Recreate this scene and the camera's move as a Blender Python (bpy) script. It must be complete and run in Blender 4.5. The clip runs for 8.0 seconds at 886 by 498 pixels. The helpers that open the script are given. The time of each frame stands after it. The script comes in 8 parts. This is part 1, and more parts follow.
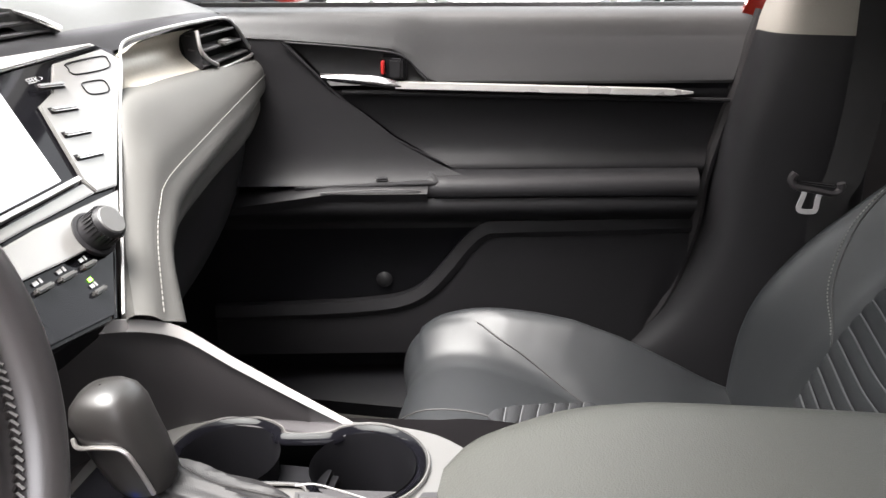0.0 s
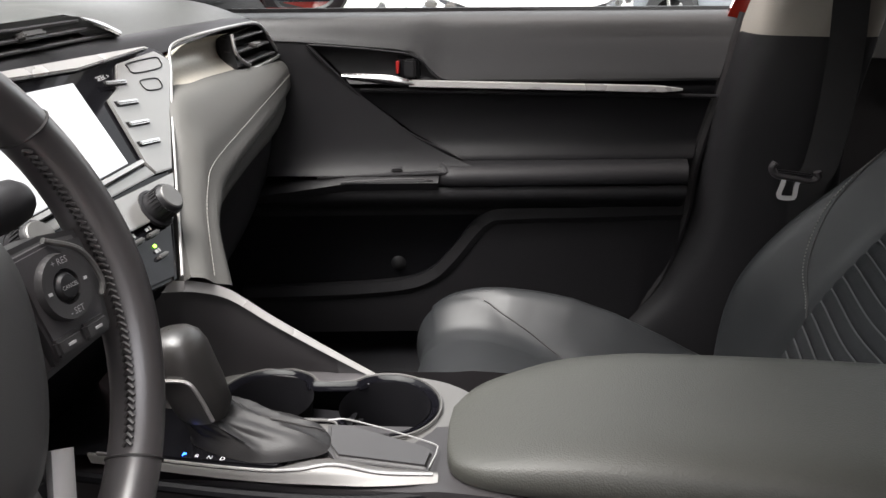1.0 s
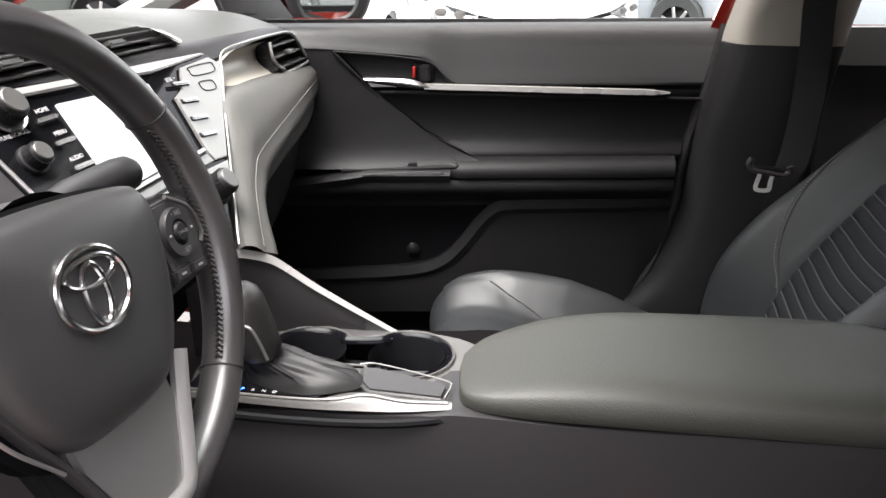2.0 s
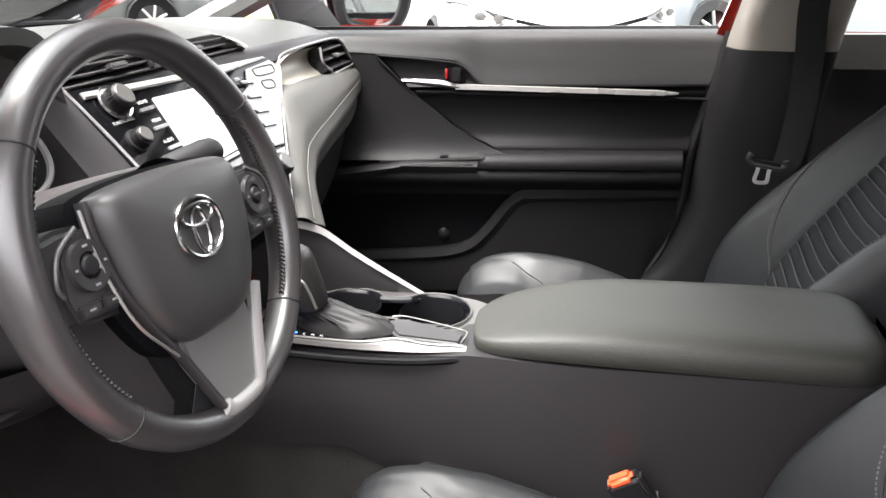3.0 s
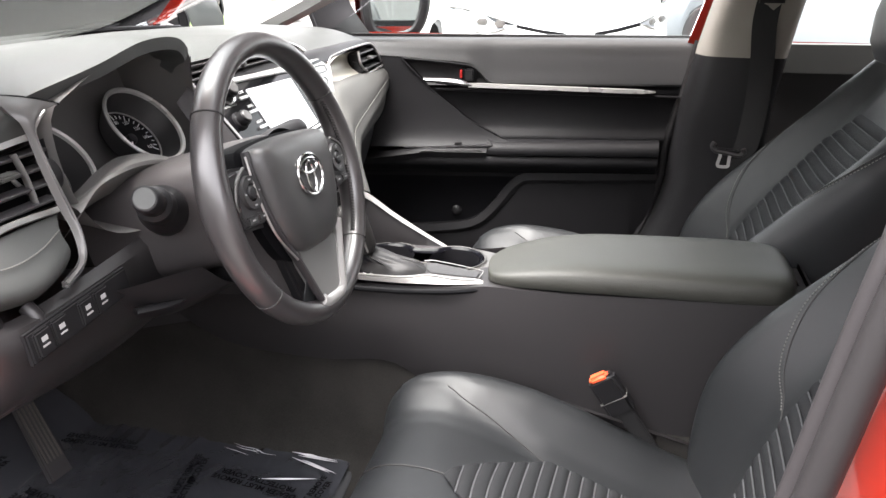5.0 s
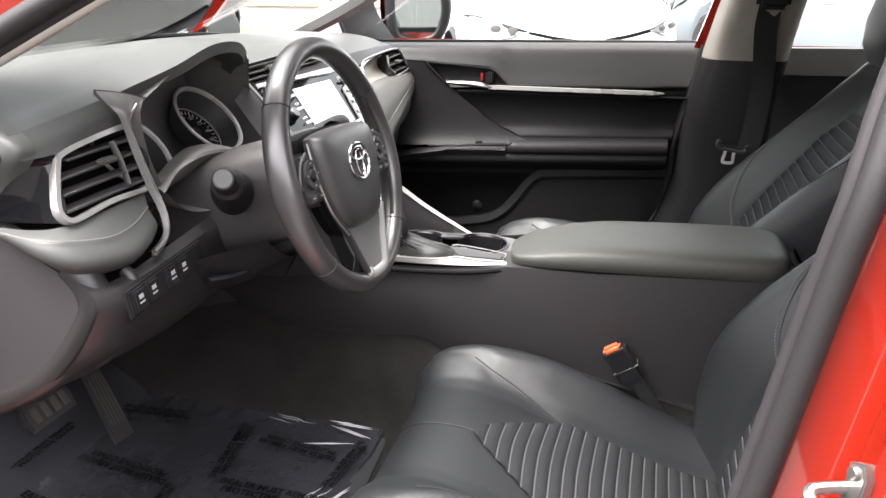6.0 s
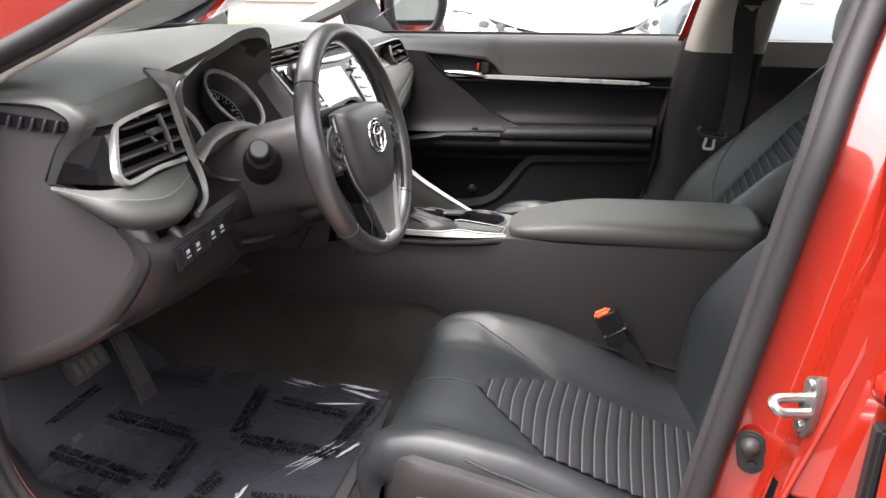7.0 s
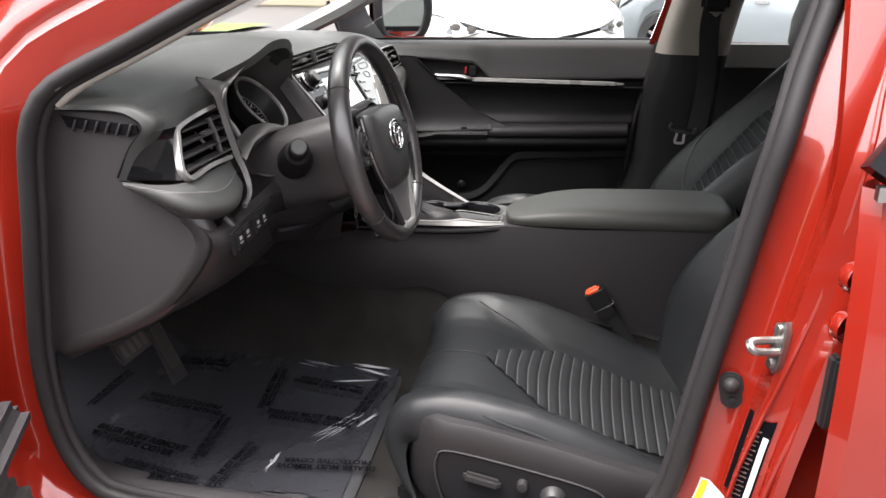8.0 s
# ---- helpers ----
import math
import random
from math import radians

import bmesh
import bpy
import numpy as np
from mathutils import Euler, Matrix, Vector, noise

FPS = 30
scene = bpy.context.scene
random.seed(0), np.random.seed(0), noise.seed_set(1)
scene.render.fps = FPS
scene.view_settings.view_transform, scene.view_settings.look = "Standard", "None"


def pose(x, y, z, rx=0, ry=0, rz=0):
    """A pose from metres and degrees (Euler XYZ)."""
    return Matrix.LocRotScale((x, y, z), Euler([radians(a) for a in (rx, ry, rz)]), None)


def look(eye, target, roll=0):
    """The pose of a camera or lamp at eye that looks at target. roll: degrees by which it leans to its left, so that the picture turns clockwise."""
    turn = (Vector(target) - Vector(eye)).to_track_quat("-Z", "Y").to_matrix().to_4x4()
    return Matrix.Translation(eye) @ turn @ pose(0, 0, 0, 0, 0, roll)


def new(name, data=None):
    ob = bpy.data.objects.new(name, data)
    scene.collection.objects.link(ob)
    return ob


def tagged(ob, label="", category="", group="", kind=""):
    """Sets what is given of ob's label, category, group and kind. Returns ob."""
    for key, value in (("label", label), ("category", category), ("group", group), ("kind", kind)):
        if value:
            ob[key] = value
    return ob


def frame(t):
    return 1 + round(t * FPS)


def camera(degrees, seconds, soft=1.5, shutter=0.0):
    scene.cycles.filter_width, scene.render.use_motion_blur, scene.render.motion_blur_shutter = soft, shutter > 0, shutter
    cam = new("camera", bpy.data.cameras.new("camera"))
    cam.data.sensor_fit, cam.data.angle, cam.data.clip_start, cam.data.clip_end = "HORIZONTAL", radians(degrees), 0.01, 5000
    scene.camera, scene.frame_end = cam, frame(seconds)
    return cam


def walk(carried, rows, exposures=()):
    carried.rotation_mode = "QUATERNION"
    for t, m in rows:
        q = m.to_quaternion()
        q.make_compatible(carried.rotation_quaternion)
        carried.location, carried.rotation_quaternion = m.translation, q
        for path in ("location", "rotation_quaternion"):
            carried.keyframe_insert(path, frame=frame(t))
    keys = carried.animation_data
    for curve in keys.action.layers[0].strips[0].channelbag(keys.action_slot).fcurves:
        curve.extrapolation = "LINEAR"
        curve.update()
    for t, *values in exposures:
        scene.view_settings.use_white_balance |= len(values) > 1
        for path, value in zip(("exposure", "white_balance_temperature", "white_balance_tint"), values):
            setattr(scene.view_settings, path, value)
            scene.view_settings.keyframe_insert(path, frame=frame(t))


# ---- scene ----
cam = camera(60.7, 8.0)
PATH = [
    (0, (0.043, -0.451, 1.058), (-0.258, 1.378, 0.307), -0.0),
    (0.5, (0.053, -0.503, 1.065), (-0.261, 1.324, 0.315), -0.2),
    (1, (0.059, -0.559, 1.071), (-0.265, 1.268, 0.324), -0.3),
    (2.5, (0.105, -0.784, 1.102), (-0.273, 1.041, 0.375), 0.0),
    (3, (0.134, -0.863, 1.113), (-0.311, 0.947, 0.387), -0.4),
    (3.5, (0.131, -0.941, 1.123), (-0.317, 0.866, 0.392), -0.2),
    (4, (0.134, -1.015, 1.13), (-0.3, 0.795, 0.397), 0.1),
    (4.5, (0.151, -1.092, 1.14), (-0.265, 0.725, 0.414), 0.3),
    (5.8, (0.171, -1.275, 1.161), (-0.309, 0.532, 0.451), -0.2),
    (6, (0.166, -1.301, 1.159), (-0.298, 0.512, 0.456), -0.1),
    (6.5, (0.159, -1.346, 1.157), (-0.27, 0.469, 0.435), 0.4),
    (7, (0.158, -1.428, 1.155), (-0.264, 0.394, 0.445), 0.5),
    (7.5, (0.143, -1.503, 1.17), (-0.232, 0.328, 0.458), 0.5),
    (8, (0.113, -1.592, 1.182), (-0.223, 0.248, 0.475), 0.2),
]
EXPOSURES = [(t, stops + 0.45, 6650, 15) for t, stops in ((0.0, 3.1), (0.5, 2.3), (1.0, 2.2), (2.5, 2.78), (3.0, 2.92), (3.5, 3.3), (4.0, 3.4), (4.5, 3.18), (6.0, 2.9), (6.5, 2.75), (7.0, 2.68), (8.0, 2.1))]
walk(cam, [(t, look(eye, target, roll)) for t, eye, target, roll in PATH], EXPOSURES)

# ---------- light ----------
world = bpy.data.worlds.new("overcast_sky")
scene.world = world
world.use_nodes = True
wn, wl = world.node_tree.nodes, world.node_tree.links
SUN_EL, SUN_AZ = 72.0, 228.0
sky = wn.new("ShaderNodeTexSky")
sky.sky_type = "NISHITA"
sky.sun_disc = False
sky.sun_elevation, sky.sun_rotation = radians(SUN_EL), radians(SUN_AZ)
sky.dust_density, sky.ozone_density = 3.0, 1.0
hue = wn.new("ShaderNodeHueSaturation")
hue.inputs["Saturation"].default_value = 0.12
wl.new(sky.outputs[0], hue.inputs["Color"])
wl.new(hue.outputs[0], wn["Background"].inputs["Color"])
wn["Background"].inputs["Strength"].default_value = 0.165
sun = new("sun", bpy.data.lights.new("sun", "SUN"))
sun.data.energy, sun.data.angle, sun.data.color = 1.7, radians(45), (1.0, 0.97, 0.93)
sun_dir = Vector((math.sin(radians(SUN_AZ)) * math.cos(radians(SUN_EL)), math.cos(radians(SUN_AZ)) * math.cos(radians(SUN_EL)), math.sin(radians(SUN_EL))))
sun.matrix_basis = look(sun_dir * 30, (0, 0, 0))


# ---------- materials ----------
def material(name, color, rough=0.5, metal=0.0, grain=0.0, grain_scale=400.0, bump=0.0, bump_scale=500.0, cells=False,
             blotch=0.15, blotch_scale=9.0, coat=0.0, spec=0.5, coords="Object", emit=0.0):
    m = bpy.data.materials.new(name)
    m.use_nodes = True
    n, l = m.node_tree.nodes, m.node_tree.links
    b = n["Principled BSDF"]
    b.inputs["Metallic"].default_value = metal
    b.inputs["Coat Weight"].default_value = coat
    b.inputs["Coat Roughness"].default_value = 0.04
    b.inputs["Specular IOR Level"].default_value = spec
    tc = n.new("ShaderNodeTexCoord")
    big = n.new("ShaderNodeTexNoise")
    big.inputs["Scale"].default_value, big.inputs["Detail"].default_value = blotch_scale, 4.0
    fine = n.new("ShaderNodeTexNoise")
    fine.inputs["Scale"].default_value, fine.inputs["Detail"].default_value = grain_scale, 2.0
    for t in (big, fine):
        l.new(tc.outputs[coords], t.inputs["Vector"])
    mix = n.new("ShaderNodeMath")
    mix.operation = "MULTIPLY_ADD"
    mix.inputs[1].default_value = blotch
    l.new(big.outputs[0], mix.inputs[0])
    mix.inputs[2].default_value = 1.0 - blotch * 0.5
    mix2 = n.new("ShaderNodeMath")
    mix2.operation = "MULTIPLY_ADD"
    l.new(fine.outputs[0], mix2.inputs[0])
    mix2.inputs[1].default_value = grain
    off = n.new("ShaderNodeMath")
    off.operation = "SUBTRACT"
    l.new(mix.outputs[0], off.inputs[0])
    off.inputs[1].default_value = grain * 0.5
    l.new(off.outputs[0], mix2.inputs[2])
    sc = n.new("ShaderNodeVectorMath")
    sc.operation = "SCALE"
    sc.inputs[0].default_value = color
    l.new(mix2.outputs[0], sc.inputs["Scale"])
    l.new(sc.outputs[0], b.inputs["Base Color"])
    rr = n.new("ShaderNodeMath")
    rr.operation = "MULTIPLY_ADD"
    l.new(big.outputs[0], rr.inputs[0])
    rr.inputs[1].default_value = 0.12 * min(1.0, rough * 2)
    rr.inputs[2].default_value = max(0.01, rough - 0.06 * min(1.0, rough * 2))
    l.new(rr.outputs[0], b.inputs["Roughness"])
    if bump:
        bp = n.new("ShaderNodeBump")
        bp.inputs["Strength"].default_value, bp.inputs["Distance"].default_value = bump, 0.0008
        if cells:
            t = n.new("ShaderNodeTexVoronoi")
            t.inputs["Scale"].default_value = bump_scale
            l.new(tc.outputs[coords], t.inputs["Vector"])
            l.new(t.outputs["Distance"], bp.inputs["Height"])
        else:
            t = n.new("ShaderNodeTexNoise")
            t.inputs["Scale"].default_value, t.inputs["Detail"].default_value = bump_scale, 3.0
            l.new(tc.outputs[coords], t.inputs["Vector"])
            l.new(t.outputs[0], bp.inputs["Height"])
        l.new(bp.outputs[0], b.inputs["Normal"])
    if emit:
        b.inputs["Emission Color"].default_value = (*color, 1)
        b.inputs["Emission Strength"].default_value = emit
    return m


LEATHER = material("black_leather", (0.0126, 0.0138, 0.0149), 0.46, bump=0.14, bump_scale=1100, cells=True, grain=0.1, blotch=0.25, spec=0.40)
LEATHER_LID = material("lid_leather", (0.0310, 0.0315, 0.0275), 0.48, bump=0.26, bump_scale=620, cells=True, grain=0.12, blotch=0.25, spec=0.3)
RIB = material("ribbed_cloth", (0.0125, 0.0132, 0.0145), 0.8, grain=0.5, grain_scale=1500, bump=0.4, bump_scale=1800, spec=0.3)
RIB_GROOVE = material("rib_piping", (0.064, 0.066, 0.069), 0.75, grain=0.3, grain_scale=1500, spec=0.3)
SOFT = material("soft_black_plastic", (0.022, 0.0212, 0.0218), 0.46, bump=0.12, bump_scale=1500, cells=True, blotch=0.15)
DASH = material("dash_skin", (0.050, 0.0525, 0.0505), 0.48, bump=0.14, bump_scale=1300, cells=True, blotch=0.15, spec=0.35)
PADM = material("dash_pad_leather", (0.068, 0.067, 0.063), 0.62, bump=0.16, bump_scale=1300, cells=True, blotch=0.12, spec=0.2)
HARD = material("hard_black_plastic", (0.0115, 0.0113, 0.0122), 0.46, bump=0.08, bump_scale=1500, blotch=0.2, spec=0.24)
CONSOLE = material("console_plastic", (0.029, 0.027, 0.0285), 0.5, bump=0.12, bump_scale=1300, cells=True, blotch=0.15)
COLUMN = material("column_plastic", (0.040, 0.0362, 0.0366), 0.5, bump=0.12, bump_scale=1300, cells=True, blotch=0.15)
INSERT = material("satin_grey_insert", (0.20, 0.198, 0.194), 0.34, metal=0.35, grain=0.08, grain_scale=900, blotch=0.1)
PADSKIN = material("airbag_skin", (0.034, 0.0335, 0.0335), 0.42, bump=0.1, bump_scale=1500, cells=True, blotch=0.25, spec=0.6)
KNOBSKIN = material("knob_leather", (0.0165, 0.0158, 0.0152), 0.36, bump=0.1, bump_scale=1300, cells=True, blotch=0.35, spec=0.5)
BOOTSKIN = material("soft_boot_leather", (0.0125, 0.0122, 0.0125), 0.5, bump=0.15, bump_scale=900, cells=True, blotch=0.3, spec=0.25)
# Door skin colour is lowered to hold the shade cast by the dash.
DOOR_SHADED = material("door_skin", (0.0098, 0.0096, 0.0104), 0.46, bump=0.12, bump_scale=1400, cells=True, blotch=0.15, spec=0.16)
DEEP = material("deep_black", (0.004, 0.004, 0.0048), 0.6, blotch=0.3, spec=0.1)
RUBBER = material("rubber", (0.016, 0.0152, 0.0158), 0.55, bump=0.2, bump_scale=300, blotch=0.3, spec=0.25)
GREYSEAL = material("seal_flock", (0.021, 0.0195, 0.0205), 0.65, grain=0.3, grain_scale=900, blotch=0.3, spec=0.2)
CARPET = material("carpet", (0.0225, 0.0215, 0.0200), 0.95, grain=1.4, grain_scale=700, bump=1.0, bump_scale=900, blotch=0.9, blotch_scale=14, spec=0.1)
CHROME = material("satin_chrome", (0.62, 0.61, 0.60), 0.24, metal=1.0, blotch=0.1)
DECK = material("grey_metal_deck", (0.085, 0.083, 0.080), 0.42, metal=0.35, grain=0.1, grain_scale=900, blotch=0.1)
SILVER = material("silver_trim", (0.42, 0.41, 0.40), 0.36, metal=0.85, grain=0.1, grain_scale=900, blotch=0.1)
BRIGHT = material("bright_chrome", (0.52, 0.52, 0.52), 0.2, metal=1.0, blotch=0.05)
CREAM = material("champagne_trim", (0.36, 0.335, 0.285), 0.4, metal=0.25, grain=0.25, grain_scale=260, blotch=0.1)
CONSOLE_SIDE = material("console_side_skin", (0.0148, 0.0136, 0.0144), 0.5, bump=0.14, bump_scale=1100, cells=True, blotch=0.18)
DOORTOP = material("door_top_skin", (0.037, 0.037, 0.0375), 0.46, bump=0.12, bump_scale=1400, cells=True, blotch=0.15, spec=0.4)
RIMM = material("rim_leather", (0.031, 0.0287, 0.0293), 0.32, bump=0.06, bump_scale=1600, cells=True, blotch=0.35, spec=1.0)
TREAD = material("tread_rubber", (0.066, 0.060, 0.052), 0.6, blotch=0.3)
BAND = material("silver_band", (0.37, 0.365, 0.355), 0.28, metal=0.3, blotch=0.06)
FINM = material("satin_grey_fin", (0.10, 0.098, 0.096), 0.36, metal=0.15, blotch=0.08)
ICONINK = material("icon_print", (0.33, 0.33, 0.33), 0.6, blotch=0.1)
DIMINK = material("grey_print", (0.26, 0.26, 0.26), 0.6, blotch=0.1)
HOODM = material("hood_plastic", (0.105, 0.101, 0.098), 0.55, bump=0.1, bump_scale=1500, cells=True, blotch=0.2)
PODGLOSS = material("gloss_black_pod", (0.006, 0.006, 0.007), 0.08, spec=0.35, blotch=0.3)
KNEE = material("knee_plastic", (0.0195, 0.0182, 0.0187), 0.34, bump=0.12, bump_scale=1400, cells=True, blotch=0.15)
PIANO = material("piano_black", (0.005, 0.005, 0.006), 0.06, spec=0.13, blotch=0.3)
STACKTOP = material("silver_gloss_panel", (0.19, 0.187, 0.18), 0.2, metal=0.35, blotch=0.08)
# Pale base and faint glow stand in for sky reflected in the display.
SCREEN = material("display_glass", (0.34, 0.35, 0.36), 0.12, coat=1.0, blotch=0.2, emit=0.16)
BEIGE = material("beige_trim", (0.27, 0.25, 0.222), 0.65, grain=0.15, grain_scale=700, bump=0.15, bump_scale=900, blotch=0.12)
HEADLINER = material("headliner", (0.50, 0.47, 0.42), 0.9, grain=0.2, grain_scale=500, blotch=0.1)
RED = material("red_paint", (0.212, 0.0112, 0.0048), 0.26, metal=0.1, coat=1.0, grain=0.12, grain_scale=2500, blotch=0.06)
RED.node_tree.nodes["Principled BSDF"].inputs["Coat IOR"].default_value = 1.75
ORANGE = material("orange_button", (0.80, 0.10, 0.035), 0.4, blotch=0.1)
REDTAB = material("red_tab", (0.30, 0.012, 0.01), 0.4, blotch=0.1)
STRAP = material("belt_webbing", (0.0075, 0.0075, 0.008), 0.75, grain=0.4, grain_scale=900, bump=0.3, bump_scale=1200)
STITCH = material("stitch_thread", (0.13, 0.127, 0.118), 0.7, blotch=0.2)
STITCH_DARK = material("dark_stitch", (0.012, 0.011, 0.011), 0.6, blotch=0.2)
INK = material("white_print", (0.62, 0.62, 0.62), 0.6, blotch=0.1)
BLACKINK = material("black_print", (0.003, 0.003, 0.004), 0.9, blotch=0.1, spec=0.03)
BLUELED = material("blue_led", (0.02, 0.12, 0.9), 0.4, emit=3.0)
GREENLED = material("green_led", (0.25, 0.9, 0.05), 0.4, emit=1.2)
WHITEPAINT = material("white_paint", (0.80, 0.80, 0.79), 0.3, coat=0.6, blotch=0.04)
SILVERPAINT = material("silver_paint", (0.25, 0.27, 0.29), 0.3, metal=0.3, coat=0.6, blotch=0.06)
REDCAR = material("dark_red_paint", (0.45, 0.02, 0.015), 0.3, coat=0.8, blotch=0.06)
LAMPGLASS = material("headlight_lens", (0.085, 0.09, 0.10), 0.12, coat=0.6, blotch=0.8, blotch_scale=16)
DARKGLASS = material("tinted_glass", (0.02, 0.024, 0.026), 0.05, coat=0.5, blotch=0.2)
TYRE = material("tyre", (0.025, 0.025, 0.026), 0.85, grain=0.3, grain_scale=200)
ASPHALT = material("asphalt", (0.075, 0.073, 0.070), 0.9, grain=0.7, grain_scale=90, bump=0.5, bump_scale=160, blotch=0.35, blotch_scale=0.7)
GRASS = material("grass", (0.09, 0.15, 0.03), 0.9, grain=0.9, grain_scale=22, blotch=0.6, blotch_scale=1.2)
STUCCO = material("stucco", (0.34, 0.30, 0.22), 0.85, grain=0.2, grain_scale=60, bump=0.3, bump_scale=90, blotch=0.2, blotch_scale=1.5)
BARK = material("bark", (0.06, 0.045, 0.035), 0.9, grain=0.6, grain_scale=30, bump=0.8, bump_scale=40)
YELLOW = material("label_yellow", (0.50, 0.36, 0.02), 0.45, blotch=0.1)
PAPER = material("label_white", (0.46, 0.45, 0.44), 0.5, blotch=0.05)
STEEL = material("bare_steel", (0.30, 0.295, 0.285), 0.30, metal=0.9, grain=0.2, grain_scale=300, blotch=0.25, blotch_scale=40)
MATBASE = material("mat_cloth", (0.030, 0.031, 0.034), 0.9, grain=0.8, grain_scale=600, bump=0.6, bump_scale=800, blotch=0.3)


def glass(name, tint, rough=0.0):
    m = bpy.data.materials.new(name)
    m.use_nodes = True
    n, l = m.node_tree.nodes, m.node_tree.links
    n.remove(n["Principled BSDF"])
    tr, gl, mx, fr = (n.new("ShaderNodeBsdfTransparent"), n.new("ShaderNodeBsdfGlossy"), n.new("ShaderNodeMixShader"), n.new("ShaderNodeFresnel"))
    tr.inputs[0].default_value = (*tint, 1)
    gl.inputs["Roughness"].default_value = rough
    fr.inputs["IOR"].default_value = 1.45
    l.new(fr.outputs[0], mx.inputs[0])
    l.new(tr.outputs[0], mx.inputs[1])
    l.new(gl.outputs[0], mx.inputs[2])
    l.new(mx.outputs[0], n["Material Output"].inputs[0])
    return m


GLASS = glass("window_glass", (0.92, 0.95, 0.94))
MIRROR = material("mirror_silver", (0.9, 0.9, 0.9), 0.01, metal=1.0, blotch=0.0)


def film_material():
    """Clear crinkled film lying on the cloth mat."""
    m = material("plastic_film", (0.034, 0.0355, 0.041), 0.20, coat=0.45, blotch=0.35, blotch_scale=7)
    n, l = m.node_tree.nodes, m.node_tree.links
    b = n["Principled BSDF"]
    tc = n.new("ShaderNodeTexCoord")
    a = n.new("ShaderNodeTexNoise")
    a.inputs["Scale"].default_value, a.inputs["Detail"].default_value, a.inputs["Distortion"].default_value = 13.0, 5.0, 1.2
    l.new(tc.outputs["Object"], a.inputs["Vector"])
    bp = n.new("ShaderNodeBump")
    bp.inputs["Strength"].default_value, bp.inputs["Distance"].default_value = 0.30, 0.006
    l.new(a.outputs[0], bp.inputs["Height"])
    l.new(bp.outputs[0], b.inputs["Normal"])
    l.new(bp.outputs[0], b.inputs["Coat Normal"])
    return m


FILM = film_material()


# ---------- modelling helpers ----------
def V(*a):
    return Vector(a)


def cat(pts, n, closed=False):
    """n points on a smooth curve through pts."""
    p = [Vector(q) for q in pts]
    k = len(p)
    if k == 2 and not closed:
        return [p[0].lerp(p[1], i / (n - 1)) for i in range(n)]
    segs = k if closed else k - 1
    get = (lambda i: p[i % k]) if closed else (lambda i: p[i] if 0 <= i < k else (p[0] * 2 - p[1] if i < 0 else p[-1] * 2 - p[-2]))
    fine, cum = [], [0.0]
    for s in range(segs):
        a, b, c, d = get(s - 1), get(s), get(s + 1), get(s + 2)
        for j in range(12):
            t = j / 12
            fine.append(0.5 * ((2 * b) + (c - a) * t + (2 * a - 5 * b + 4 * c - d) * t * t + (3 * b - a - 3 * c + d) * t ** 3))
    fine.append(get(segs))
    for i in range(1, len(fine)):
        cum.append(cum[-1] + (fine[i] - fine[i - 1]).length)
    out, j = [], 0
    m = n if closed else n - 1
    for i in range(n):
        d = cum[-1] * i / m
        while j < len(cum) - 2 and cum[j + 1] < d:
            j += 1
        f = (d - cum[j]) / max(1e-9, cum[j + 1] - cum[j])
        out.append(fine[j].lerp(fine[j + 1], f))
    return out


def line(table, t):
    """Linear look-up in a table of (key, value)."""
    if t <= table[0][0]:
        return table[0][1]
    for (a, fa), (b, fb) in zip(table, table[1:]):
        if t <= b:
            return fa + (fb - fa) * (t - a) / (b - a)
    return table[-1][1]


def grid(rows, close_u=False, close_v=False):
    bm = bmesh.new()
    vs = [[bm.verts.new(p) for p in r] for r in rows]
    nu, nv = len(vs), len(vs[0])
    for i in range(nu if close_u else nu - 1):
        for j in range(nv if close_v else nv - 1):
            q = (vs[i][j], vs[(i + 1) % nu][j], vs[(i + 1) % nu][(j + 1) % nv], vs[i][(j + 1) % nv])
            bm.faces.new(q)
    return bm


def loft(sections, nu, nv):
    """A smooth skin over sections, each a line of points."""
    secs = [cat(s, nv) for s in sections]
    cols = [cat([s[j] for s in secs], nu) if len(secs) > 2 else [secs[0][j].lerp(secs[1][j], i / (nu - 1)) for i in range(nu)] for j in range(nv)]
    return grid([[cols[j][i] for j in range(nv)] for i in range(nu)])


def frames(path, closed=False, up=None):
    n = len(path)
    out = []
    side = None
    for i in range(n):
        a = path[(i - 1) % n] if (closed or i > 0) else path[i]
        b = path[(i + 1) % n] if (closed or i < n - 1) else path[i]
        t = (b - a).normalized()
        if up is not None:
            s = t.cross(Vector(up)).normalized()
        elif side is None:
            ref = Vector((0, 0, 1)) if abs(t.z) < 0.9 else Vector((1, 0, 0))
            s = t.cross(ref).normalized()
        else:
            s = (side - t * side.dot(t)).normalized()
        side = s
        out.append((t, s, s.cross(t).normalized()))
    return out


def sweep(path, prof, closed=False, up=None, scale=None, caps=True):
    """prof: closed outline of (side, up) offsets carried along path."""
    path = [Vector(p) for p in path]
    fr = frames(path, closed, up)
    rows = []
    for i, (p, (t, s, u)) in enumerate(zip(path, fr)):
        k = scale(i / (len(path) - 1)) if scale else 1.0
        rows.append([p + s * a * k + u * b * k for a, b in prof])
    bm = grid(rows, close_u=closed, close_v=True)
    if caps and not closed:
        bm.verts.ensure_lookup_table()
        m = len(prof)
        bm.faces.new([bm.verts[j] for j in range(m)][::-1])
        bm.faces.new([bm.verts[(len(path) - 1) * m + j] for j in range(m)])
    bmesh.ops.recalc_face_normals(bm, faces=bm.faces)
    return bm


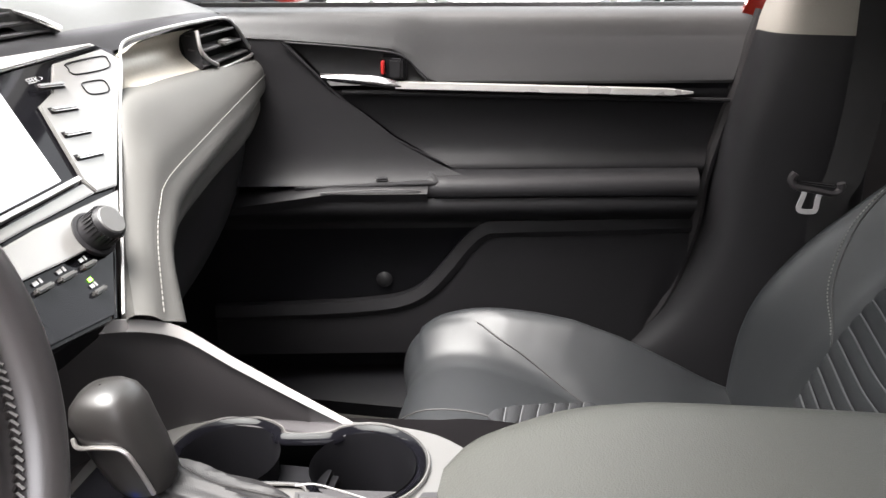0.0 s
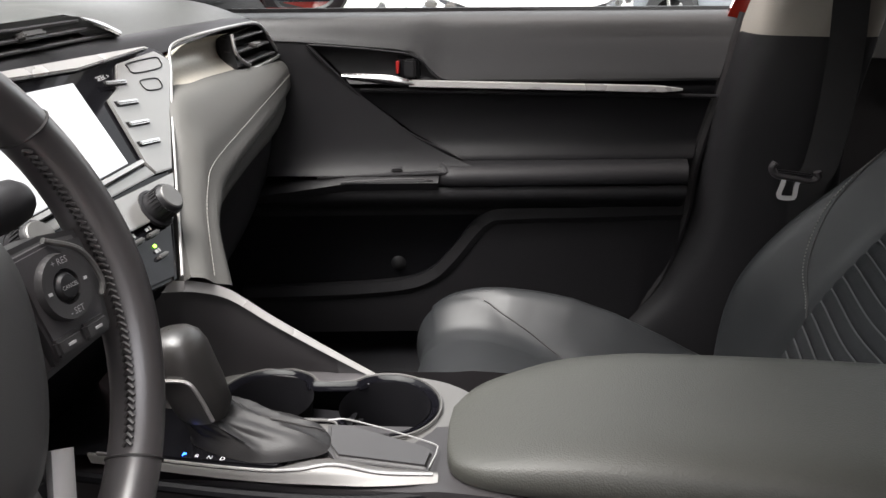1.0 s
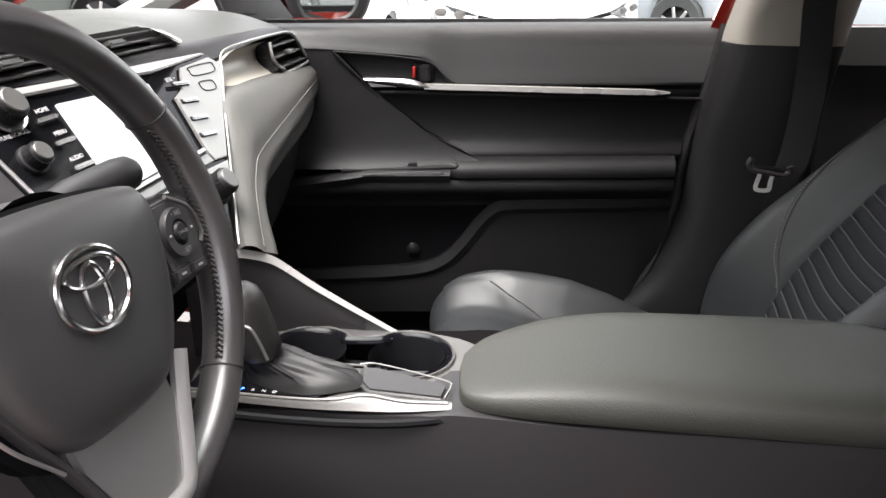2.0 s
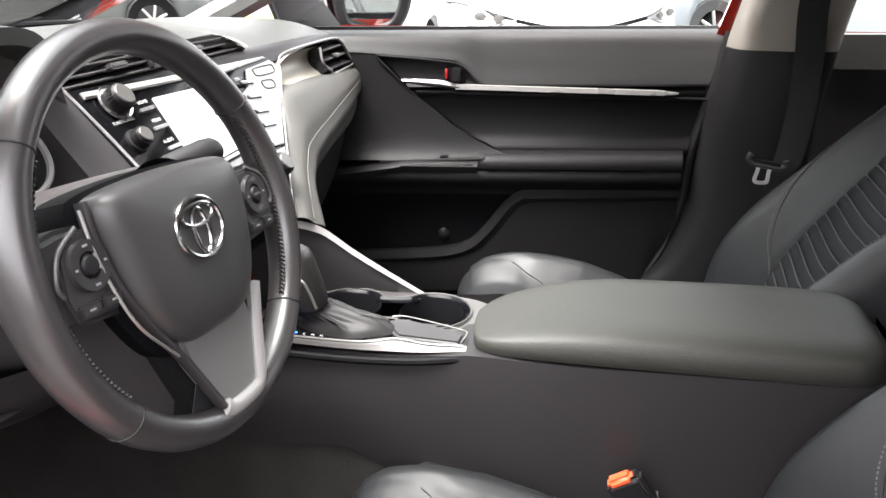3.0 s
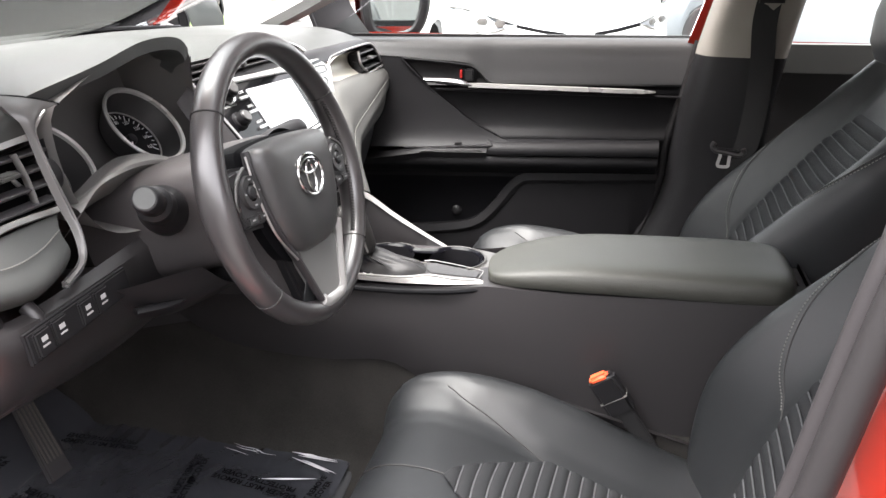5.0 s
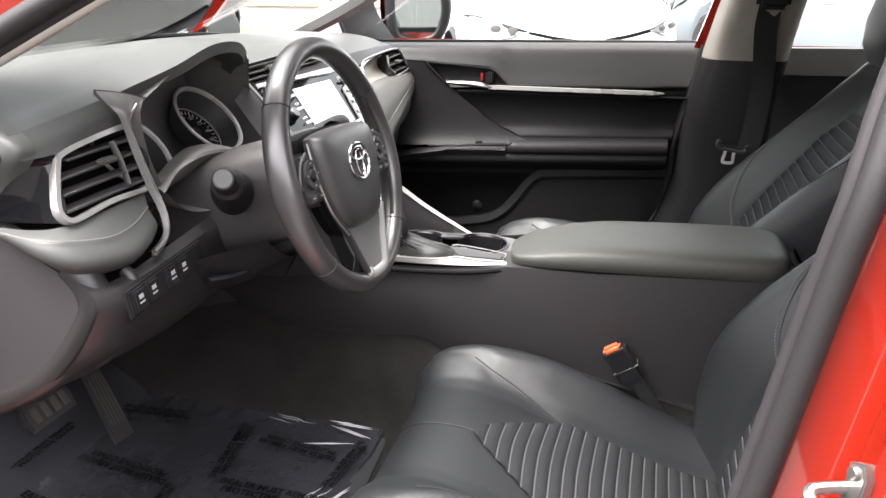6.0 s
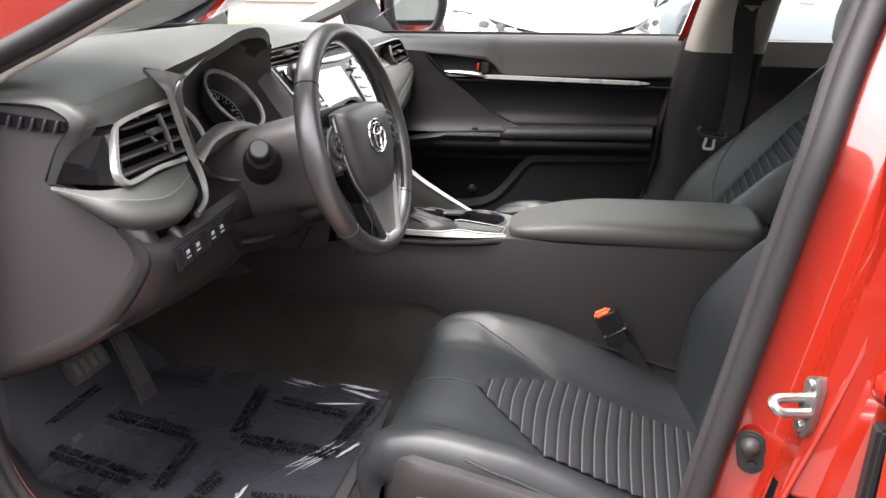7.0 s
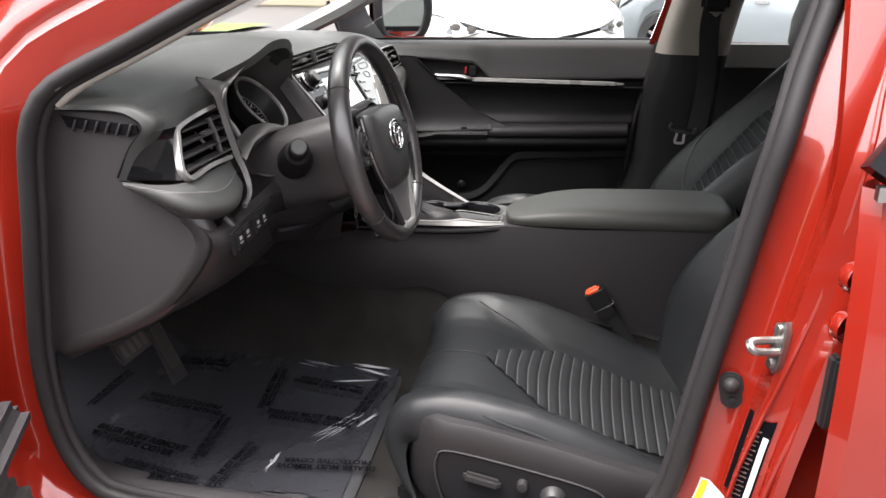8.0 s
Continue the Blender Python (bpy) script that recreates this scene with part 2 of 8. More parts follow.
def ring(r, n=10, ry=None):
    ry = r if ry is None else ry
    return [(r * math.cos(2 * math.pi * i / n), ry * math.sin(2 * math.pi * i / n)) for i in range(n)]


def tube(path, r, seg=10, closed=False, n=None, scale=None):
    pts = cat(path, n, closed) if n else [Vector(p) for p in path]
    return sweep(pts, ring(r, seg), closed, scale=scale)


def frm(o, x, y):
    x = Vector(x).normalized()
    y = Vector(y)
    y = (y - x * y.dot(x)).normalized()
    z = x.cross(y)
    m = Matrix((x, y, z)).transposed().to_4x4()
    m.translation = Vector(o)
    return m


def plate(poly, th, m=None, bevel=0.0, segs=2):
    """A flat outline in m's xy plane, thickened from -th to 0 along m's z, with its upper edge rounded."""
    bm = bmesh.new()
    top = [bm.verts.new((*p, 0)) for p in poly]
    bot = [bm.verts.new((*p, -th)) for p in poly]
    n = len(poly)
    f = bm.faces.new(top)
    bm.faces.new(bot[::-1])
    for i in range(n):
        bm.faces.new((top[i], bot[i], bot[(i + 1) % n], top[(i + 1) % n]))
    bmesh.ops.recalc_face_normals(bm, faces=bm.faces)
    if bevel:
        bmesh.ops.bevel(bm, geom=list(f.edges), offset=bevel, segments=segs, affect="EDGES", clamp_overlap=True)
    if m is not None:
        bm.transform(m)
    return bm


def rbox(sx, sy, sz, m=None, b=0.003, segs=2):
    bm = bmesh.new()
    bmesh.ops.create_cube(bm, size=1.0)
    bm.transform(Matrix.Diagonal((sx, sy, sz, 1)))
    if b:
        bmesh.ops.bevel(bm, geom=list(bm.edges), offset=b, segments=segs, affect="EDGES", clamp_overlap=True)
    if m is not None:
        bm.transform(m)
    return bm


def lathe(prof, m=None, seg=24, sy=1.0):
    """prof: (radius, height) pairs turned round m's z axis."""
    rows = [[Vector((r * math.cos(2 * math.pi * j / seg), sy * r * math.sin(2 * math.pi * j / seg), h)) for j in range(seg)] for r, h in prof]
    bm = grid(rows, close_v=True)
    bmesh.ops.remove_doubles(bm, verts=bm.verts, dist=1e-6)
    bmesh.ops.recalc_face_normals(bm, faces=bm.faces)
    if m is not None:
        bm.transform(m)
    return bm


def merge(*bms):
    out = bmesh.new()
    for b in bms:
        me = bpy.data.meshes.new("tmp")
        b.to_mesh(me)
        out.from_mesh(me)
        bpy.data.meshes.remove(me)
        b.free()
    return out


def thicken(bm, d):
    """Gives a skin a back side d metres behind its face normals."""
    bmesh.ops.recalc_face_normals(bm, faces=bm.faces)
    bmesh.ops.solidify(bm, geom=list(bm.faces), thickness=d)
    return bm


def thing(name, label, category, at=(0, 0, 0), group="", kind=""):
    e = new(name)
    e.empty_display_size = 0.05
    e.matrix_basis = Matrix.Translation(at)
    return tagged(e, label, category, group, kind)


def world_of(ob):
    m = ob.matrix_basis.copy()
    while ob.parent:
        m = ob.parent.matrix_basis @ m
        ob = ob.parent
    return m


def part(name, bm, mat, parent=None, label="", flat=False, kind="", angle=40):
    """Links a bmesh, modelled in the world's axes, as one mesh under a thing or part."""
    me = bpy.data.meshes.new(name)
    inv = world_of(parent).inverted() if parent else Matrix()
    bm.transform(inv)
    bm.to_mesh(me)
    bm.free()
    for p in me.polygons:
        p.use_smooth = not flat
    me.materials.append(mat)
    ob = new(name, me)
    if not flat:
        me.set_sharp_from_angle(angle=radians(angle))
    if parent:
        ob.parent = parent
    return tagged(ob, label, "", "", kind)


def words(name, text, size, m, mat, parent=None, depth=0.0, align="CENTER", bold=0.0):
    cu = bpy.data.curves.new(name, "FONT")
    cu.body, cu.size, cu.align_x, cu.align_y, cu.extrude = text, size, align, "CENTER", depth
    cu.resolution_u = 2
    cu.offset = bold
    cu.materials.append(mat)
    ob = new(name, cu)
    ob.matrix_basis = (world_of(parent).inverted() if parent else Matrix()) @ m
    if parent:
        ob.parent = parent
    return ob


X, Y, Z = V(1, 0, 0), V(0, 1, 0), V(0, 0, 1)


# ---------- outside ground ----------
bm = bmesh.new()
bmesh.ops.create_grid(bm, x_segments=8, y_segments=8, size=400)
tagged(part("ground", bm, ASPHALT, flat=True), "dark grey asphalt of a parking lot", "ground", kind="structure")


# ---------- car shell ----------
def side_y(z):
    """How far in the body side leans above the waist."""
    return 0.70 - max(0.0, z - 1.0) * 0.36


OPENING = [(-0.1, 1.262), (-0.27, 1.192), (-0.382, 1.137), (-0.481, 1.086), (-0.552, 1.052), (-0.592, 1.027), (-0.616, 0.993), (-0.634, 0.944), (-0.652, 0.83), (-0.67, 0.72),
           (-0.684, 0.601), (-0.676, 0.479), (-0.640, 0.397), (-0.575, 0.362), (-0.35, 0.352), (0.0, 0.352), (0.145, 0.365), (0.228, 0.42),
           (0.270, 0.505), (0.293, 0.653), (0.318, 0.815), (0.340, 0.959), (0.360, 1.06), (0.384, 1.147), (0.405, 1.26), (0.35, 1.345), (0.22, 1.365), (0.06, 1.30)]


def opening_loop(off, dy, n=120):
    flat = cat([(x, 0, z) for x, z in OPENING], n, closed=True)
    out = []
    for i, p in enumerate(flat):
        t = (flat[(i + 1) % n] - flat[i - 1]).normalized()
        o = V(t.z, 0, -t.x)
        q = p + o * off
        if (q - V(-0.12, 0, 0.8)).length < (p - V(-0.12, 0, 0.8)).length and off > 0:
            q = p - o * off
        out.append(V(q.x, -side_y(q.z) + dy, q.z))
    return out


body = thing("red_sedan", "glossy orange-red sedan body with open driver door opening", "car", (0, 0, 0.2))
RING = ((-0.004, 0.034), (0.004, 0.014), (0.03, 0.005), (0.044, -0.006), (0.050, -0.022), (0.054, -0.044), (0.068, -0.052), (0.080, -0.058), (0.088, -0.080), (0.105, -0.105), (0.14, -0.108), (0.185, -0.100), (0.215, -0.075))
PILLAR_UP = [(-0.004, 0.034), (0.004, 0.012), (0.03, 0.000), (0.055, -0.010), (0.068, -0.002), (0.085, -0.012), (0.105, -0.004), (0.14, 0.026), (0.185, 0.075), (0.215, 0.115)]
PILLAR_LOW = [(-0.004, 0.034), (0.004, 0.012), (0.03, -0.002), (0.068, -0.012), (0.105, -0.030), (0.14, -0.062), (0.185, -0.105), (0.215, -0.135)]
rows = []
for k, (o, d) in enumerate(RING):
    full = opening_loop(o, d)
    near = opening_loop(min(o, 0.10), max(d, -0.085))
    front = []
    for p in full:
        ahead = min(1.0, max(0.0, (-0.05 - p.x) / 0.2)) * min(1.0, max(0.0, (p.z - 0.36) / 0.06))
        high = min(1.0, max(0.0, (p.z - 0.93) / 0.12))
        flat = line(PILLAR_LOW, o) * (1 - high) + line(PILLAR_UP, o) * high
        front.append(p + V(0, (flat - d) * ahead, 0))
    rows.append([n if p.x > 0.2 and p.z < 1.2 else p for p, n in zip(front, near)])
bm = grid(rows, close_v=True)
bmesh.ops.recalc_face_normals(bm, faces=bm.faces)
part("door_frame", bm, RED, body, "glossy red painted door jamb")
part("door_seal", sweep(opening_loop(-0.006, 0.002), ring(0.0125, 10), closed=True), RUBBER, body, "black rubber door seal")
part("inner_seal", sweep(opening_loop(-0.016, 0.014), ring(0.008, 10), closed=True), GREYSEAL, body, "grey flocked door seal")
lip = sorted([p for p in opening_loop(-0.012, 0.000) if p.x < -0.40 and 0.42 < p.z < 1.05], key=lambda p: p.z)
part("seal_lip", sweep(cat(lip[::2], 50), ring(0.0035, 8), up=(0, 1, 0)), material("pale_seal_lip", (0.13, 0.125, 0.115), 0.55, blotch=0.2), body, "pale worn edge of the door seal")
gar = sorted([p for p in opening_loop(-0.024, 0.020) if p.x < 0.0 and p.z > 0.985], key=lambda p: p.x)
part("pillar_garnish", sweep(cat(gar[::2], 40), ring(0.006, 10), up=(0, 1, 0)), BEIGE, body, "beige edge of the windscreen pillar trim")
for o_, d_, r_ in ((0.060, -0.049, 0.0045), (0.092, -0.072, 0.006)):
    bead = sorted([p for p in opening_loop(o_, d_) if p.x > 0.2 and 0.46 < p.z < 1.24], key=lambda p: p.z)
    part("jamb_bead", sweep([p + V(0.012 * math.sin(p.z * 9.0), 0, 0) for p in cat(bead[::2], 50)], ring(r_, 8), up=(0, 1, 0), scale=lambda f: max(0.05, math.sin(math.pi * f)) ** 0.5), RED, body, "pressed fold in the red pillar")
# windscreen pillars, beige inside
for s in (-1, 1):
    path = cat([(-0.93, s * 0.70, 0.965), (-0.62, s * 0.66, 1.075), (-0.30, s * 0.61, 1.21), (-0.02, s * 0.57, 1.32), (0.2, s * 0.55, 1.37)], 24)
    path = [p + V(0, 0.045, 0) for p in path] if s < 0 else [p + V(0.11 * max(0.0, 1.16 - p.z) / 0.19, 0.0, -0.005) for p in path]
    part("pillar_trim", sweep(path, [(-0.035, -0.02), (0.035, -0.02), (0.045, 0.0), (0.03, 0.025), (-0.03, 0.025), (-0.045, 0.0)], up=(0, 0, 1)), BEIGE if s < 0 else material("grey_pillar_cloth", (0.24, 0.24, 0.235), 0.75, grain=0.2, grain_scale=700), body, "pale woven windscreen pillar trim")
# roof and far side
secs = []
for x, z, w in ((-0.02, 1.335, 0.54), (0.25, 1.405, 0.54), (0.7, 1.425, 0.54), (1.2, 1.39, 0.52), (1.6, 1.30, 0.50)):
    secs.append([(x, -w - 0.03, z - 0.06), (x, -w * 0.8, z - 0.005), (x, 0, z + 0.012), (x, w * 0.8, z - 0.005), (x, w + 0.03, z - 0.06)])
bm = loft(secs, 14, 16)
part("roof", thicken(bm, 0.02), RED, body)
bm = loft([[V(*p) - V(0, 0, 0.03) for p in s] for s in secs], 14, 16)
part("headliner", bm, HEADLINER, body, "pale beige cloth headliner")
# bonnet seen through the windscreen
bm = loft([[(-1.10, y, 0.945 - 0.06 * abs(y) ** 2), (-1.5, y * 1.05, 0.93 - 0.1 * y * y), (-2.0, y * 1.02, 0.87 - 0.12 * y * y), (-2.4, y * 0.9, 0.78 - 0.1 * y * y)] for y in (-0.78, -0.4, 0, 0.4, 0.78)], 18, 14)
part("bonnet", thicken(bm, 0.02), RED, body)
for s in (-1, 1):
    bm = loft([[(-0.72, s * 0.86, z), (-1.2, s * 0.89, z), (-1.9, s * 0.87, z - 0.02), (-2.4, s * 0.70, z - 0.06)] for z in (0.25, 0.55, 0.80, 0.93)], 10, 12)
    part("fender", thicken(bm, 0.015), RED, body)
part("wiper_cowl", loft([[(-1.0, y, 0.95), (-1.14, y, 0.955)] for y in (-0.75, 0, 0.75)], 8, 3), DEEP, body)
part("screen_edge", sweep(cat([(-0.95, -0.66, 0.966), (-1.06, -0.48, 0.985), (-1.10, -0.2, 0.988), (-1.11, 0.0, 0.988), (-1.10, 0.25, 0.988), (-1.06, 0.48, 0.986), (-0.98, 0.66, 0.978)], 40), ring(0.012, 8, 0.007), up=(0, 0, 1)), DEEP, body, "black band along the foot of the windscreen")
# sill on both sides
for s in (-1, 1):
    path = cat([(-0.70, s * 0.715, 0.325), (0.0, s * 0.715, 0.325), (0.40, s * 0.715, 0.33), (1.5, s * 0.715, 0.34)], 10)
    part("sill", sweep(path, [(-0.10, -0.10), (0.08, -0.10), (0.10, 0.0), (0.06, 0.02), (-0.06, 0.02), (-0.10, -0.02)], up=(0, 0, 1)), RED if s < 0 else DEEP, body)
part("scuff_plate", loft([[(x, -0.700, 0.352), (x, -0.668, 0.362), (x, -0.635, 0.36), (x, -0.615, 0.312)] for x in (-0.60, -0.2, 0.1, 0.24)], 12, 10), CONSOLE, body, "dark grey plastic scuff trim")
part("kick_panel", loft([[(-0.655, -0.688, 0.60), (-0.70, -0.64, 0.585), (-0.80, -0.61, 0.56), (-0.90, -0.60, 0.56)], [(-0.66, -0.690, 0.47), (-0.69, -0.64, 0.46), (-0.78, -0.60, 0.44), (-0.90, -0.59, 0.42)],
                         [(-0.625, -0.690, 0.39), (-0.65, -0.64, 0.375), (-0.70, -0.59, 0.36), (-0.88, -0.585, 0.33)], [(-0.57, -0.690, 0.357), (-0.575, -0.64, 0.362), (-0.60, -0.60, 0.345), (-0.80, -0.58, 0.31)]], 14, 14), CONSOLE, body, "dark grey plastic kick panel")
# driver side pillar trim
secs = [[(x - 0.014, -side_y(z) + 0.07, z), (x - 0.012, -side_y(z) + 0.04, z), (x + 0.006, -side_y(z) + 0.004, z), (x + 0.10, -side_y(z) + 0.065, z)] for z, x in ((0.37, 0.200), (0.44, 0.244), (0.50, 0.266), (0.65, 0.290), (0.815, 0.322), (0.96, 0.352), (1.06, 0.376), (1.15, 0.402), (1.30, 0.43))]
part("pillar_trim", loft([[V(*r) + V(k, 0.0, 0) for r, k in zip([sc[0], sc[1], tuple(V(*sc[2]) + V(0, 0.016, 0)), tuple(V(*sc[3]) + V(0, 0.02, 0))], (0.020, 0.016, 0.0, 0.0))] for sc in secs], 26, 12), RUBBER, body, "black plastic centre pillar trim")
# rear quarter: far side door, back seat wall, rear shelf
part("rear_wall", rbox(0.05, 1.40, 0.75, Matrix.Translation((1.55, 0, 0.62)), 0.02), SOFT, body)
part("parcel_shelf", rbox(0.55, 1.30, 0.03, Matrix.Translation((1.80, 0, 0.98)), 0.01), SOFT, body)
for s in (-1, 1):
    part("rear_pillar", loft([[(1.35, s * 0.55, 1.36), (1.7, s * 0.53, 1.27)], [(1.62, s * 0.68, 0.98), (2.1, s * 0.66, 0.98)]], 6, 4), BEIGE, body)
part("windscreen", thicken(loft([[(-1.10, y, 0.975), (-0.6, y * 0.93, 1.17), (-0.04, y * 0.8, 1.345)] for y in (-0.70, -0.35, 0, 0.35, 0.70)], 8, 8), 0.004), GLASS, body, "clear windscreen glass").visible_shadow = False

# tail, quarters, wheels and rails
for s in (-1, 1):
    part("quarter_panel", thicken(loft([[(1.50, s * 0.865, z), (1.95, s * 0.870, z), (2.35, s * 0.82, z), (2.58, s * 0.70, z - 0.01)] for z in (0.34, 0.60, 0.85, 0.985)], 10, 14), 0.012), RED, body, "glossy red rear quarter")
    part("quarter_shoulder", loft([[(1.50, s * 0.865, 0.985), (1.95, s * 0.870, 0.985), (2.35, s * 0.82, 0.985), (2.58, s * 0.70, 0.975)], [(1.50, s * 0.70, 1.01), (1.95, s * 0.68, 1.005), (2.35, s * 0.62, 1.0), (2.58, s * 0.55, 0.985)]], 5, 14), RED, body)
    part("roof_rail", sweep(cat([(-0.05, s * 0.575, 1.30), (0.30, s * 0.590, 1.365), (0.75, s * 0.590, 1.380), (1.25, s * 0.570, 1.345), (1.62, s * 0.56, 1.27), (2.12, s * 0.66, 1.01)], 40), [(-0.035, -0.03), (0.035, -0.03), (0.04, 0.01), (0.0, 0.03), (-0.04, 0.01)], up=(0, 0, 1)), RED, body)
    for x in (-1.42, 1.80):
        wh = part("wheel", lathe([(0.20, 0.09), (0.31, 0.10), (0.335, 0.07), (0.335, -0.07), (0.31, -0.10)], Matrix.Translation((x, s * 0.80, 0.335)) @ Matrix.Rotation(radians(90), 4, "X"), 32), TYRE, body, "black tyre")
        part("rim", merge(*[rbox(0.035, 0.19, 0.02, Matrix.Translation((x, s * 0.885, 0.335)) @ Matrix.Rotation(radians(90), 4, "X") @ Matrix.Rotation(k * 2 * math.pi / 7, 4, "Z") @ Matrix.Translation((0, 0.10, 0)), 0.004, 1) for k in range(7)]), SILVER, wh, "alloy wheel rim")
part("boot_lid", thicken(loft([[(2.10, y, 0.99 - 0.04 * y * y), (2.40, y, 0.99 - 0.04 * y * y), (2.60, y * 0.9, 0.965), (2.66, y * 0.88, 0.80), (2.64, y * 0.88, 0.55)] for y in (-0.68, -0.34, 0, 0.34, 0.68)], 14, 18), 0.015), RED, body)
part("rear_bumper", thicken(loft([[(2.45, -0.80, z), (2.66, -0.55, z), (2.70, 0, z), (2.66, 0.55, z), (2.45, 0.80, z)] for z in (0.25, 0.42, 0.56)], 6, 20), 0.015), RED, body)
part("front_bumper", thicken(loft([[(-2.30, -0.78, z), (-2.46, -0.45, z), (-2.50, 0, z), (-2.46, 0.45, z), (-2.30, 0.78, z)] for z in (0.22, 0.42, 0.62, 0.76)], 8, 20), 0.015), RED, body)
part("rear_glass", thicken(loft([[(1.58, y, 1.305), (1.85, y * 1.06, 1.17), (2.10, y * 1.12, 1.0)] for y in (-0.52, -0.26, 0, 0.26, 0.52)], 8, 8), 0.004), DARKGLASS, body, "dark rear window glass")

# floor and carpet
floor = thing("carpet_floor", "worn charcoal cut-pile carpet lining the footwell", "carpet", (0, 0, 0.28), kind="structure")
part("floor_carpet", loft([[(-1.15, y, 0.62), (-1.0, y, 0.48), (-0.88, y, 0.35), (-0.75, y, 0.300), (-0.3, y, 0.297), (0.4, y, 0.297), (1.5, y, 0.30)] for y in (-0.70, -0.3, 0.3, 0.70)], 14, 40), CARPET, floor)
for s in (-1, 1):
    w = 0.072 if s < 0 else 0.13
    bm = loft([[(x, s * (w - 0.004), 0.60), (x, s * (w + 0.004), 0.48), (x, s * (w + 0.025), 0.37), (x, s * (w + 0.05), 0.31), (x, s * (w + 0.11), 0.299)] for x in (-1.05, -0.6, -0.2, 0.2, 0.6)], 24, 18)
    part("tunnel_carpet", bm, CARPET, floor)
part("firewall", loft([[(-1.16, y, 0.60), (-1.15, y, 0.80), (-1.12, y, 0.97)] for y in (-0.75, 0, 0.75)], 6, 6), DEEP, floor)

# rear door on the near side, shut
rd = thing("rear_door", "glossy red rear door, shut, with black window trim", "car door", (0.8, -0.86, 0.3))
secs = []
for z, yy in ((0.28, -0.865), (0.45, -0.885), (0.62, -0.892), (0.78, -0.888), (0.90, -0.872), (0.985, -0.852)):
    xe = 0.379 + 0.003 * math.sin(z * 3)
    secs.append([(xe + 0.03, yy + 0.055, z), (xe + 0.006, yy + 0.03, z), (xe, yy + 0.008, z), (xe + 0.008, yy, z), (xe + 0.06, yy - 0.004, z), (xe + 0.4, yy - 0.012, z), (xe + 0.95, yy + 0.01, z)])
part("door_skin", loft(secs, 22, 40), RED, rd)
part("window_trim", sweep(cat([(0.40, -0.852, 0.99), (0.43, -0.835, 1.04), (0.52, -0.74, 1.28), (0.56, -0.71, 1.36)], 12), [(-0.012, -0.03), (0.012, -0.03), (0.012, 0.03), (-0.012, 0.03)], up=(1, 0, 0)), PIANO, rd, "gloss black window frame")
part("belt_moulding", sweep([V(0.385, -0.862, 0.985), V(0.7, -0.874, 0.995), V(1.3, -0.86, 1.01)], [(-0.006, -0.007), (0.006, -0.007), (0.006, 0.007), (-0.006, 0.007)], up=(0, 0, 1)), CHROME, rd, "chrome belt moulding")
part("door_glass", thicken(loft([[(0.43, -0.845, 0.99), (0.55, -0.70, 1.37)], [(1.3, -0.84, 1.0), (1.25, -0.68, 1.37)]], 4, 4), 0.004), DARKGLASS, rd, "tinted window glass")
for z in (0.878, 0.822):
    h = part("hinge_bolt", lathe([(0, 0.012), (0.006, 0.012), (0.008, 0.008), (0.008, 0.004), (0.016, 0.004), (0.018, 0.0), (0.018, -0.01)], frm((0.402, -0.800, z), (1, 0.6, 0), Z) @ Matrix.Rotation(radians(180), 4, "Y"), 12), RED, body)
part("hinge", rbox(0.03, 0.012, 0.13, frm((0.428, -0.776, 0.855), (1, -0.5, 0), (0, 0, 1)) @ Matrix.Rotation(radians(90), 4, "X"), 0.005), RED, body)
part("hinge_cover", rbox(0.012, 0.02, 0.09, Matrix.Translation((0.402, -0.803, 0.742)), 0.004), RUBBER, body, "black rubber plug")

part("jamb_back", loft([[(0.385, y, z), (0.505, y, z), (0.505, y + 0.02, z), (0.385, y + 0.02, z)] for y, z in ((-0.745, 0.26), (-0.745, 0.80), (-0.742, 0.98), (-0.715, 1.08), (-0.655, 1.22), (-0.60, 1.33))], 24, 8), RED, body, "red inner face behind the pillar")

# striker, buffer and labels on the pillar
st = thing("door_striker", "bare steel door striker loop screwed to the red pillar", "door striker", (0.37, -0.73, 0.74))
SM = frm((0.358, -0.740, 0.761), (0.40, -0.917, 0), (0.10, 0, 1)) @ Matrix.Scale(0.74, 4)
part("base_plate", plate([(-0.012, -0.038), (0.006, -0.046), (0.016, -0.03), (0.016, 0.03), (0.008, 0.046), (-0.012, 0.036)], 0.012, SM @ Matrix.Translation((0, 0, 0.004)), 0.002), STEEL, st)
part("loop", tube([SM @ V(-0.008, 0.006, 0), SM @ V(-0.008, 0.006, 0.03), SM @ V(-0.006, 0.005, 0.046), SM @ V(0.002, 0.0, 0.050), SM @ V(0.008, -0.005, 0.042), SM @ V(0.009, -0.006, 0.02), SM @ V(0.009, -0.006, 0)], 0.005, 8, n=24), STEEL, st)
for k in (-1, 1):
    part("screw", lathe([(0, 0.009), (0.007, 0.0085), (0.009, 0.005), (0.009, 0)], SM @ Matrix.Translation((0, k * 0.03, 0)), 12), STEEL, st)
bf = thing("door_buffer", "black rubber door buffer with a domed button", "rubber buffer", (0.335, -0.71, 0.675))
BM_ = frm((0.325, -0.699, 0.674), (1, -0.15, 0.2), (-0.2, 0, 1)) @ Matrix.Scale(0.88, 4)
part("buffer_base", plate([(0.017 * math.cos(a), (0.017 * math.sin(a) + (0.013 if math.sin(a) > 0 else -0.013))) for a in [i * math.pi / 12 for i in range(24)]], 0.006, BM_ @ Matrix.Translation((0, 0, 0.006)) , 0.003), RUBBER, bf)
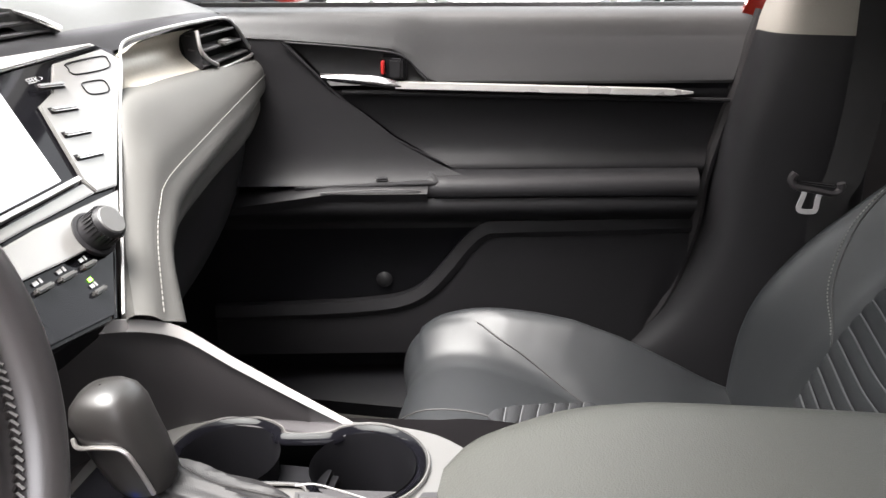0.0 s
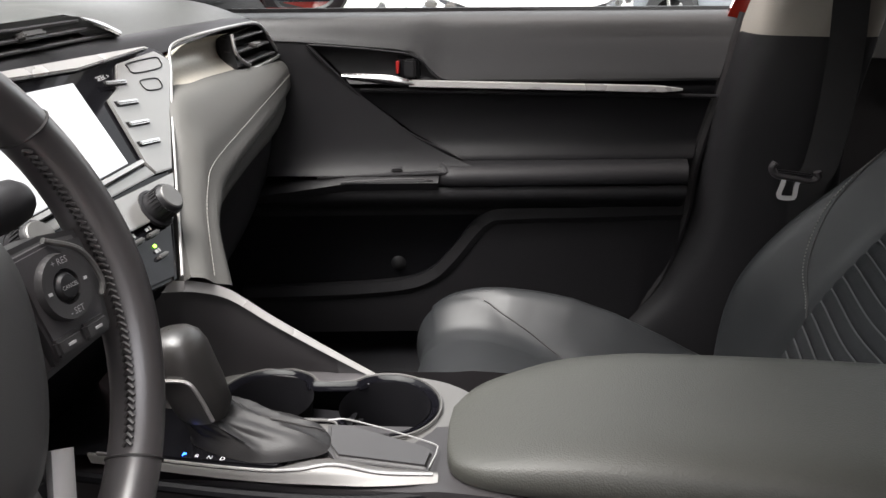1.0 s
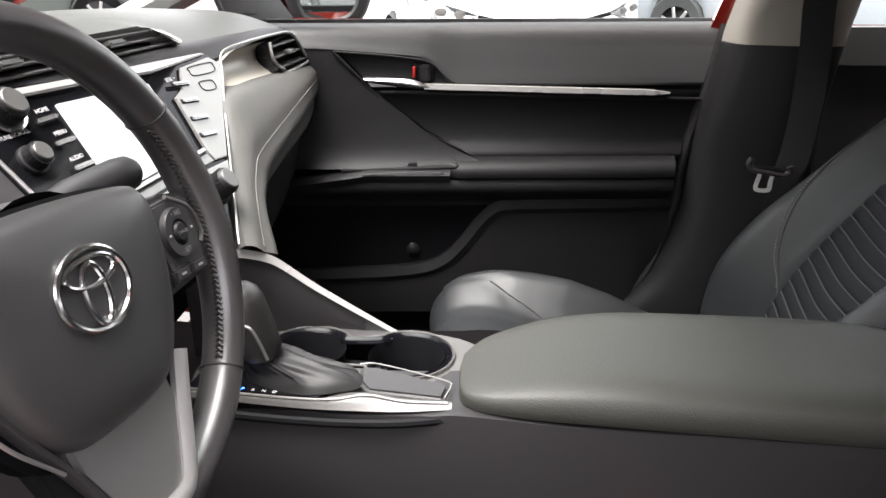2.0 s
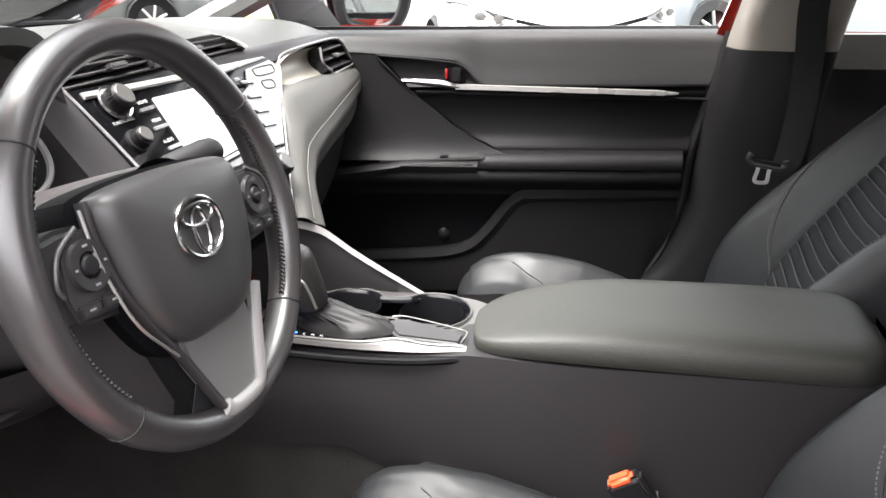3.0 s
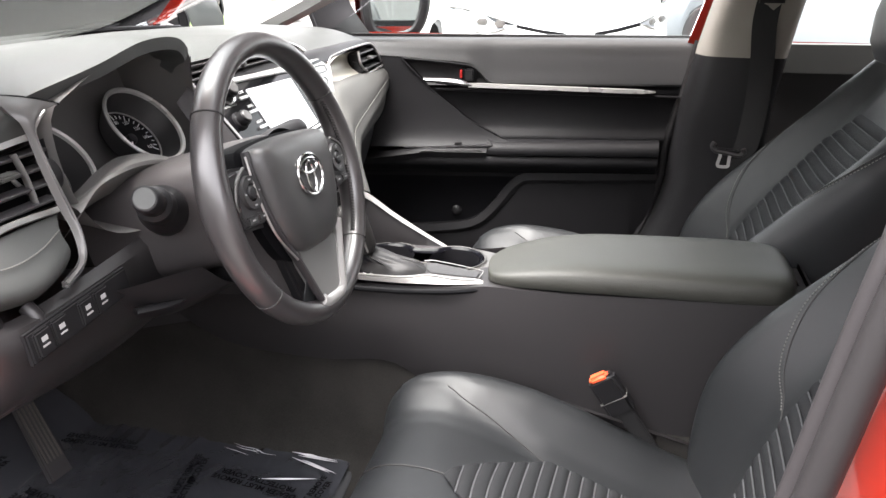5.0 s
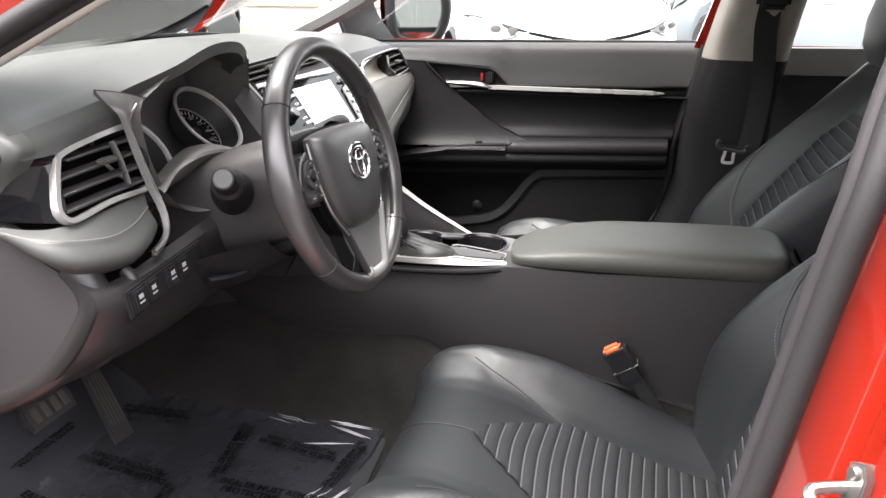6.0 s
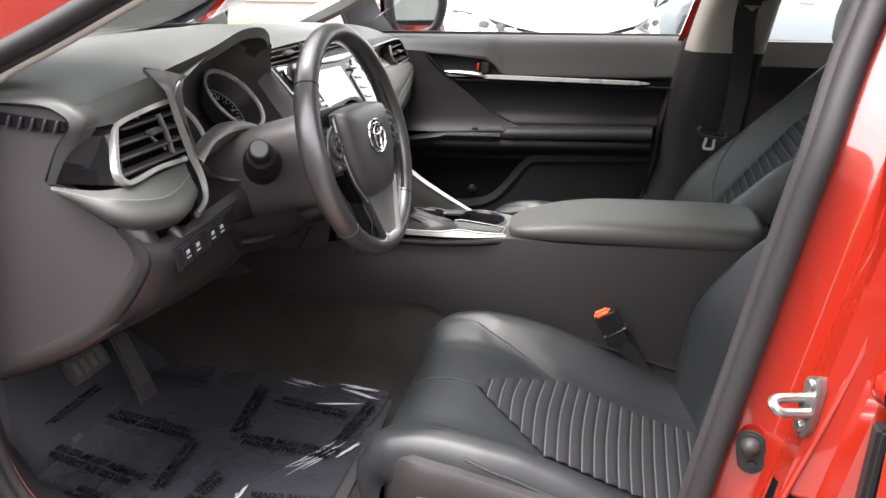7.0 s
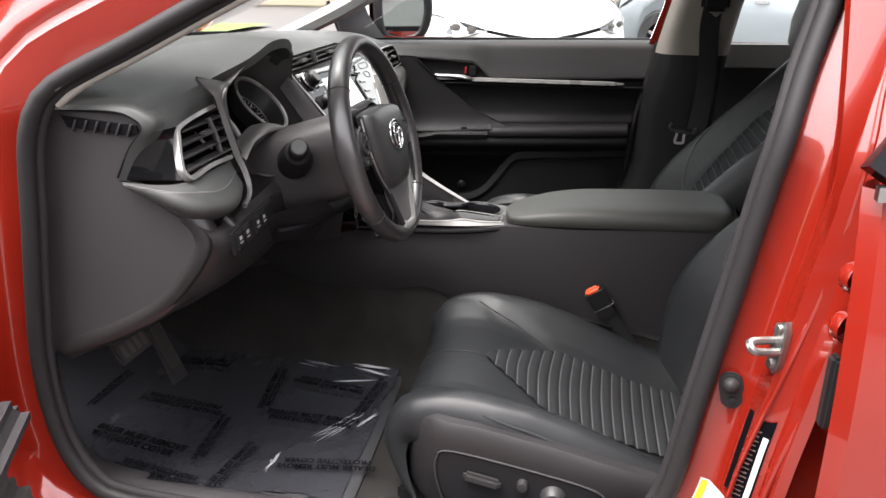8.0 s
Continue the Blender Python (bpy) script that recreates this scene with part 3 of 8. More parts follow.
part("dome", lathe([(0, 0.02), (0.006, 0.0185), (0.011, 0.013), (0.012, 0.004)], BM_ @ Matrix.Translation((0, 0.012, 0)), 16), RUBBER, bf)
part("screw", lathe([(0, 0.010), (0.005, 0.009), (0.006, 0.004)], BM_ @ Matrix.Translation((0, -0.014, 0)), 10), RUBBER, bf)


def jamb_patch(o0, o1, z0, z1, lift=0.0015):
    """A decal lying on the painted jamb behind the opening."""
    rows = []
    for k in range(5):
        o = o0 + (o1 - o0) * k / 4
        d = line([(a, b) for a, b in RING], o)
        lp = [p for p in opening_loop(o, d, 2400) if p.x > 0.2 and z0 <= p.z <= z1]
        lp = cat(sorted(lp, key=lambda p: p.z)[::3] if len(lp) > 12 else sorted(lp, key=lambda p: p.z), 16)
        rows.append([p + V(-0.4 * lift, -lift, 0) for p in lp])
    bm = grid(rows)
    bmesh.ops.recalc_face_normals(bm, faces=bm.faces)
    return bm


lb = thing("tyre_label", "black and white printed tyre label on the red pillar", "label", (0.33, -0.70, 0.60))
part("label_base", jamb_patch(0.050, 0.074, 0.545, 0.668), BLACKINK, lb)
part("label_strip", jamb_patch(0.066, 0.072, 0.55, 0.645, 0.0025), PAPER, lb, "white strip")
for i in range(15):
    z = 0.551 + i * 0.0068
    part("print_bar", jamb_patch(0.0525 + 0.001 * (i % 3), 0.0635 - 0.0015 * (i % 2), z, z + 0.0034, 0.0025), material("label_small_print", (0.085, 0.05, 0.045), 0.6) if i == 0 else bpy.data.materials["label_small_print"], lb)
lb = thing("warning_label", "white and yellow warning label on the red pillar", "label", (0.31, -0.70, 0.49))
part("label_base", jamb_patch(0.028, 0.066, 0.450, 0.537), PAPER, lb)
part("label_band", jamb_patch(0.030, 0.037, 0.453, 0.535, 0.0025), YELLOW, lb, "yellow band")
part("label_band", jamb_patch(0.048, 0.064, 0.49, 0.515, 0.0025), YELLOW, lb, "yellow square")
part("print_bar", jamb_patch(0.051, 0.061, 0.497, 0.508, 0.0035), BLACKINK, lb)

# driver door, wide open
DO = frm((-0.70, -0.885, 0), (0.42, -0.91, 0), (0.91, 0.42, 0))
dd = thing("driver_door", "open red driver door with grey lower card", "car door", (-0.60, -1.10, 0.32))
part("door_shell", rbox(1.02, 0.05, 0.64, DO @ Matrix.Translation((0.54, -0.01, 0.63)), 0.015), RED, dd)
part("door_card", rbox(0.98, 0.135, 0.33, DO @ Matrix.Translation((0.575, 0.0725, 0.432)), 0.022, 3), PADM, dd, "grey door card")
part("door_armrest", rbox(0.99, 0.150, 0.045, DO @ Matrix.Translation((0.545, 0.070, 0.652)), 0.018, 3), CONSOLE, dd, "dark grey armrest")
part("pull_pocket", rbox(0.96, 0.07, 0.12, DO @ Matrix.Translation((0.55, 0.045, 0.725)), 0.02, 3), SOFT, dd)
part("upper_card", rbox(1.00, 0.06, 0.23, DO @ Matrix.Translation((0.54, 0.035, 0.85)), 0.015, 3), SOFT, dd)


# ---------- dashboard ----------
dash = thing("dashboard", "dark grey soft-touch dashboard with stitched pad and vents", "dashboard", (-0.6, 0, 0.7))
TOP = [(-0.656, [(-0.95, 0.958), (-0.78, 0.988), (-0.62, 0.997), (-0.51, 0.992), (-0.470, 0.980)]),
       (-0.640, [(-0.97, 0.968), (-0.78, 0.997), (-0.62, 1.007), (-0.51, 1.002), (-0.465, 0.986)]),
       (-0.58, [(-1.02, 0.975), (-0.80, 1.003), (-0.62, 1.014), (-0.50, 1.009), (-0.466, 0.990)]),
       (-0.48, [(-1.06, 0.98), (-0.80, 1.008), (-0.62, 1.024), (-0.50, 1.022), (-0.462, 1.010)]),
       (-0.40, [(-1.08, 0.98), (-0.80, 1.01), (-0.62, 1.035), (-0.50, 1.043), (-0.43, 1.034)]),
       (-0.31, [(-1.09, 0.98), (-0.80, 1.01), (-0.62, 1.04), (-0.50, 1.058), (-0.425, 1.053)]),
       (-0.235, [(-1.10, 0.98), (-0.80, 1.01), (-0.62, 1.035), (-0.50, 1.053), (-0.425, 1.050)]),
       (-0.195, [(-1.10, 0.98), (-0.80, 1.008), (-0.62, 1.02), (-0.51, 1.03), (-0.435, 1.026)]),
       (-0.16, [(-1.10, 0.98), (-0.80, 1.007), (-0.62, 1.012), (-0.53, 1.010), (-0.478, 1.002)]),
       (0.0, [(-1.11, 0.98), (-0.80, 1.006), (-0.62, 1.012), (-0.53, 1.012), (-0.477, 1.004)]),
       (0.185, [(-1.10, 0.98), (-0.80, 1.004), (-0.62, 1.010), (-0.53, 1.010), (-0.474, 1.003)]),
       (0.215, [(-1.10, 0.98), (-0.80, 1.004), (-0.62, 1.009), (-0.53, 1.008), (-0.470, 0.996)]),
       (0.243, [(-1.10, 0.98), (-0.80, 1.003), (-0.62, 1.008), (-0.53, 1.006), (-0.468, 0.983)]),
       (0.268, [(-1.09, 0.98), (-0.80, 1.002), (-0.62, 1.007), (-0.53, 1.004), (-0.466, 0.9735)]),
       (0.36, [(-1.08, 0.98), (-0.80, 1.001), (-0.62, 1.005), (-0.53, 1.000), (-0.466, 0.9715)]),
       (0.48, [(-1.07, 0.98), (-0.80, 1.000), (-0.62, 1.003), (-0.53, 0.996), (-0.467, 0.9685)]),
       (0.58, [(-1.03, 0.977), (-0.80, 0.995), (-0.62, 0.997), (-0.53, 0.990), (-0.468, 0.965)]),
       (0.64, [(-1.01, 0.974), (-0.80, 0.990), (-0.62, 0.990), (-0.54, 0.982), (-0.470, 0.962)]),
       (0.685, [(-0.98, 0.97), (-0.80, 0.98), (-0.64, 0.975), (-0.56, 0.965), (-0.49, 0.945)])]
bm = loft([[(x, y, z) for x, z in s] for y, s in TOP], 130, 34)
part("dash_top", thicken(bm, 0.016), DASH, dash, "grey soft-touch dash top")
# fascia under the top's lip
bm = loft([[(-0.485, 0.686, 0.950), (-0.462, 0.682, 0.94), (-0.445, 0.668, 0.915)], [(-0.478, 0.60, 0.966), (-0.455, 0.60, 0.965), (-0.441, 0.60, 0.956)], [(-0.476, 0.45, 0.971), (-0.452, 0.45, 0.970), (-0.437, 0.45, 0.960)],
           [(-0.476, 0.30, 0.975), (-0.452, 0.30, 0.970), (-0.434, 0.30, 0.952)], [(-0.480, 0.15, 0.977), (-0.462, 0.15, 0.972), (-0.448, 0.15, 0.960)], [(-0.482, 0.0, 0.977), (-0.468, 0.0, 0.973), (-0.452, 0.0, 0.960)], [(-0.482, -0.165, 0.98), (-0.472, -0.168, 0.975), (-0.460, -0.17, 0.962)]], 50, 8)
part("fascia_band", bm, HARD, dash, "gloss black band under the dash top")

# centre stack
SK = frm((-0.395, 0, 0.90), (0, 1, 0), (-0.6, 0, 0.8))
out = [(-0.172, 0.100), (0.0, 0.088), (0.16, 0.083), (0.278, 0.079), (0.303, 0.066), (0.300, 0.052), (0.225, -0.003), (0.15, -0.064), (0.095, -0.110), (0.046, -0.152), (-0.06, -0.135), (-0.135, -0.06), (-0.158, -0.005)]
stack = part("control_panel", plate(out, 0.03, SK, 0.003), PIANO, dash, "gloss black centre stack")
part("display", plate([(-0.045, 0.063), (0.113, 0.0565), (0.097, -0.036), (-0.060, -0.041)], 0.004, SK @ Matrix.Translation((0, 0, 0.004)), 0.001), SCREEN, stack, "blank display screen, pale from a painted sky reflection")
part("display_sill", sweep([SK @ V(-0.066, -0.0455, 0.005), SK @ V(0.05, -0.043, 0.005), SK @ V(0.113, -0.041, 0.005)], [(-0.003, -0.002), (0.003, -0.002), (0.002, 0.003), (-0.002, 0.003)], up=SK.to_3x3() @ V(0, 0, 1)), SILVER, stack, "thin silver sill under the display")
part("trim_band", plate([(-0.150, 0.091), (0.0, 0.0845), (0.16, 0.080), (0.268, 0.0765), (0.274, 0.0735), (0.20, 0.0705), (0.134, 0.068), (0.034, 0.0745), (-0.10, 0.080), (-0.150, 0.083)], 0.004, SK @ Matrix.Translation((0, 0, 0.005)), 0.0015), BAND, stack, "bright silver trim band")
for q in ([(0.166, 0.038), (0.196, 0.064), (0.278, 0.068), (0.296, 0.052), (0.222, -0.003), (0.150, -0.0605), (0.122, -0.0575), (0.1185, -0.043), (0.140, 0.030)],
          [(-0.064, -0.051), (0.05, -0.0485), (0.1155, -0.046), (0.119, -0.0575), (0.035, -0.0575), (-0.062, -0.060)],
          [(-0.06, -0.0635), (0.035, -0.061), (0.147, -0.0645), (0.108, -0.098), (0.045, -0.094), (-0.02, -0.088), (-0.06, -0.082)]):
    part("side_panel", plate(q, 0.003, SK @ Matrix.Translation((0, 0, 0.0045)), 0.001), STACKTOP, stack, "silver-grey gloss panel")
for a, b in ((0.1685, 0.044), (0.162, 0.0204), (0.154, -0.0036), (0.1465, -0.026)):
    m = SK @ Matrix.Translation((a, b, 0.006)) @ Matrix.Rotation(radians(-7), 4, "Z")
    key_ = part("button", rbox(0.033, 0.0042, 0.005, m, 0.0014), CHROME, stack, "slim chrome button")
    part("button_shadow", rbox(0.035, 0.0062, 0.001, m @ Matrix.Translation((0, 0, -0.0012)), 0.0), DEEP, key_)
for pts in ([(0.2085, 0.056), (0.213, 0.061), (0.268, 0.060), (0.273, 0.055), (0.264, 0.0465), (0.212, 0.0485)], [(0.2075, 0.034), (0.212, 0.0385), (0.236, 0.037), (0.2435, 0.033), (0.237, 0.0235), (0.211, 0.026)]):
    part("key_outline", tube([SK @ V(*p, 0.0050) for p in pts], 0.0007, 6, closed=True, n=36), DEEP, stack)
words("lettering", "SEEK >", 0.0075, SK @ Matrix.Translation((0.163, 0.0545, 0.0012)), ICONINK, stack)
words("lettering", "HOME", 0.0065, SK @ Matrix.Translation((-0.066, 0.062, 0.0012)), INK, stack)
words("lettering", "MENU", 0.0065, SK @ Matrix.Translation((-0.066, 0.036, 0.0012)), INK, stack)
words("lettering", "AUDIO", 0.0065, SK @ Matrix.Translation((-0.072, 0.008, 0.0012)), INK, stack)
words("lettering", "TUNE/SCROLL", 0.0060, SK @ Matrix.Translation((-0.118, 0.047, 0.0012)), INK, stack)
for b in (0.052, 0.026, -0.002):
    part("button", rbox(0.030, 0.0045, 0.007, SK @ Matrix.Translation((-0.070 - 0.05 * (0.05 - b), b, 0.002)), 0.0015), CHROME, stack, "slim chrome button")


def knob(m, r, h, parent, name="knob"):
    k = part(name, lathe([(0, h), (r * 0.80, h), (r * 0.88, h - 0.0015), (r * 0.93, h * 0.6), (r, h * 0.35), (r, 0.0)], m, 28), HARD, parent, "ribbed black rotary knob")
    part("knob_face", lathe([(0, h + 0.001), (r * 0.72, h + 0.001), (r * 0.78, h)], m, 28), DECK, k, "satin grey knob face")
    ribs = merge(*[rbox(0.0012, 0.002, h * 0.55, m @ Matrix.Rotation(i * math.pi / 14, 4, "Z") @ Matrix.Translation((r * 0.955, 0, h * 0.55)), 0) for i in range(28)])
    part("grip_ribs", ribs, HARD, k, kind="stuff")
    part("bezel", lathe([(r * 1.25, 0.0005), (r * 1.22, 0.004), (r * 1.05, 0.005), (r * 1.0, 0.001)], m, 28), HARD, k, "black base ring")
    return k


knob(SK @ Matrix.Translation((-0.112, 0.070, 0.0)), 0.0165, 0.022, stack)
part("knob_ring", lathe([(0.0195, 0.0005), (0.0225, 0.003), (0.0215, 0.006), (0.0185, 0.004)], SK @ Matrix.Translation((-0.112, 0.070, 0.0)), 36), CHROME, stack, "chrome ring round the volume knob")
knob(SK @ Matrix.Translation((-0.122, 0.020, 0.0)), 0.0120, 0.018, stack)
knob(SK @ Matrix.Translation((0.082, -0.087, 0.002)), 0.0165, 0.026, stack)
knob(SK @ Matrix.Translation((-0.08, -0.062, 0.0)), 0.017, 0.026, stack)
for a, b, w in ((0.056, -0.1055, 0.017), (0.030, -0.104, 0.019), (0.004, -0.102, 0.019), (-0.022, -0.100, 0.019), (0.046, -0.127, 0.015)):
    kb = part("button", rbox(w, 0.0045, 0.007, SK @ Matrix.Translation((a, b, 0.002)) @ Matrix.Rotation(radians(-4), 4, "Z"), 0.0015), DECK, stack, "small grey climate button")
    part("icon", merge(rbox(w * 0.28, 0.0032, 0.0006, SK @ Matrix.Translation((a - w * 0.12, b + 0.0065, 0.0012)), 0.0), rbox(w * 0.12, 0.0042, 0.0006, SK @ Matrix.Translation((a + w * 0.18, b + 0.0065, 0.0012)), 0.0)), DIMINK, kb)
part("indicator", rbox(0.0035, 0.003, 0.001, SK @ Matrix.Translation((0.047, -0.1155, 0.0012)), 0.0), GREENLED, stack, "green indicator light")

# chrome edge between stack and pad, and along the cove
edge = [SK @ V(0.046, -0.153, 0.004), SK @ V(0.095, -0.111, 0.005), SK @ V(0.15, -0.065, 0.005), SK @ V(0.225, -0.003, 0.005), SK @ V(0.283, 0.041, 0.004)]
cove_top = [V(-0.4270, 0.303, 0.951), V(-0.4295, 0.322, 0.9605), V(-0.4305, 0.385, 0.9635), V(-0.436, 0.50, 0.963), V(-0.438, 0.585, 0.960)]
cove_tip = [V(-0.435, 0.612, 0.948), V(-0.430, 0.635, 0.922), V(-0.426, 0.643, 0.907)]
cove_bot = [V(-0.423, 0.628, 0.903), V(-0.421, 0.56, 0.9005), V(-0.419, 0.50, 0.9005), V(-0.418, 0.455, 0.904)]
part("chrome_edge", tube(edge + cove_top + cove_tip + cove_bot, 0.0019, 8, n=140, scale=lambda f: 0.75 + 0.55 * min(1.0, max(0.0, (f - 0.35) * 8))), SILVER, dash, "thin chrome edge line")
# champagne cove
secs = []
for t, b in (((-0.425, 0.302, 0.948), (-0.400, 0.248, 0.905)), ((-0.428, 0.345, 0.957), (-0.405, 0.31, 0.910)), ((-0.432, 0.41, 0.958), (-0.412, 0.39, 0.908)), ((-0.434, 0.487, 0.956), (-0.418, 0.470, 0.905))):
    t, b = V(*t), V(*b)
    secs.append([t, t.lerp(b, 0.25) + V(-0.022, 0, 0.004), t.lerp(b, 0.6) + V(-0.026, 0, 0), b + V(-0.006, 0, 0.002), b])
part("cove_panel", loft(secs, 20, 14), CREAM, dash, "champagne satin cove panel")


def air_vent(name, poly, depth, m, slats, parent, tab=True, label="black louvred air vent"):
    """A dark box behind the outline poly with louvre slats across it."""
    v = part(name, plate(poly, 0.002, m @ Matrix.Translation((0, 0, -depth))), DEEP, parent, label)
    lo = min(p[1] for p in poly)
    hi = max(p[1] for p in poly)
    for i in range(slats):
        f = (i + 0.5) / slats
        y = lo + (hi - lo) * f
        xs = []
        n = len(poly)
        for k in range(n):
            a, b = poly[k], poly[(k + 1) % n]
            if (a[1] - y) * (b[1] - y) < 0:
                xs.append(a[0] + (b[0] - a[0]) * (y - a[1]) / (b[1] - a[1]))
        if len(xs) < 2:
            continue
        x0, x1 = min(xs), max(xs)
        sm = m @ Matrix.Translation(((x0 + x1) / 2, y, -0.008)) @ Matrix.Rotation(radians(24), 4, "X")
        s = part("slat", rbox(x1 - x0, 0.0035, 0.018, sm, 0.001, 1), CONSOLE, v)
        if tab and i == slats // 2:
            part("tab", rbox(0.026, 0.006, 0.014, m @ Matrix.Translation(((x0 * 0.45 + x1 * 0.55), y, 0.002)) @ Matrix.Rotation(radians(24), 4, "X"), 0.002), DECK, v, "satin vent tab")
    # walls of the box
    bm = bmesh.new()
    for k in range(len(poly)):
        a, b = poly[k], poly[(k + 1) % len(poly)]
        bm.faces.new([bm.verts.new(m @ V(*a, 0)), bm.verts.new(m @ V(*b, 0)), bm.verts.new(m @ V(*b, -depth)), bm.verts.new(m @ V(*a, -depth))])
    part("vent_box", bm, HARD, v, flat=True)
    return v


CV = frm((-0.428, 0.56, 0.93), (-0.04, 1, 0), (-0.25, 0, 1))
air_vent("passenger_vent", [(-0.078, 0.024), (0.025, 0.028), (0.048, 0.018), (0.074, -0.024), (-0.05, -0.026), (-0.09, -0.022), (-0.082, 0.0)], 0.022, CV, 3, dash)
part("vent_ring", tube([CV @ V(-0.078, 0.024, 0.002), CV @ V(-0.084, 0.0, 0.002), CV @ V(-0.072, -0.014, 0.002), CV @ V(-0.05, -0.024, 0.002)], 0.0028, 8, n=16), SILVER, dash)
# centre vents
MV = frm((-0.474, 0.02, 0.984), (0, 1, 0), (-0.35, 0, 1))
air_vent("centre_vent", [(-0.175, 0.018), (0.165, 0.020), (0.195, 0.013), (0.222, 0.0), (0.241, -0.010), (0.16, -0.008), (0.0, -0.009), (-0.18, -0.010)], 0.05, MV @ Matrix.Translation((0, 0, 0.006)), 3, dash, tab=False)
for a in (-0.075, 0.10):
    part("vent_tab", rbox(0.034, 0.008, 0.02, MV @ Matrix.Translation((a, 0.004, 0.006)), 0.003), DECK, dash, "satin vent tab")
part("vent_divider", rbox(0.012, 0.026, 0.02, MV @ Matrix.Translation((-0.005, 0.004, 0.004)), 0.003), SOFT, dash)
part("vent_trim", tube([MV @ V(0.186, 0.013, 0.010), MV @ V(0.216, 0.001, 0.010), MV @ V(0.238, -0.0095, 0.010)], 0.0042, 8, n=14, scale=lambda f: 0.25 + 0.75 * math.sin(min(1.0, f * 1.25) * math.pi * 0.62)), CHROME, dash, "chrome vent corner")

# stitched pad sweeping down beside the stack
PAD_IN = [(-0.424, 0.650, 0.897), (-0.413, 0.48, 0.903), (-0.397, 0.33, 0.908), (-0.382, 0.236, 0.904), (-0.364, 0.175, 0.862), (-0.341, 0.125, 0.826), (-0.300, 0.057, 0.773)]
PAD_ST = [(-0.419, 0.680, 0.874), (-0.391, 0.50, 0.862), (-0.367, 0.345, 0.851), (-0.345, 0.212, 0.841), (-0.335, 0.172, 0.826), (-0.320, 0.134, 0.803), (-0.289, 0.076, 0.758)]
PAD_LO = [(-0.425, 0.690, 0.850), (-0.390, 0.53, 0.835), (-0.362, 0.37, 0.826), (-0.338, 0.235, 0.815), (-0.328, 0.196, 0.803), (-0.313, 0.152, 0.785), (-0.282, 0.106, 0.742)]
PAD_BK = [(-0.49, 0.690, 0.82), (-0.45, 0.53, 0.80), (-0.43, 0.38, 0.79), (-0.40, 0.25, 0.78), (-0.40, 0.21, 0.77), (-0.39, 0.17, 0.75), (-0.36, 0.125, 0.71)]
bm = loft([[V(*p) + (V(-0.026, 0, 0.006) if k < 4 else V(-0.012, 0.002, -0.014)) for k, p in enumerate(PAD_IN)], PAD_IN, [V(*a).lerp(V(*b), 0.6) + V(0.006, 0, 0.004) for a, b in zip(PAD_IN, PAD_ST)], [V(*p) + V(0.004, 0, 0.002) for p in PAD_ST], PAD_LO, PAD_BK], 26, 50)
part("dash_pad", bm, PADM, dash, "grey leather-look stitched pad")
seam = cat([V(*p) + V(0.006, 0.0, 0.003) for p in PAD_ST], 110)
bm = merge(*[tube([seam[i], seam[i].lerp(seam[i + 1], 0.7)], 0.0006, 5) for i in range(0, 108)])
part("stitching", bm, STITCH, dash, "pale thread stitching", kind="stuff")
# glovebox side
bm = loft([[(-0.46, 0.700, 0.86), (-0.455, 0.700, 0.78), (-0.50, 0.70, 0.66), (-0.62, 0.70, 0.50)], [(-0.42, 0.45, 0.82), (-0.415, 0.45, 0.74), (-0.45, 0.45, 0.63), (-0.58, 0.45, 0.50)],
           [(-0.39, 0.13, 0.76), (-0.385, 0.13, 0.70), (-0.42, 0.13, 0.60), (-0.55, 0.13, 0.48)]], 20, 20)
part("glovebox", bm, HARD, dash, "black glovebox lid")
ROLL = [(V(*p) + V(-0.030, (0.02, 0.012, 0.008, 0.008, 0.008, 0.008, 0.008)[k], (-0.006, -0.012, -0.014, -0.016, -0.018, -0.018, -0.018)[k])) for k, p in enumerate(PAD_LO)]
ROLL[0].y = 0.672
part("glovebox_roll", sweep(cat(ROLL, 60), ring(0.030, 20, 0.034), up=(0, 0, 1), scale=lambda f: 1.0 - 0.45 * f), PADM, dash, "grey padded roll above the glovebox")
rl = cat(ROLL, 60)
part("roll_seam", tube([rl[5] + V(0.030 * math.cos(a), 0.0, 0.034 * math.sin(a)) * 1.02 for a in [radians(70 - 10 * k) for k in range(17)]], 0.0012, 6), DEEP, dash)

# instrument hood recess and dials
HOLE = [(-0.440, -0.472, 0.985), (-0.436, -0.44, 1.010), (-0.430, -0.38, 1.034), (-0.426, -0.31, 1.045), (-0.426, -0.235, 1.042), (-0.432, -0.198, 1.020), (-0.445, -0.175, 0.965), (-0.43, -0.158, 0.90), (-0.405, -0.17, 0.850), (-0.39, -0.26, 0.836), (-0.39, -0.38, 0.838), (-0.405, -0.455, 0.855), (-0.425, -0.478, 0.91)]
front = cat(HOLE, 60, closed=True)
back = [V(-0.545, -0.315 + (p.y + 0.315) * 0.88, 0.935 + (p.z - 0.935) * 0.86) for p in front]
mid = [a.lerp(b, 0.5) for a, b in zip(front, back)]
part("instrument_hood", grid([front, mid, back], close_v=True), HOODM, dash, "dark recess of the instrument hood")
bm = bmesh.new()
bm.faces.new([bm.verts.new(p) for p in back])
part("instrument_panel", bm, HOODM, dash, flat=True)
part("hood_cheek", loft([[(-0.430, -0.198, 1.022), (-0.447, -0.175, 0.965), (-0.432, -0.158, 0.90), (-0.405, -0.16, 0.85)], [(-0.475, -0.172, 1.0), (-0.462, -0.172, 0.98), (-0.41, -0.158, 0.905), (-0.385, -0.14, 0.85)]], 4, 16), SOFT, dash)
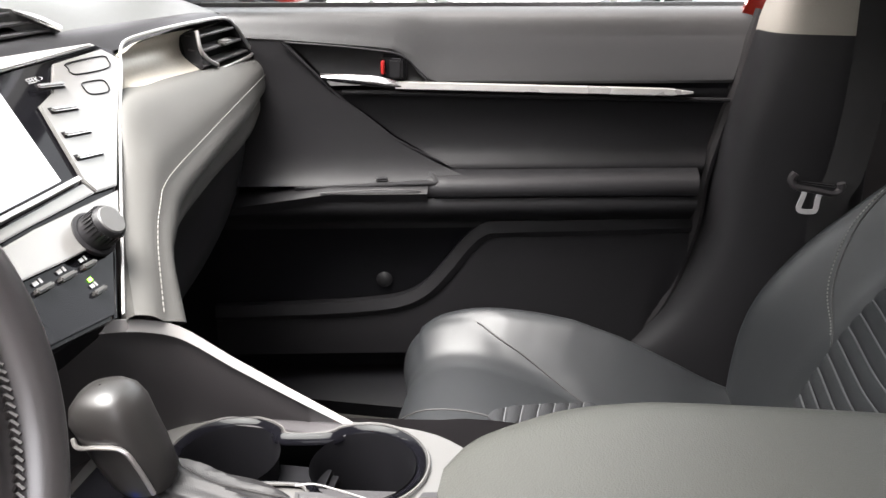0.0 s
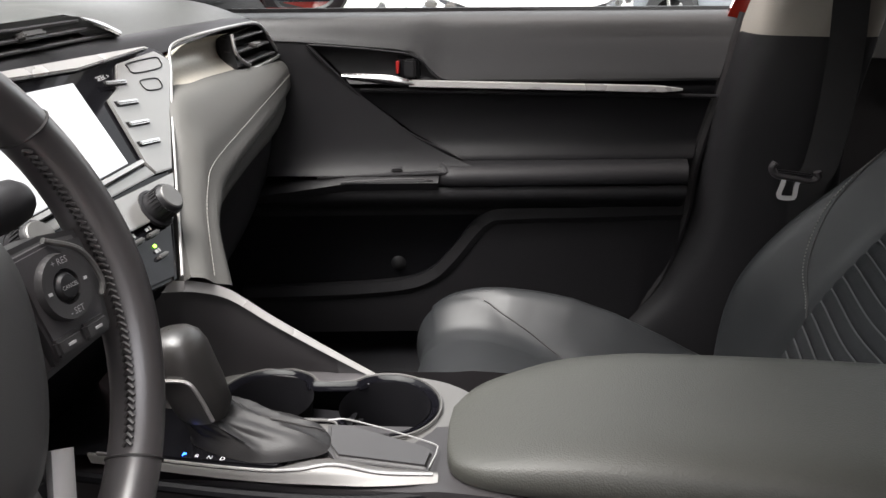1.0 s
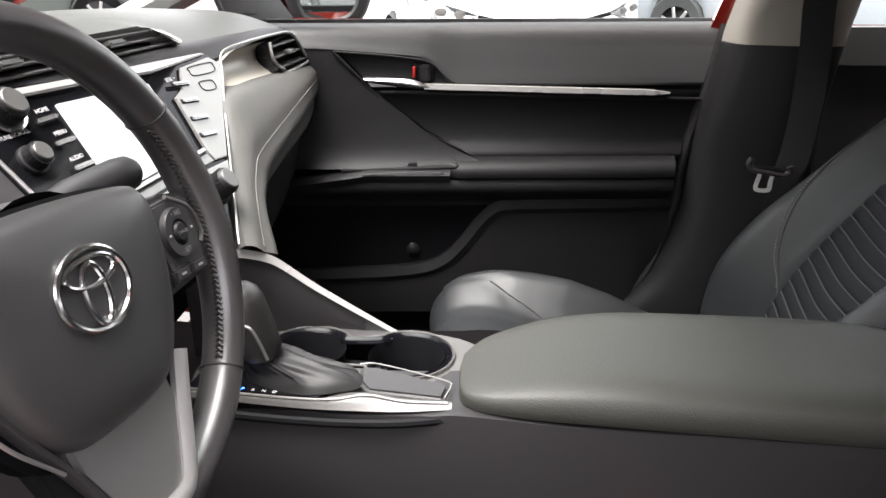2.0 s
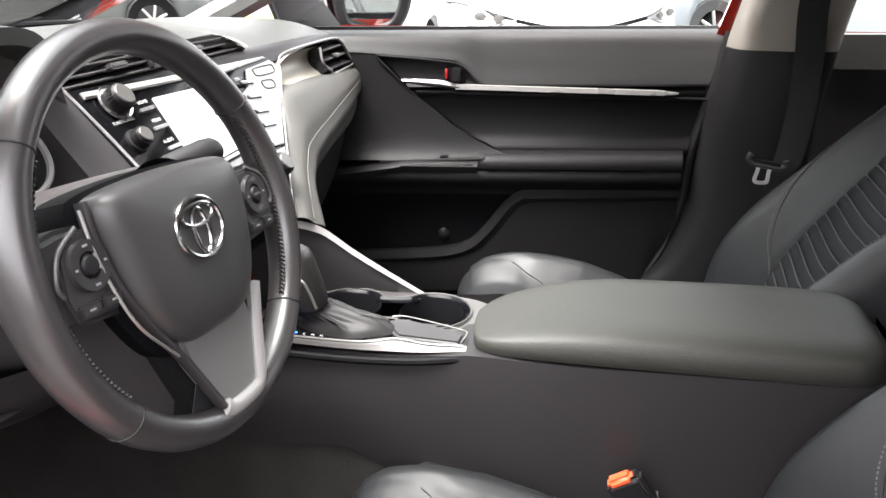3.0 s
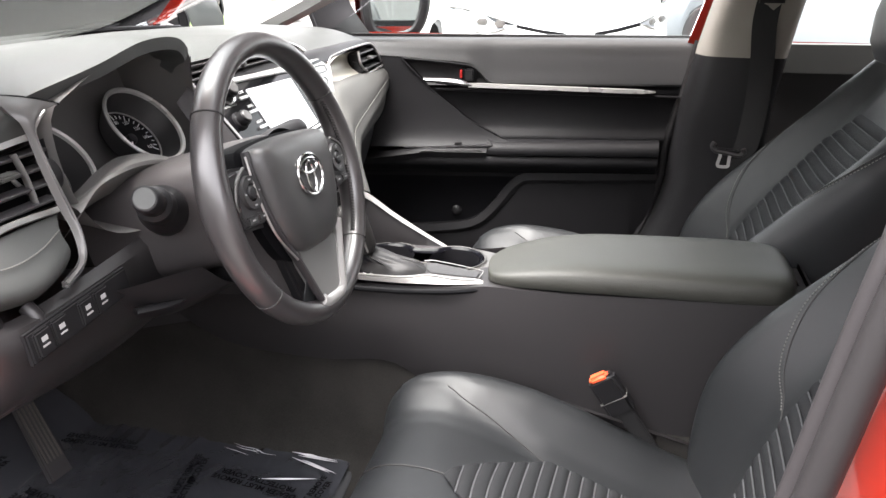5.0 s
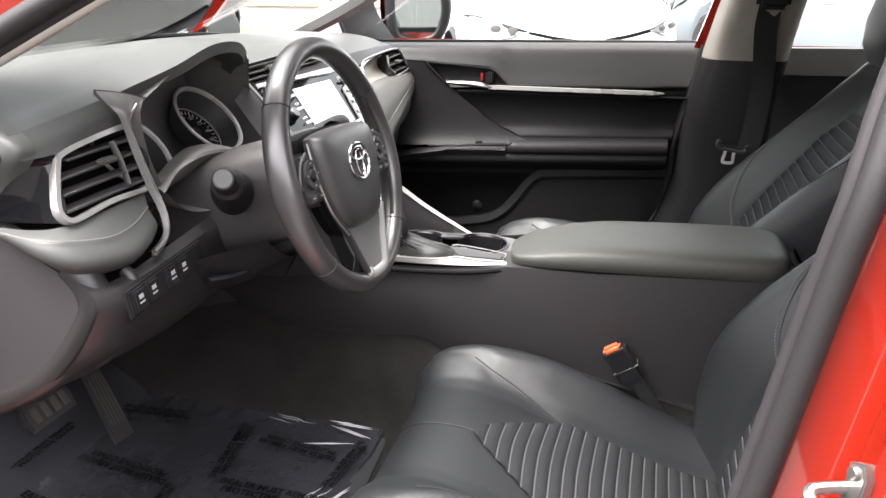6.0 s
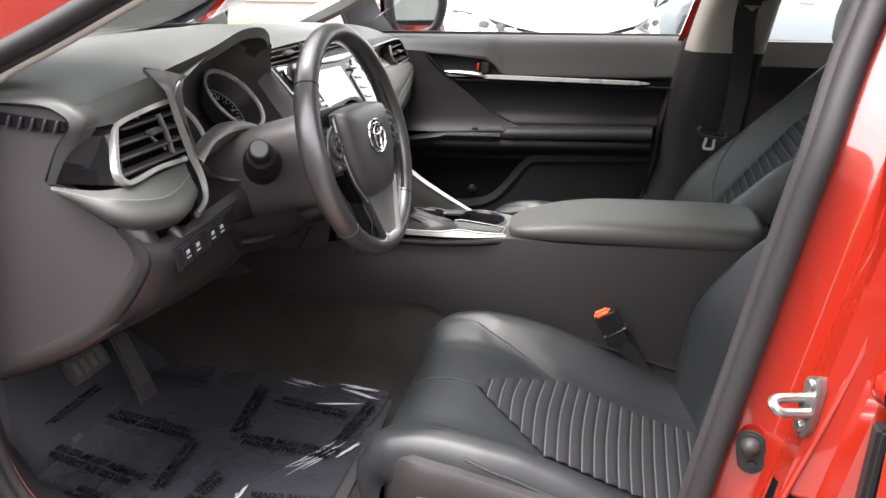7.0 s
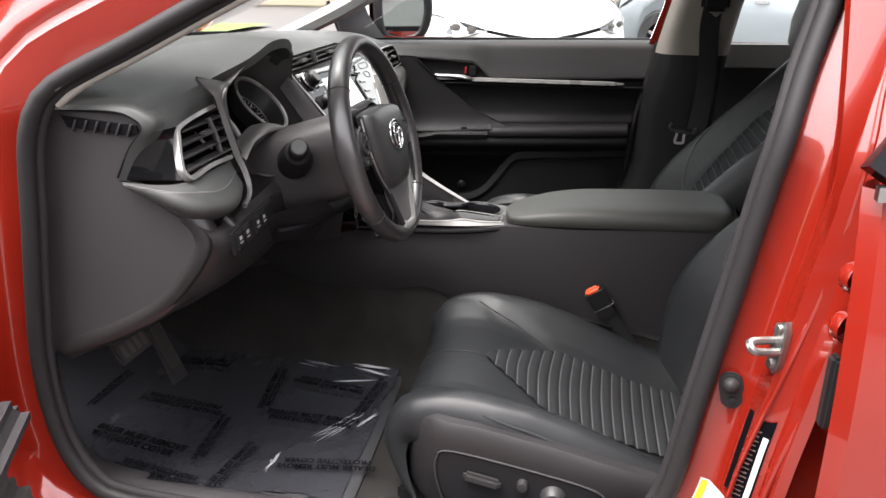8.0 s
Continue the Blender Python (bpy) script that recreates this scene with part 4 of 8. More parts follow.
part("stack_cheek", loft([[(-0.459, -0.170, 0.986), (-0.435, -0.162, 0.953), (-0.412, -0.156, 0.923), (-0.390, -0.151, 0.893)], [(-0.452, -0.182, 0.975), (-0.430, -0.176, 0.940), (-0.410, -0.170, 0.910), (-0.390, -0.166, 0.880)], [(-0.462, -0.198, 0.955), (-0.440, -0.194, 0.920), (-0.42, -0.19, 0.890), (-0.40, -0.186, 0.862)]], 10, 16), CONSOLE, dash, "grey side of the centre stack")
part("cheek_edge", tube([(-0.460, -0.1695, 0.988), (-0.434, -0.1615, 0.954), (-0.411, -0.155, 0.9235), (-0.389, -0.150, 0.894)], 0.0022, 8, n=30), SILVER, dash, "thin silver stack edge")
for xc, yc, zc in ((-0.479, -0.254, 0.934), (-0.487, -0.437, 0.9245)):
    dm = frm((xc, yc, zc), (0, 1, 0), (-0.667, 0, 0.745))
    dial = part("dial", lathe([(0.058, 0.003), (0.061, 0.0), (0.059, -0.004), (0.053, -0.02), (0.047, -0.034)], dm, 40), SOFT, dash, "round gauge with chrome ring")
    part("dial_ring", lathe([(0.0620, 0.0), (0.0628, 0.0032), (0.0605, 0.0052), (0.0574, 0.003), (0.0566, -0.001)], dm, 56), BAND, dial, "chrome dial ring")
    part("dial_face", lathe([(0, -0.0335), (0.048, -0.0335)], dm, 40), DEEP, dial, "black dial face")
    part("inner_ring", lathe([(0.046, -0.033), (0.0468, -0.0305), (0.0445, -0.031)], dm, 40), SILVER, dial)
    ticks = []
    for i in range(25):
        a = radians(220 - i * 260 / 24)
        tm = dm @ Matrix.Rotation(a, 4, "Z") @ Matrix.Translation((0.039, 0, -0.0328))
        ticks.append(rbox(0.009 if i % 3 == 0 else 0.005, 0.0011, 0.0008, tm, 0))
    part("dial_marks", merge(*ticks), INK, dial, "white scale marks")
    nums = [str(20 * i) for i in range(9)] if yc > -0.35 else [str(i) for i in range(9)]
    for i, s in enumerate(nums):
        a = radians(220 - i * 260 / 8)
        words("numeral", s, 0.0082, dm @ Matrix.Translation((0.030 * math.cos(a), 0.030 * math.sin(a), -0.0328)), INK, dial)
    part("needle", rbox(0.038, 0.002, 0.0015, dm @ Matrix.Rotation(radians(222), 4, "Z") @ Matrix.Translation((0.018, 0, -0.030)), 0.0005, 1), INK, dial, "pale gauge needle")
    part("needle_hub", lathe([(0, -0.027), (0.007, -0.028), (0.008, -0.0335)], dm, 16), HARD, dial)

LEDGE_LO = [(-0.408, -0.490, 0.888), (-0.408, -0.455, 0.908), (-0.408, -0.411, 0.915), (-0.408, -0.367, 0.914), (-0.408, -0.322, 0.905), (-0.410, -0.26, 0.884), (-0.415, -0.20, 0.868)]
LEDGE_UP = [(-0.446, -0.470, 0.886), (-0.441, -0.430, 0.894), (-0.440, -0.390, 0.909), (-0.440, -0.344, 0.916), (-0.440, -0.300, 0.906), (-0.438, -0.245, 0.884), (-0.440, -0.19, 0.880)]
part("cluster_ledge", loft([[V(*p) + V(-0.02, 0, -0.004) for p in LEDGE_UP], LEDGE_UP, [V(*a).lerp(V(*b), 0.6) + V(0, 0, 0.003) for a, b in zip(LEDGE_UP, LEDGE_LO)], LEDGE_LO, [V(*p) + V(-0.004, 0, -0.008) for p in LEDGE_LO], [V(*p) + V(-0.030, 0, -0.035) for p in LEDGE_LO]], 18, 40), HOODM, dash, "grey arched ledge under the dials")

# driver side end of the dash
END = [(-0.72, 0.59), (-0.646, 0.612), (-0.47, 0.705), (-0.402, 0.790), (-0.397, 0.818), (-0.415, 0.840), (-0.46, 0.865), (-0.512, 0.896), (-0.486, 0.942), (-0.459, 0.972), (-0.468, 0.993), (-0.50, 1.003), (-0.598, 1.001), (-0.66, 0.99), (-0.72, 0.96)]
EM = frm((0, -0.662, 0), (1, 0, 0), (0, 0, 1))
part("end_panel", plate(END, 0.02, EM, 0.006), CONSOLE, dash, "black dash end panel")
part("end_seam", tube([V(-0.60, -0.665, 0.992), V(-0.51, -0.667, 0.992), V(-0.482, -0.667, 0.984), V(-0.471, -0.667, 0.970), V(-0.494, -0.667, 0.942), V(-0.518, -0.667, 0.900)], 0.0018, 6, n=40), DEEP, dash, "dark seam line")
dv = part("demister_vent", plate([(-0.592, 0.984), (-0.48, 0.974), (-0.477, 0.964), (-0.49, 0.960), (-0.585, 0.968)], 0.003, EM @ Matrix.Translation((0, 0, 0.004)), 0.001), DEEP, dash, "small side demister grille")
for i in range(6):
    part("fin", rbox(0.003, 0.006, 0.019, Matrix.Translation((-0.572 + i * 0.0165, -0.667, 0.9715 - 0.0008 * i)) @ Matrix.Rotation(radians(25), 4, "Y"), 0.001, 1), SOFT, dv)
# driver vent pod
part("pod_face", loft([[(-0.459, -0.664, 0.975), (-0.487, -0.664, 0.94), (-0.512, -0.664, 0.896)], [(-0.452, -0.615, 0.972), (-0.440, -0.625, 0.935), (-0.436, -0.64, 0.893)]], 12, 12), PODGLOSS, dash, "gloss black vent surround")
C1 = [V(-0.462, -0.478, 0.968), V(-0.459, -0.53, 0.967), V(-0.452, -0.605, 0.962), V(-0.447, -0.622, 0.952), V(-0.432, -0.648, 0.915), V(-0.425, -0.648, 0.901), V(-0.423, -0.634, 0.896), V(-0.427, -0.57, 0.898), V(-0.430, -0.50, 0.893)]
part("vent_frame", sweep(cat(C1, 60), [(-0.0032, -0.005), (0.0032, -0.005), (0.0042, 0.0), (0.003, 0.005), (-0.003, 0.005)], up=(0.93, 0.0, 0.36)), SILVER, dash, "satin chrome vent frame")
PV = frm((-0.441, -0.56, 0.931), (0, 1, 0), (-0.38, 0, 0.92))
air_vent("driver_vent", [(-0.060, 0.026), (0.086, 0.036), (0.064, -0.034), (-0.078, -0.028)], 0.045, PV @ Matrix.Translation((0, 0, 0.003)), 4, dash)
part("vent_wheel", lathe([(0.0, 0.006), (0.020, 0.006), (0.022, 0.0), (0.020, -0.006), (0, -0.006)], frm((-0.452, -0.483, 0.925), (0, 0, 1), (1, 0, 0)), 24), HARD, dash, "ribbed vent thumbwheel")
FL = [(-0.475, -0.505, 1.0155), (-0.463, -0.512, 1.002), (-0.452, -0.514, 0.990), (-0.446, -0.511, 0.975), (-0.437, -0.511, 0.942), (-0.428, -0.506, 0.898), (-0.418, -0.504, 0.873), (-0.409, -0.508, 0.853), (-0.402, -0.520, 0.841), (-0.396, -0.546, 0.832)]
FR = [(-0.447, -0.447, 0.998), (-0.450, -0.466, 0.994), (-0.447, -0.482, 0.986), (-0.442, -0.495, 0.975), (-0.433, -0.496, 0.942), (-0.423, -0.489, 0.896), (-0.413, -0.490, 0.871), (-0.405, -0.497, 0.849), (-0.399, -0.513, 0.836), (-0.394, -0.546, 0.828)]
FL, FR = ([(x + q, y - 1.28 * q, z + 0.28 * q) for (x, y, z), q in zip(ln, (0.016, 0.016, 0.014, 0.010, 0.008, 0.008, 0.008, 0.008, 0.008, 0.008))] for ln in (FL, FR))
FL = [tuple(V(*a).lerp(V(*b), (0.0, 0.15, 0.35, 0.45, 0.42, 0.40, 0.40, 0.40, 0.35, 0.0)[k])) for k, (a, b) in enumerate(zip(FL, FR))]
MIDF = [V(*a).lerp(V(*b), 0.5) + V(0.003 if k == 0 else 0.006, 0, 0.002) for k, (a, b) in enumerate(zip(FL, FR))]
bm = loft([FL, MIDF, FR], 9, 60)
part("fin_trim", thicken(bm, 0.006), FINM, dash, "satin grey fin beside the vent", angle=70)
part("fin_edge", tube([V(*p) + V(0.001, 0, 0) for p in FR[1:]], 0.0019, 8, n=60), SILVER, dash, "silver fin edge")
part("fin_seam", tube([FL[0], V(-0.463, -0.478, 1.010), V(-0.452, -0.452, 1.001), FR[0]], 0.0015, 6, n=16), DEEP, dash)
part("vent_vane", sweep(cat([(-0.447, -0.526, 0.960), (-0.440, -0.523, 0.935), (-0.434, -0.522, 0.905)], 12), ring(0.0022, 8, 0.005)), DECK, dash, "satin upright vane")
# stitched bolster under the vent
B1 = [(-0.512, -0.668, 0.894), (-0.455, -0.668, 0.893), (-0.428, -0.650, 0.893), (-0.424, -0.60, 0.892), (-0.427, -0.54, 0.890), (-0.430, -0.500, 0.888)]
B2 = [(-0.505, -0.674, 0.890), (-0.440, -0.686, 0.887), (-0.408, -0.666, 0.881), (-0.396, -0.615, 0.870), (-0.402, -0.565, 0.868), (-0.413, -0.519, 0.875)]
B3 = [(-0.49, -0.670, 0.879), (-0.425, -0.685, 0.866), (-0.392, -0.662, 0.857), (-0.380, -0.61, 0.847), (-0.384, -0.57, 0.848), (-0.401, -0.523, 0.855)]
B4 = [(-0.47, -0.660, 0.866), (-0.43, -0.665, 0.849), (-0.405, -0.650, 0.838), (-0.396, -0.60, 0.830), (-0.398, -0.57, 0.830), (-0.403, -0.535, 0.837)]
part("stitched_bolster", loft([B1, B2, B3, B4], 18, 36), DASH, dash, "grey leather-look bolster with stitching")
sm = cat([V(*b) + V(0.001, -0.001, 0.0035) for a, b in zip(B1, B2)], 70)
part("stitching", merge(*[tube([sm[i], sm[i].lerp(sm[i + 1], 0.7)], 0.0008, 5) for i in range(69)]), STITCH, dash)
# knee panel
bm = loft([[(-0.41, -0.664, 0.835), (-0.388, -0.668, 0.822), (-0.392, -0.668, 0.79), (-0.46, -0.664, 0.71), (-0.60, -0.66, 0.635), (-0.80, -0.655, 0.58)],
           [(-0.395, -0.62, 0.822), (-0.376, -0.625, 0.812), (-0.380, -0.625, 0.775), (-0.425, -0.62, 0.715), (-0.54, -0.62, 0.655), (-0.80, -0.62, 0.60)],
           [(-0.398, -0.46, 0.828), (-0.384, -0.46, 0.815), (-0.386, -0.46, 0.770), (-0.410, -0.46, 0.715), (-0.49, -0.46, 0.668), (-0.80, -0.46, 0.62)],
           [(-0.40, -0.30, 0.84), (-0.388, -0.30, 0.79), (-0.395, -0.30, 0.75), (-0.425, -0.30, 0.705), (-0.52, -0.30, 0.665), (-0.80, -0.30, 0.62)],
           [(-0.42, -0.09, 0.84), (-0.41, -0.09, 0.78), (-0.42, -0.09, 0.73), (-0.46, -0.09, 0.69), (-0.56, -0.09, 0.66), (-0.80, -0.09, 0.62)]], 40, 36)
part("knee_panel", bm, KNEE, dash, "dark grey lower knee panel")
part("knee_ridge", sweep(cat([(-0.428, -0.645, 0.846), (-0.410, -0.645, 0.822), (-0.412, -0.646, 0.788), (-0.476, -0.647, 0.710), (-0.56, -0.648, 0.658), (-0.66, -0.65, 0.612)], 50), ring(0.019, 16)), KNEE, dash, "rounded moulded panel edge")
part("knee_bead", sweep(cat([(-0.398, -0.600, 0.826), (-0.386, -0.601, 0.812), (-0.388, -0.602, 0.780), (-0.425, -0.610, 0.722), (-0.50, -0.625, 0.678), (-0.60, -0.64, 0.638)], 50), ring(0.008, 12)), KNEE, dash, "slim raised edge beside the switches")
part("dash_face", loft([[(-0.472, -0.660, 0.990), (-0.458, -0.660, 0.977), (-0.455, -0.658, 0.966)], [(-0.468, -0.62, 0.995), (-0.455, -0.62, 0.980), (-0.449, -0.615, 0.965)], [(-0.466, -0.57, 1.000), (-0.454, -0.57, 0.985), (-0.453, -0.57, 0.9695)], [(-0.464, -0.515, 1.006), (-0.456, -0.515, 0.990), (-0.457, -0.515, 0.972)], [(-0.463, -0.48, 1.008), (-0.460, -0.48, 0.992), (-0.463, -0.48, 0.970)]], 30, 10), DASH, dash, "grey skin above the vent")
part("end_wrap", loft([[(-0.64, -0.6680, 0.990), (-0.52, -0.6690, 0.9945), (-0.482, -0.6690, 0.986), (-0.470, -0.6690, 0.970), (-0.493, -0.6690, 0.942), (-0.517, -0.6690, 0.896)], [(-0.64, -0.662, 0.998), (-0.51, -0.661, 1.002), (-0.466, -0.661, 0.990), (-0.455, -0.660, 0.971), (-0.480, -0.660, 0.942), (-0.505, -0.660, 0.895)], [(-0.64, -0.640, 1.006), (-0.51, -0.640, 1.006), (-0.466, -0.638, 0.991), (-0.452, -0.640, 0.972), (-0.470, -0.648, 0.942), (-0.496, -0.652, 0.895)]], 12, 50), DASH, dash, "grey skin wrapped round the dash end")
part("stack_foot_panel", thicken(loft([[(-0.70, -0.082, 0.80), (-0.52, -0.082, 0.82), (-0.40, -0.082, 0.84)], [(-0.70, -0.078, 0.66), (-0.52, -0.078, 0.68), (-0.385, -0.078, 0.70)], [(-0.70, -0.074, 0.50), (-0.52, -0.074, 0.55), (-0.40, -0.074, 0.60)]], 8, 8), 0.006), CONSOLE, dash, "dark side of the centre stack foot")
bs = part("switch_strip", plate([(-0.082, -0.017), (0.082, -0.015), (0.082, 0.016), (-0.082, 0.016)], 0.006, frm((-0.372, -0.553, 0.801), (-0.035, 1, 0.03), (-0.12, 0, 1)), 0.002), HARD, dash, "row of switch blanks")
BSM = frm((-0.3715, -0.553, 0.801), (-0.035, 1, 0.03), (-0.12, 0, 1))
for i, a in enumerate((-0.064, -0.038, 0.004, 0.030)):
    b = part("switch", rbox(0.023, 0.027, 0.006, BSM @ Matrix.Translation((a, 0, 0)), 0.002), HARD, bs)
    part("icon", merge(rbox(0.008, 0.005, 0.0006, BSM @ Matrix.Translation((a, 0.004, 0.0031)), 0), rbox(0.010, 0.002, 0.0006, BSM @ Matrix.Translation((a, -0.003, 0.0031)), 0)), ICONINK, b)


# ---------- steering wheel and column ----------
TURNED = radians(-4)
wz = V(0.96559, -0.02528, 0.25882)
wx = V(0.02618, 0.99966, 0)
WC = V(-0.2294, -0.3293, 0.8935)
W0 = frm(WC, wx, wz.cross(wx))
W = W0 @ Matrix.Rotation(TURNED, 4, "Z")
HW = W @ Matrix.Translation((-0.013, 0, 0))
RIM = 0.166
wheel = thing("steering_wheel", "black leather steering wheel with stitched rim and silver spoke", "steering wheel", WC)


bm_rows = []
for i in range(96):
    a = 2 * math.pi * i / 96
    grip = 1.0 + 0.10 * max(0.0, math.cos(2 * (a - radians(0)))) ** 4
    bm_rows.append([W @ V((RIM + 0.0145 * grip * math.cos(b)) * math.cos(a), (RIM + 0.0145 * grip * math.cos(b)) * math.sin(a), 0.0175 * grip * math.sin(b)) for b in [2 * math.pi * j / 16 for j in range(16)]])
part("rim", grid(bm_rows, True, True), RIMM, wheel, "smooth worn black leather rim")
for deg in (35, 145, 222, 318):
    a = radians(deg)
    ringpts = [W @ V((RIM + 0.0147 * math.cos(b)) * math.cos(a), (RIM + 0.0147 * math.cos(b)) * math.sin(a), 0.0177 * math.sin(b)) for b in [2 * math.pi * j / 20 for j in range(20)]]
    part("rim_seam", tube(ringpts, 0.0009, 5, closed=True), STITCH_DARK, wheel)
stitches = []
for lo, hi in ((-40, 34), (146, 220)):
    for i in range(46):
        a = radians(lo + (hi - lo) * i / 46)
        for sgn in (-1, 1):
            p = W @ V((RIM - 0.0145) * math.cos(a), (RIM - 0.0145) * math.sin(a), 0.003 * sgn + 0.006)
            q = W @ V((RIM - 0.0155) * math.cos(a + 0.02), (RIM - 0.0155) * math.sin(a + 0.02), 0.006)
            stitches.append(tube([p, q], 0.0012, 5))
part("rim_stitching", merge(*stitches), material("dark_thread", (0.022, 0.020, 0.020), 0.6, blotch=0.3), wheel, "dark cross stitching inside the rim", kind="stuff")
HUB = [(-0.096, 0.044), (-0.075, 0.054), (0.0, 0.058), (0.075, 0.054), (0.093, 0.042), (0.094, 0.005), (0.080, -0.045), (0.050, -0.084), (0.0, -0.090), (-0.050, -0.084), (-0.080, -0.045), (-0.094, 0.005)]


def dome(outline, m, h0, h1, rings, n=72, puff=0.6, skirt=0.03):
    """A pillow-shaped cap over an outline, h0 at its edge and h1 at the middle."""
    o = cat([(*p, 0) for p in outline], n, closed=True)
    rows = []
    for k in range(rings + 1):
        f = k / rings
        s = 1 - f
        z = h0 + (h1 - h0) * (1 - s ** (2 / puff)) ** puff
        rows.append([m @ V(p.x * s, p.y * s, z) for p in o])
    if skirt:
        rows.insert(0, [m @ V(p.x, p.y, h0 - skirt) for p in o])
    bm = grid(rows, close_v=True)
    bmesh.ops.remove_doubles(bm, verts=bm.verts, dist=1e-5)
    bmesh.ops.recalc_face_normals(bm, faces=bm.faces)
    return bm


part("airbag_cover", dome([(p[0] * 0.93 + 0.003, p[1] * 0.95 + 0.002) for p in HUB], HW, 0.016, 0.034, 14, puff=0.5), PADSKIN, wheel, "grained black airbag cover")
# Hub in near-black, painting the shadowed recess round the cover.
part("hub", dome([(p[0] * 1.02, p[1] * 1.03) for p in HUB], HW, 0.0, 0.010, 4), DEEP, wheel)
part("cover_line", tube([HW @ V(p[0] * 1.035, p[1] * 1.035, 0.0155) for p in HUB[9:]] + [HW @ V(HUB[0][0] * 1.035, HUB[0][1] * 1.035, 0.0155)], 0.0014, 6, n=50), SILVER, wheel, "thin silver line round the cover")
# badge: plain rings
bmk = HW @ Matrix.Translation((-0.002, 0.004, 0.0336))
badge = part("badge", lathe([(0, 0.0), (0.028, -0.0005), (0.032, -0.003)], bmk, 40, 0.82), HARD, wheel, "chrome oval emblem")
def oval(rx, ry, cx=0, cy=0, r=0.0022, n=40):
    return tube([bmk @ V(cx + rx * math.cos(2 * math.pi * i / n), cy + ry * math.sin(2 * math.pi * i / n), 0.002) for i in range(n)], r, 8, closed=True)
part("emblem_ring", oval(0.030, 0.0245), BRIGHT, badge)
part("emblem_ring", oval(0.0095, 0.0185, 0, -0.003, 0.002), BRIGHT, badge)
part("emblem_ring", oval(0.0215, 0.0085, 0, 0.0105, 0.002), BRIGHT, badge)
# spokes and switch pads
PW = W @ Matrix.Translation((-0.006, 0, 0)) @ Matrix.Diagonal((0.90, 0.92, 1, 1))
for s in (-1, 1):
    sp = [(s * 0.095, 0.038), (s * 0.135, 0.040), (s * 0.166, 0.036), (s * 0.170, 0.0), (s * 0.164, -0.034), (s * 0.140, -0.036), (s * 0.098, -0.040)]
    if s < 0:
        sp = sp[::-1]
    part("spoke", plate(sp, 0.022, PW @ Matrix.Translation((0, 0, 0.008)), 0.006, 3), SOFT, wheel)
    pad = [(s * 0.098, 0.034), (s * 0.128, 0.036), (s * 0.150, 0.020), (s * 0.155, -0.012), (s * 0.150, -0.030), (s * 0.105, -0.032), (s * 0.100, 0.0)]
    if s < 0:
        pad = pad[::-1]
    sw = part("switch_pad", plate(pad, 0.006, PW @ Matrix.Translation((0, 0, 0.0125)), 0.002), CONSOLE, wheel, "black switch pad with round control")
    part("control_ring", lathe([(0.010, 0.0), (0.011, 0.004), (0.020, 0.0045), (0.021, 0.0)], PW @ Matrix.Translation((s * 0.126, 0.008, 0.0125)), 28), SOFT, sw)
    part("control_button", lathe([(0, 0.006), (0.007, 0.0055), (0.009, 0.003), (0.009, 0)], PW @ Matrix.Translation((s * 0.126, 0.008, 0.0125)), 20), HARD, sw)
    if s > 0:
        for tx, b, sz in (("+ RES", 0.0155, 0.0058), ("CANCEL", 0.0, 0.0036), ("- SET", -0.0155, 0.0058)):
            words("lettering", tx, sz, PW @ Matrix.Translation((s * 0.126, 0.008 + b, 0.0172 if b else 0.0187)), DIMINK, sw)
    for a, b in ((0.0155, 0), (-0.0155, 0)) if s > 0 else ((0, 0.0155), (0.0155, 0), (0, -0.0155), (-0.0155, 0)):
        part("icon", rbox(0.005 if a == 0 else 0.0028, 0.0018, 0.0006, PW @ Matrix.Translation((s * 0.126 + a, 0.008 + b, 0.0172)), 0), DIMINK, sw)
    for k in (-1, 1):
        part("switch", rbox(0.022, 0.011, 0.006, PW @ Matrix.Translation((s * 0.126 + k * 0.0125, -0.0235, 0.0130)), 0.002), SOFT, sw)
        part("icon", rbox(0.006, 0.0016, 0.0006, PW @ Matrix.Translation((s * 0.126 + k * 0.0125, -0.0235, 0.0163)), 0), DIMINK, sw)
    part("pad_trim", tube([PW @ V(s * 0.125, 0.038, 0.013), PW @ V(s * 0.150, 0.024, 0.014), PW @ V(s * 0.160, 0.002, 0.013), PW @ V(s * 0.156, -0.008, 0.012)], 0.0018, 8, n=20), DECK, sw)
# chrome frame running down both sides to the lower spoke
fr = [(-0.104, 0.050), (-0.105, 0.02), (-0.096, -0.02), (-0.076, -0.060), (-0.054, -0.098), (-0.036, -0.136), (-0.029, -0.150), (-0.018, -0.156), (0.018, -0.156), (0.029, -0.150), (0.036, -0.136), (0.050, -0.100), (0.064, -0.068)]
TRIMP = [(-0.003, -0.005), (0.003, -0.005), (0.004, 0.001), (0.002, 0.004), (-0.002, 0.004), (-0.004, 0.001)]
part("spoke_trim", sweep(cat([W @ V(*p, 0.012) for p in fr[:7]], 50), [(u * 0.8, v) for u, v in TRIMP], up=wz), CONSOLE, wheel, "dark grey edge of the spoke")
part("spoke_trim", sweep(cat([W @ V(*p, 0.0145) for p in fr[6:]], 44), [(u * 1.9, v) for u, v in TRIMP], up=wz), BAND, wheel, "satin silver V-shaped trim")
part("spoke", plate([(0.048, -0.098), (0.034, -0.136), (0.027, -0.148), (0.017, -0.153), (-0.017, -0.153), (-0.027, -0.148), (-0.034, -0.136), (-0.052, -0.098), (-0.055, -0.075), (0.045, -0.075)], 0.012, W @ Matrix.Translation((0, 0, 0.013)), 0.003), INSERT, wheel, "satin grey lower spoke insert")
